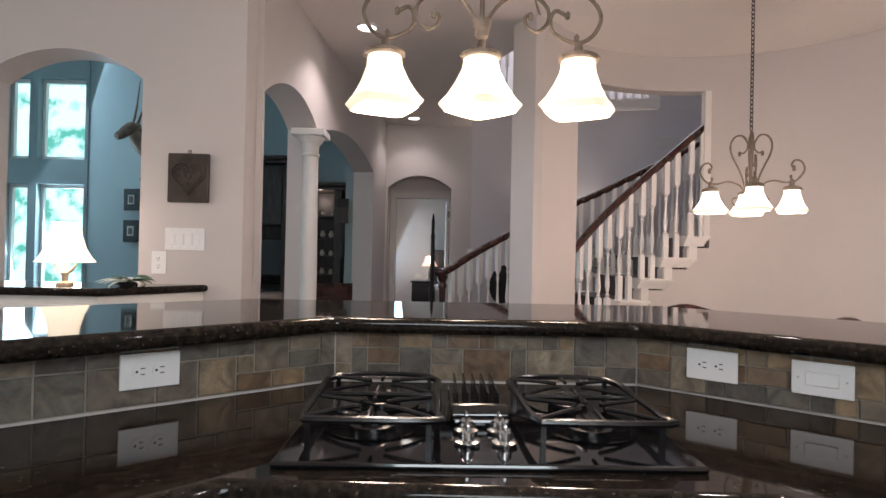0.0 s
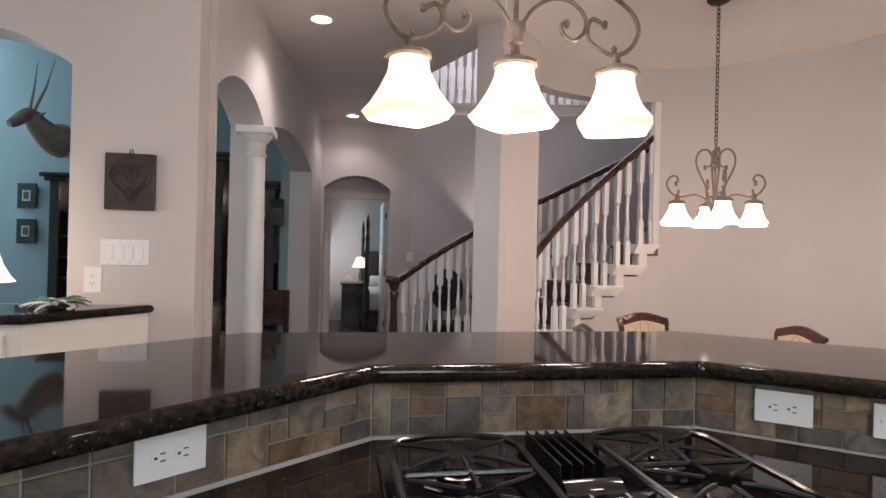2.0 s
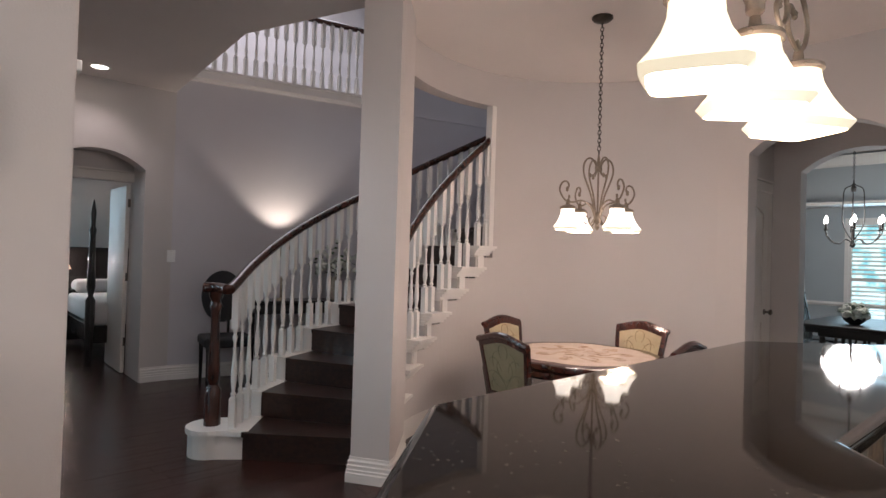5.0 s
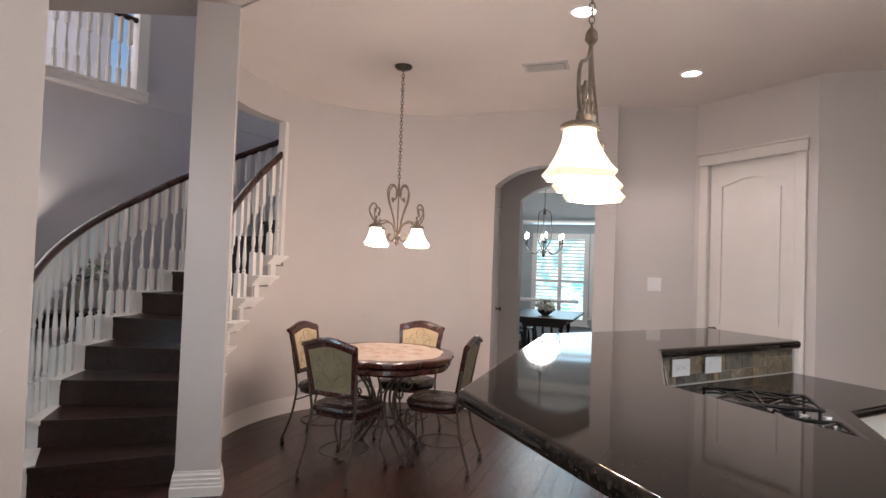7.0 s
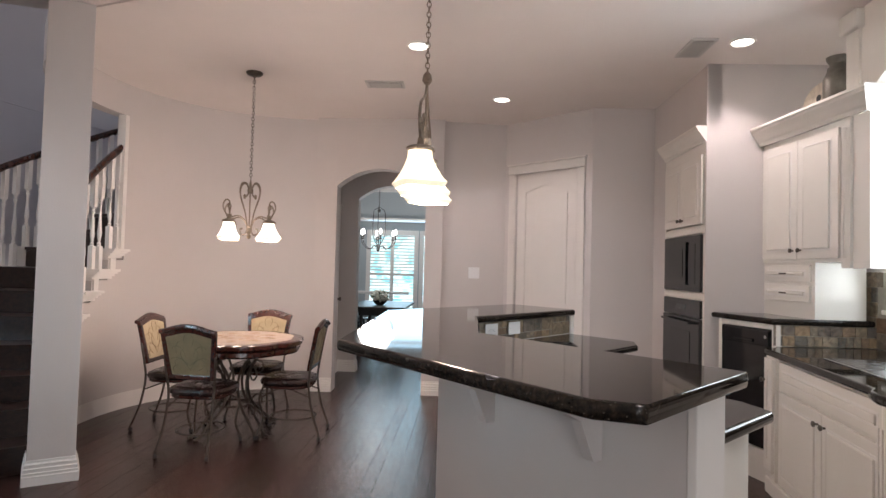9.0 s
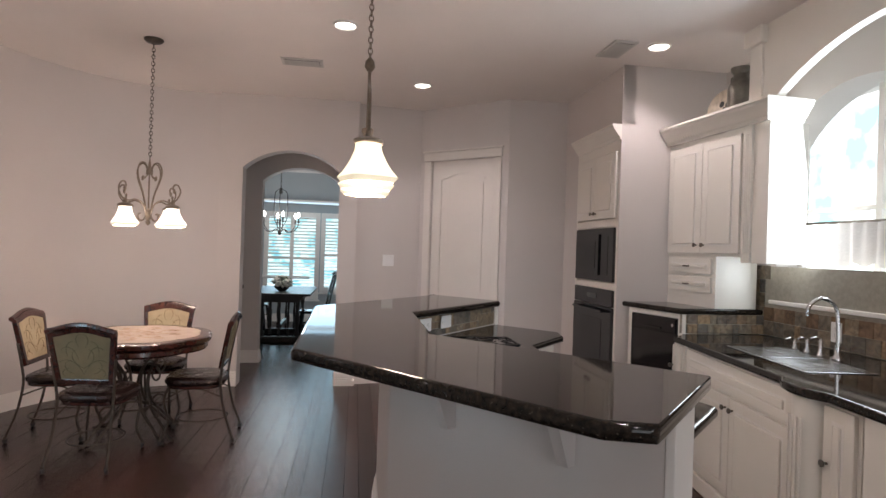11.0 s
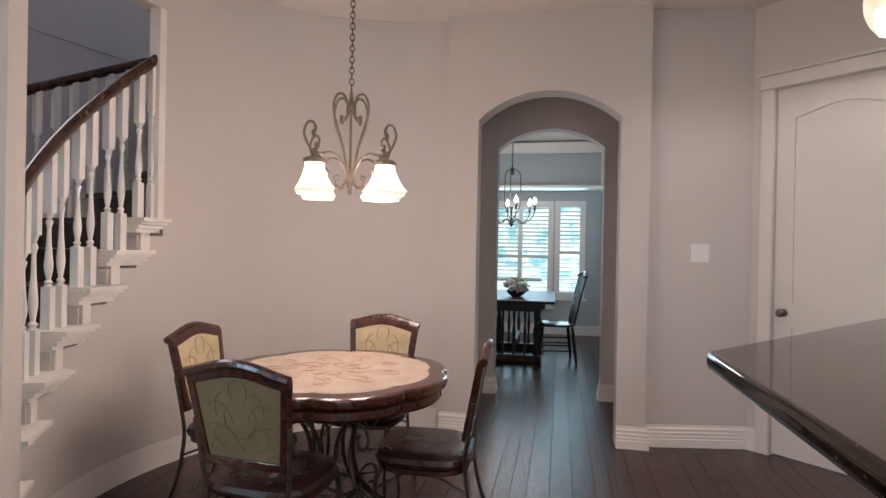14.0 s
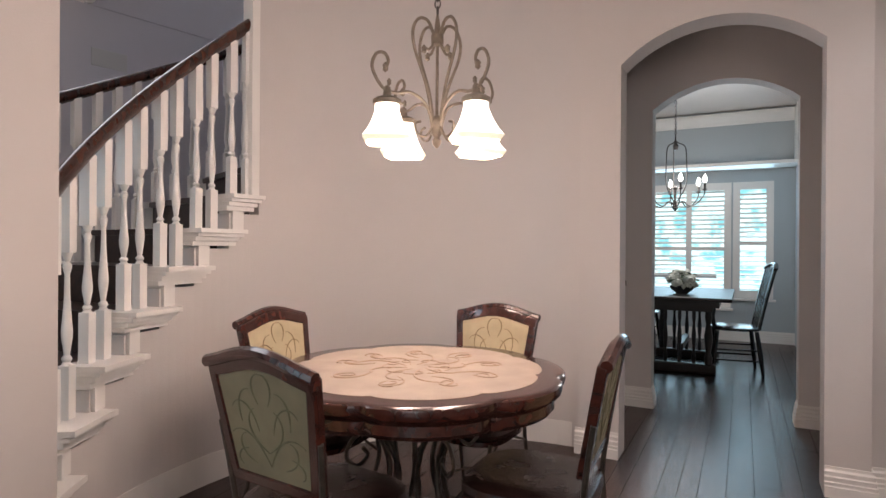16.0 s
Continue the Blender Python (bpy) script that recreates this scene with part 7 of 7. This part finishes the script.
# ---- slate tiles of the bar ----
rt = random.Random(11)
for k, (p0, p1) in enumerate(zip(INNER, INNER[1:])):
    mt_, lt = wall_frame(p0, p1)
    part("grout_bed", bbox(0, lt, 0.0065, 0.0079, CNT_Z, BAR_Z - 0.045, m=mt_), GROUT, bar)
    U = 0.0455
    nc = int(round(lt / U))
    u = lt / nc
    used = [[False] * nc for _ in range(3)]
    for c in range(nc):
        for r in range(3):
            if used[r][c]:
                continue
            opts = [(w, h) for w, h in ((2, 2), (2, 1), (1, 1), (1, 2), (2, 2), (3, 2), (2, 1), (1, 1)) if c + w <= nc and r + h <= 3 and all(not used[r + j][c + i] for i in range(w) for j in range(h))]
            w, h = rt.choice(opts)
            for i in range(w):
                for j in range(h):
                    used[r + j][c + i] = True
            z0 = CNT_Z + 0.002 + r * U * 0.985
            bm = bbox(0.0022, w * u - 0.0022, 0, 0.0065, 0.0022, h * U * 0.985 - 0.0022, bev=0.0012, segs=1)
            ob = part("tile", bm, SLATE, bar)
            ob.matrix_world = mt_ @ Matrix.Translation((c * u, rt.random() * 0.0015 - 0.0005, z0))

# ---- floor planks ----
fl_ob = bpy.data.objects["floor"]
bm = bmesh.new()
box(bm, -0.5, 0.5, -0.5, 0.5, -1, 0)
bmesh.ops.bevel(bm, geom=[e for e in bm.edges if all(v.co.z > -0.5 for v in e.verts)], offset=0.012, segments=1, affect="EDGES")
unit = bpy.data.meshes.new("plank")
bm.to_mesh(unit)
bm.free()
unit.materials.append(FLOORM)
rt = random.Random(21)
near, far = [], []
y = -2.0
while y < 11.2:
    w = rt.choice((0.09, 0.125, 0.125, 0.15))
    x = -4.5 + rt.random()
    while x < 8.6:
        length = 0.7 + rt.random() * 1.3
        cx, cy = x + length / 2, y + w / 2
        inside = (cx < 4.8 or 1.4 < cy < 5.6) and (cx < 3.6 or cy < 5.6) and not (cy > 8 and cx > 2.8)
        if inside:
            (near if (-0.6 < cy < 4.4 and -1.2 < cx < 5.2) else far).append((cx, cy, length, w))
        x += length
    y += w
near.sort(key=lambda p: (p[0] - 1.3) ** 2 + (p[1] - 2.4) ** 2)
far += near[290:]
for cx, cy, length, w in near[:290]:
    ob = new("plank", unit)
    ob.parent = fl_ob
    ob.location, ob.scale = (cx, cy, rt.random() * 0.0008), (length - 0.002, w - 0.0025, 0.0115)
vs, fs = [], []
for cx, cy, length, w in far:
    k = len(vs)
    a, b, h = length / 2 - 0.001, w / 2 - 0.00125, rt.random() * 0.0008
    vs += [(cx + sx * a, cy + sy * b, -0.011 if z else h) for z in (1, 0) for sx, sy in ((-1, -1), (1, -1), (1, 1), (-1, 1))]
    fs += [(k + 4, k + 5, k + 6, k + 7), (k, k + 1, k + 5, k + 4), (k + 1, k + 2, k + 6, k + 5), (k + 2, k + 3, k + 7, k + 6), (k + 3, k, k + 4, k + 7)]
me = bpy.data.meshes.new("far_planks")
me.from_pydata(vs, [], fs)
me.materials.append(FLOORM)
fp = new("far_planks", me)
fp.parent = fl_ob
tagged(fp, "dark wooden floor planks farther off", kind="stuff")
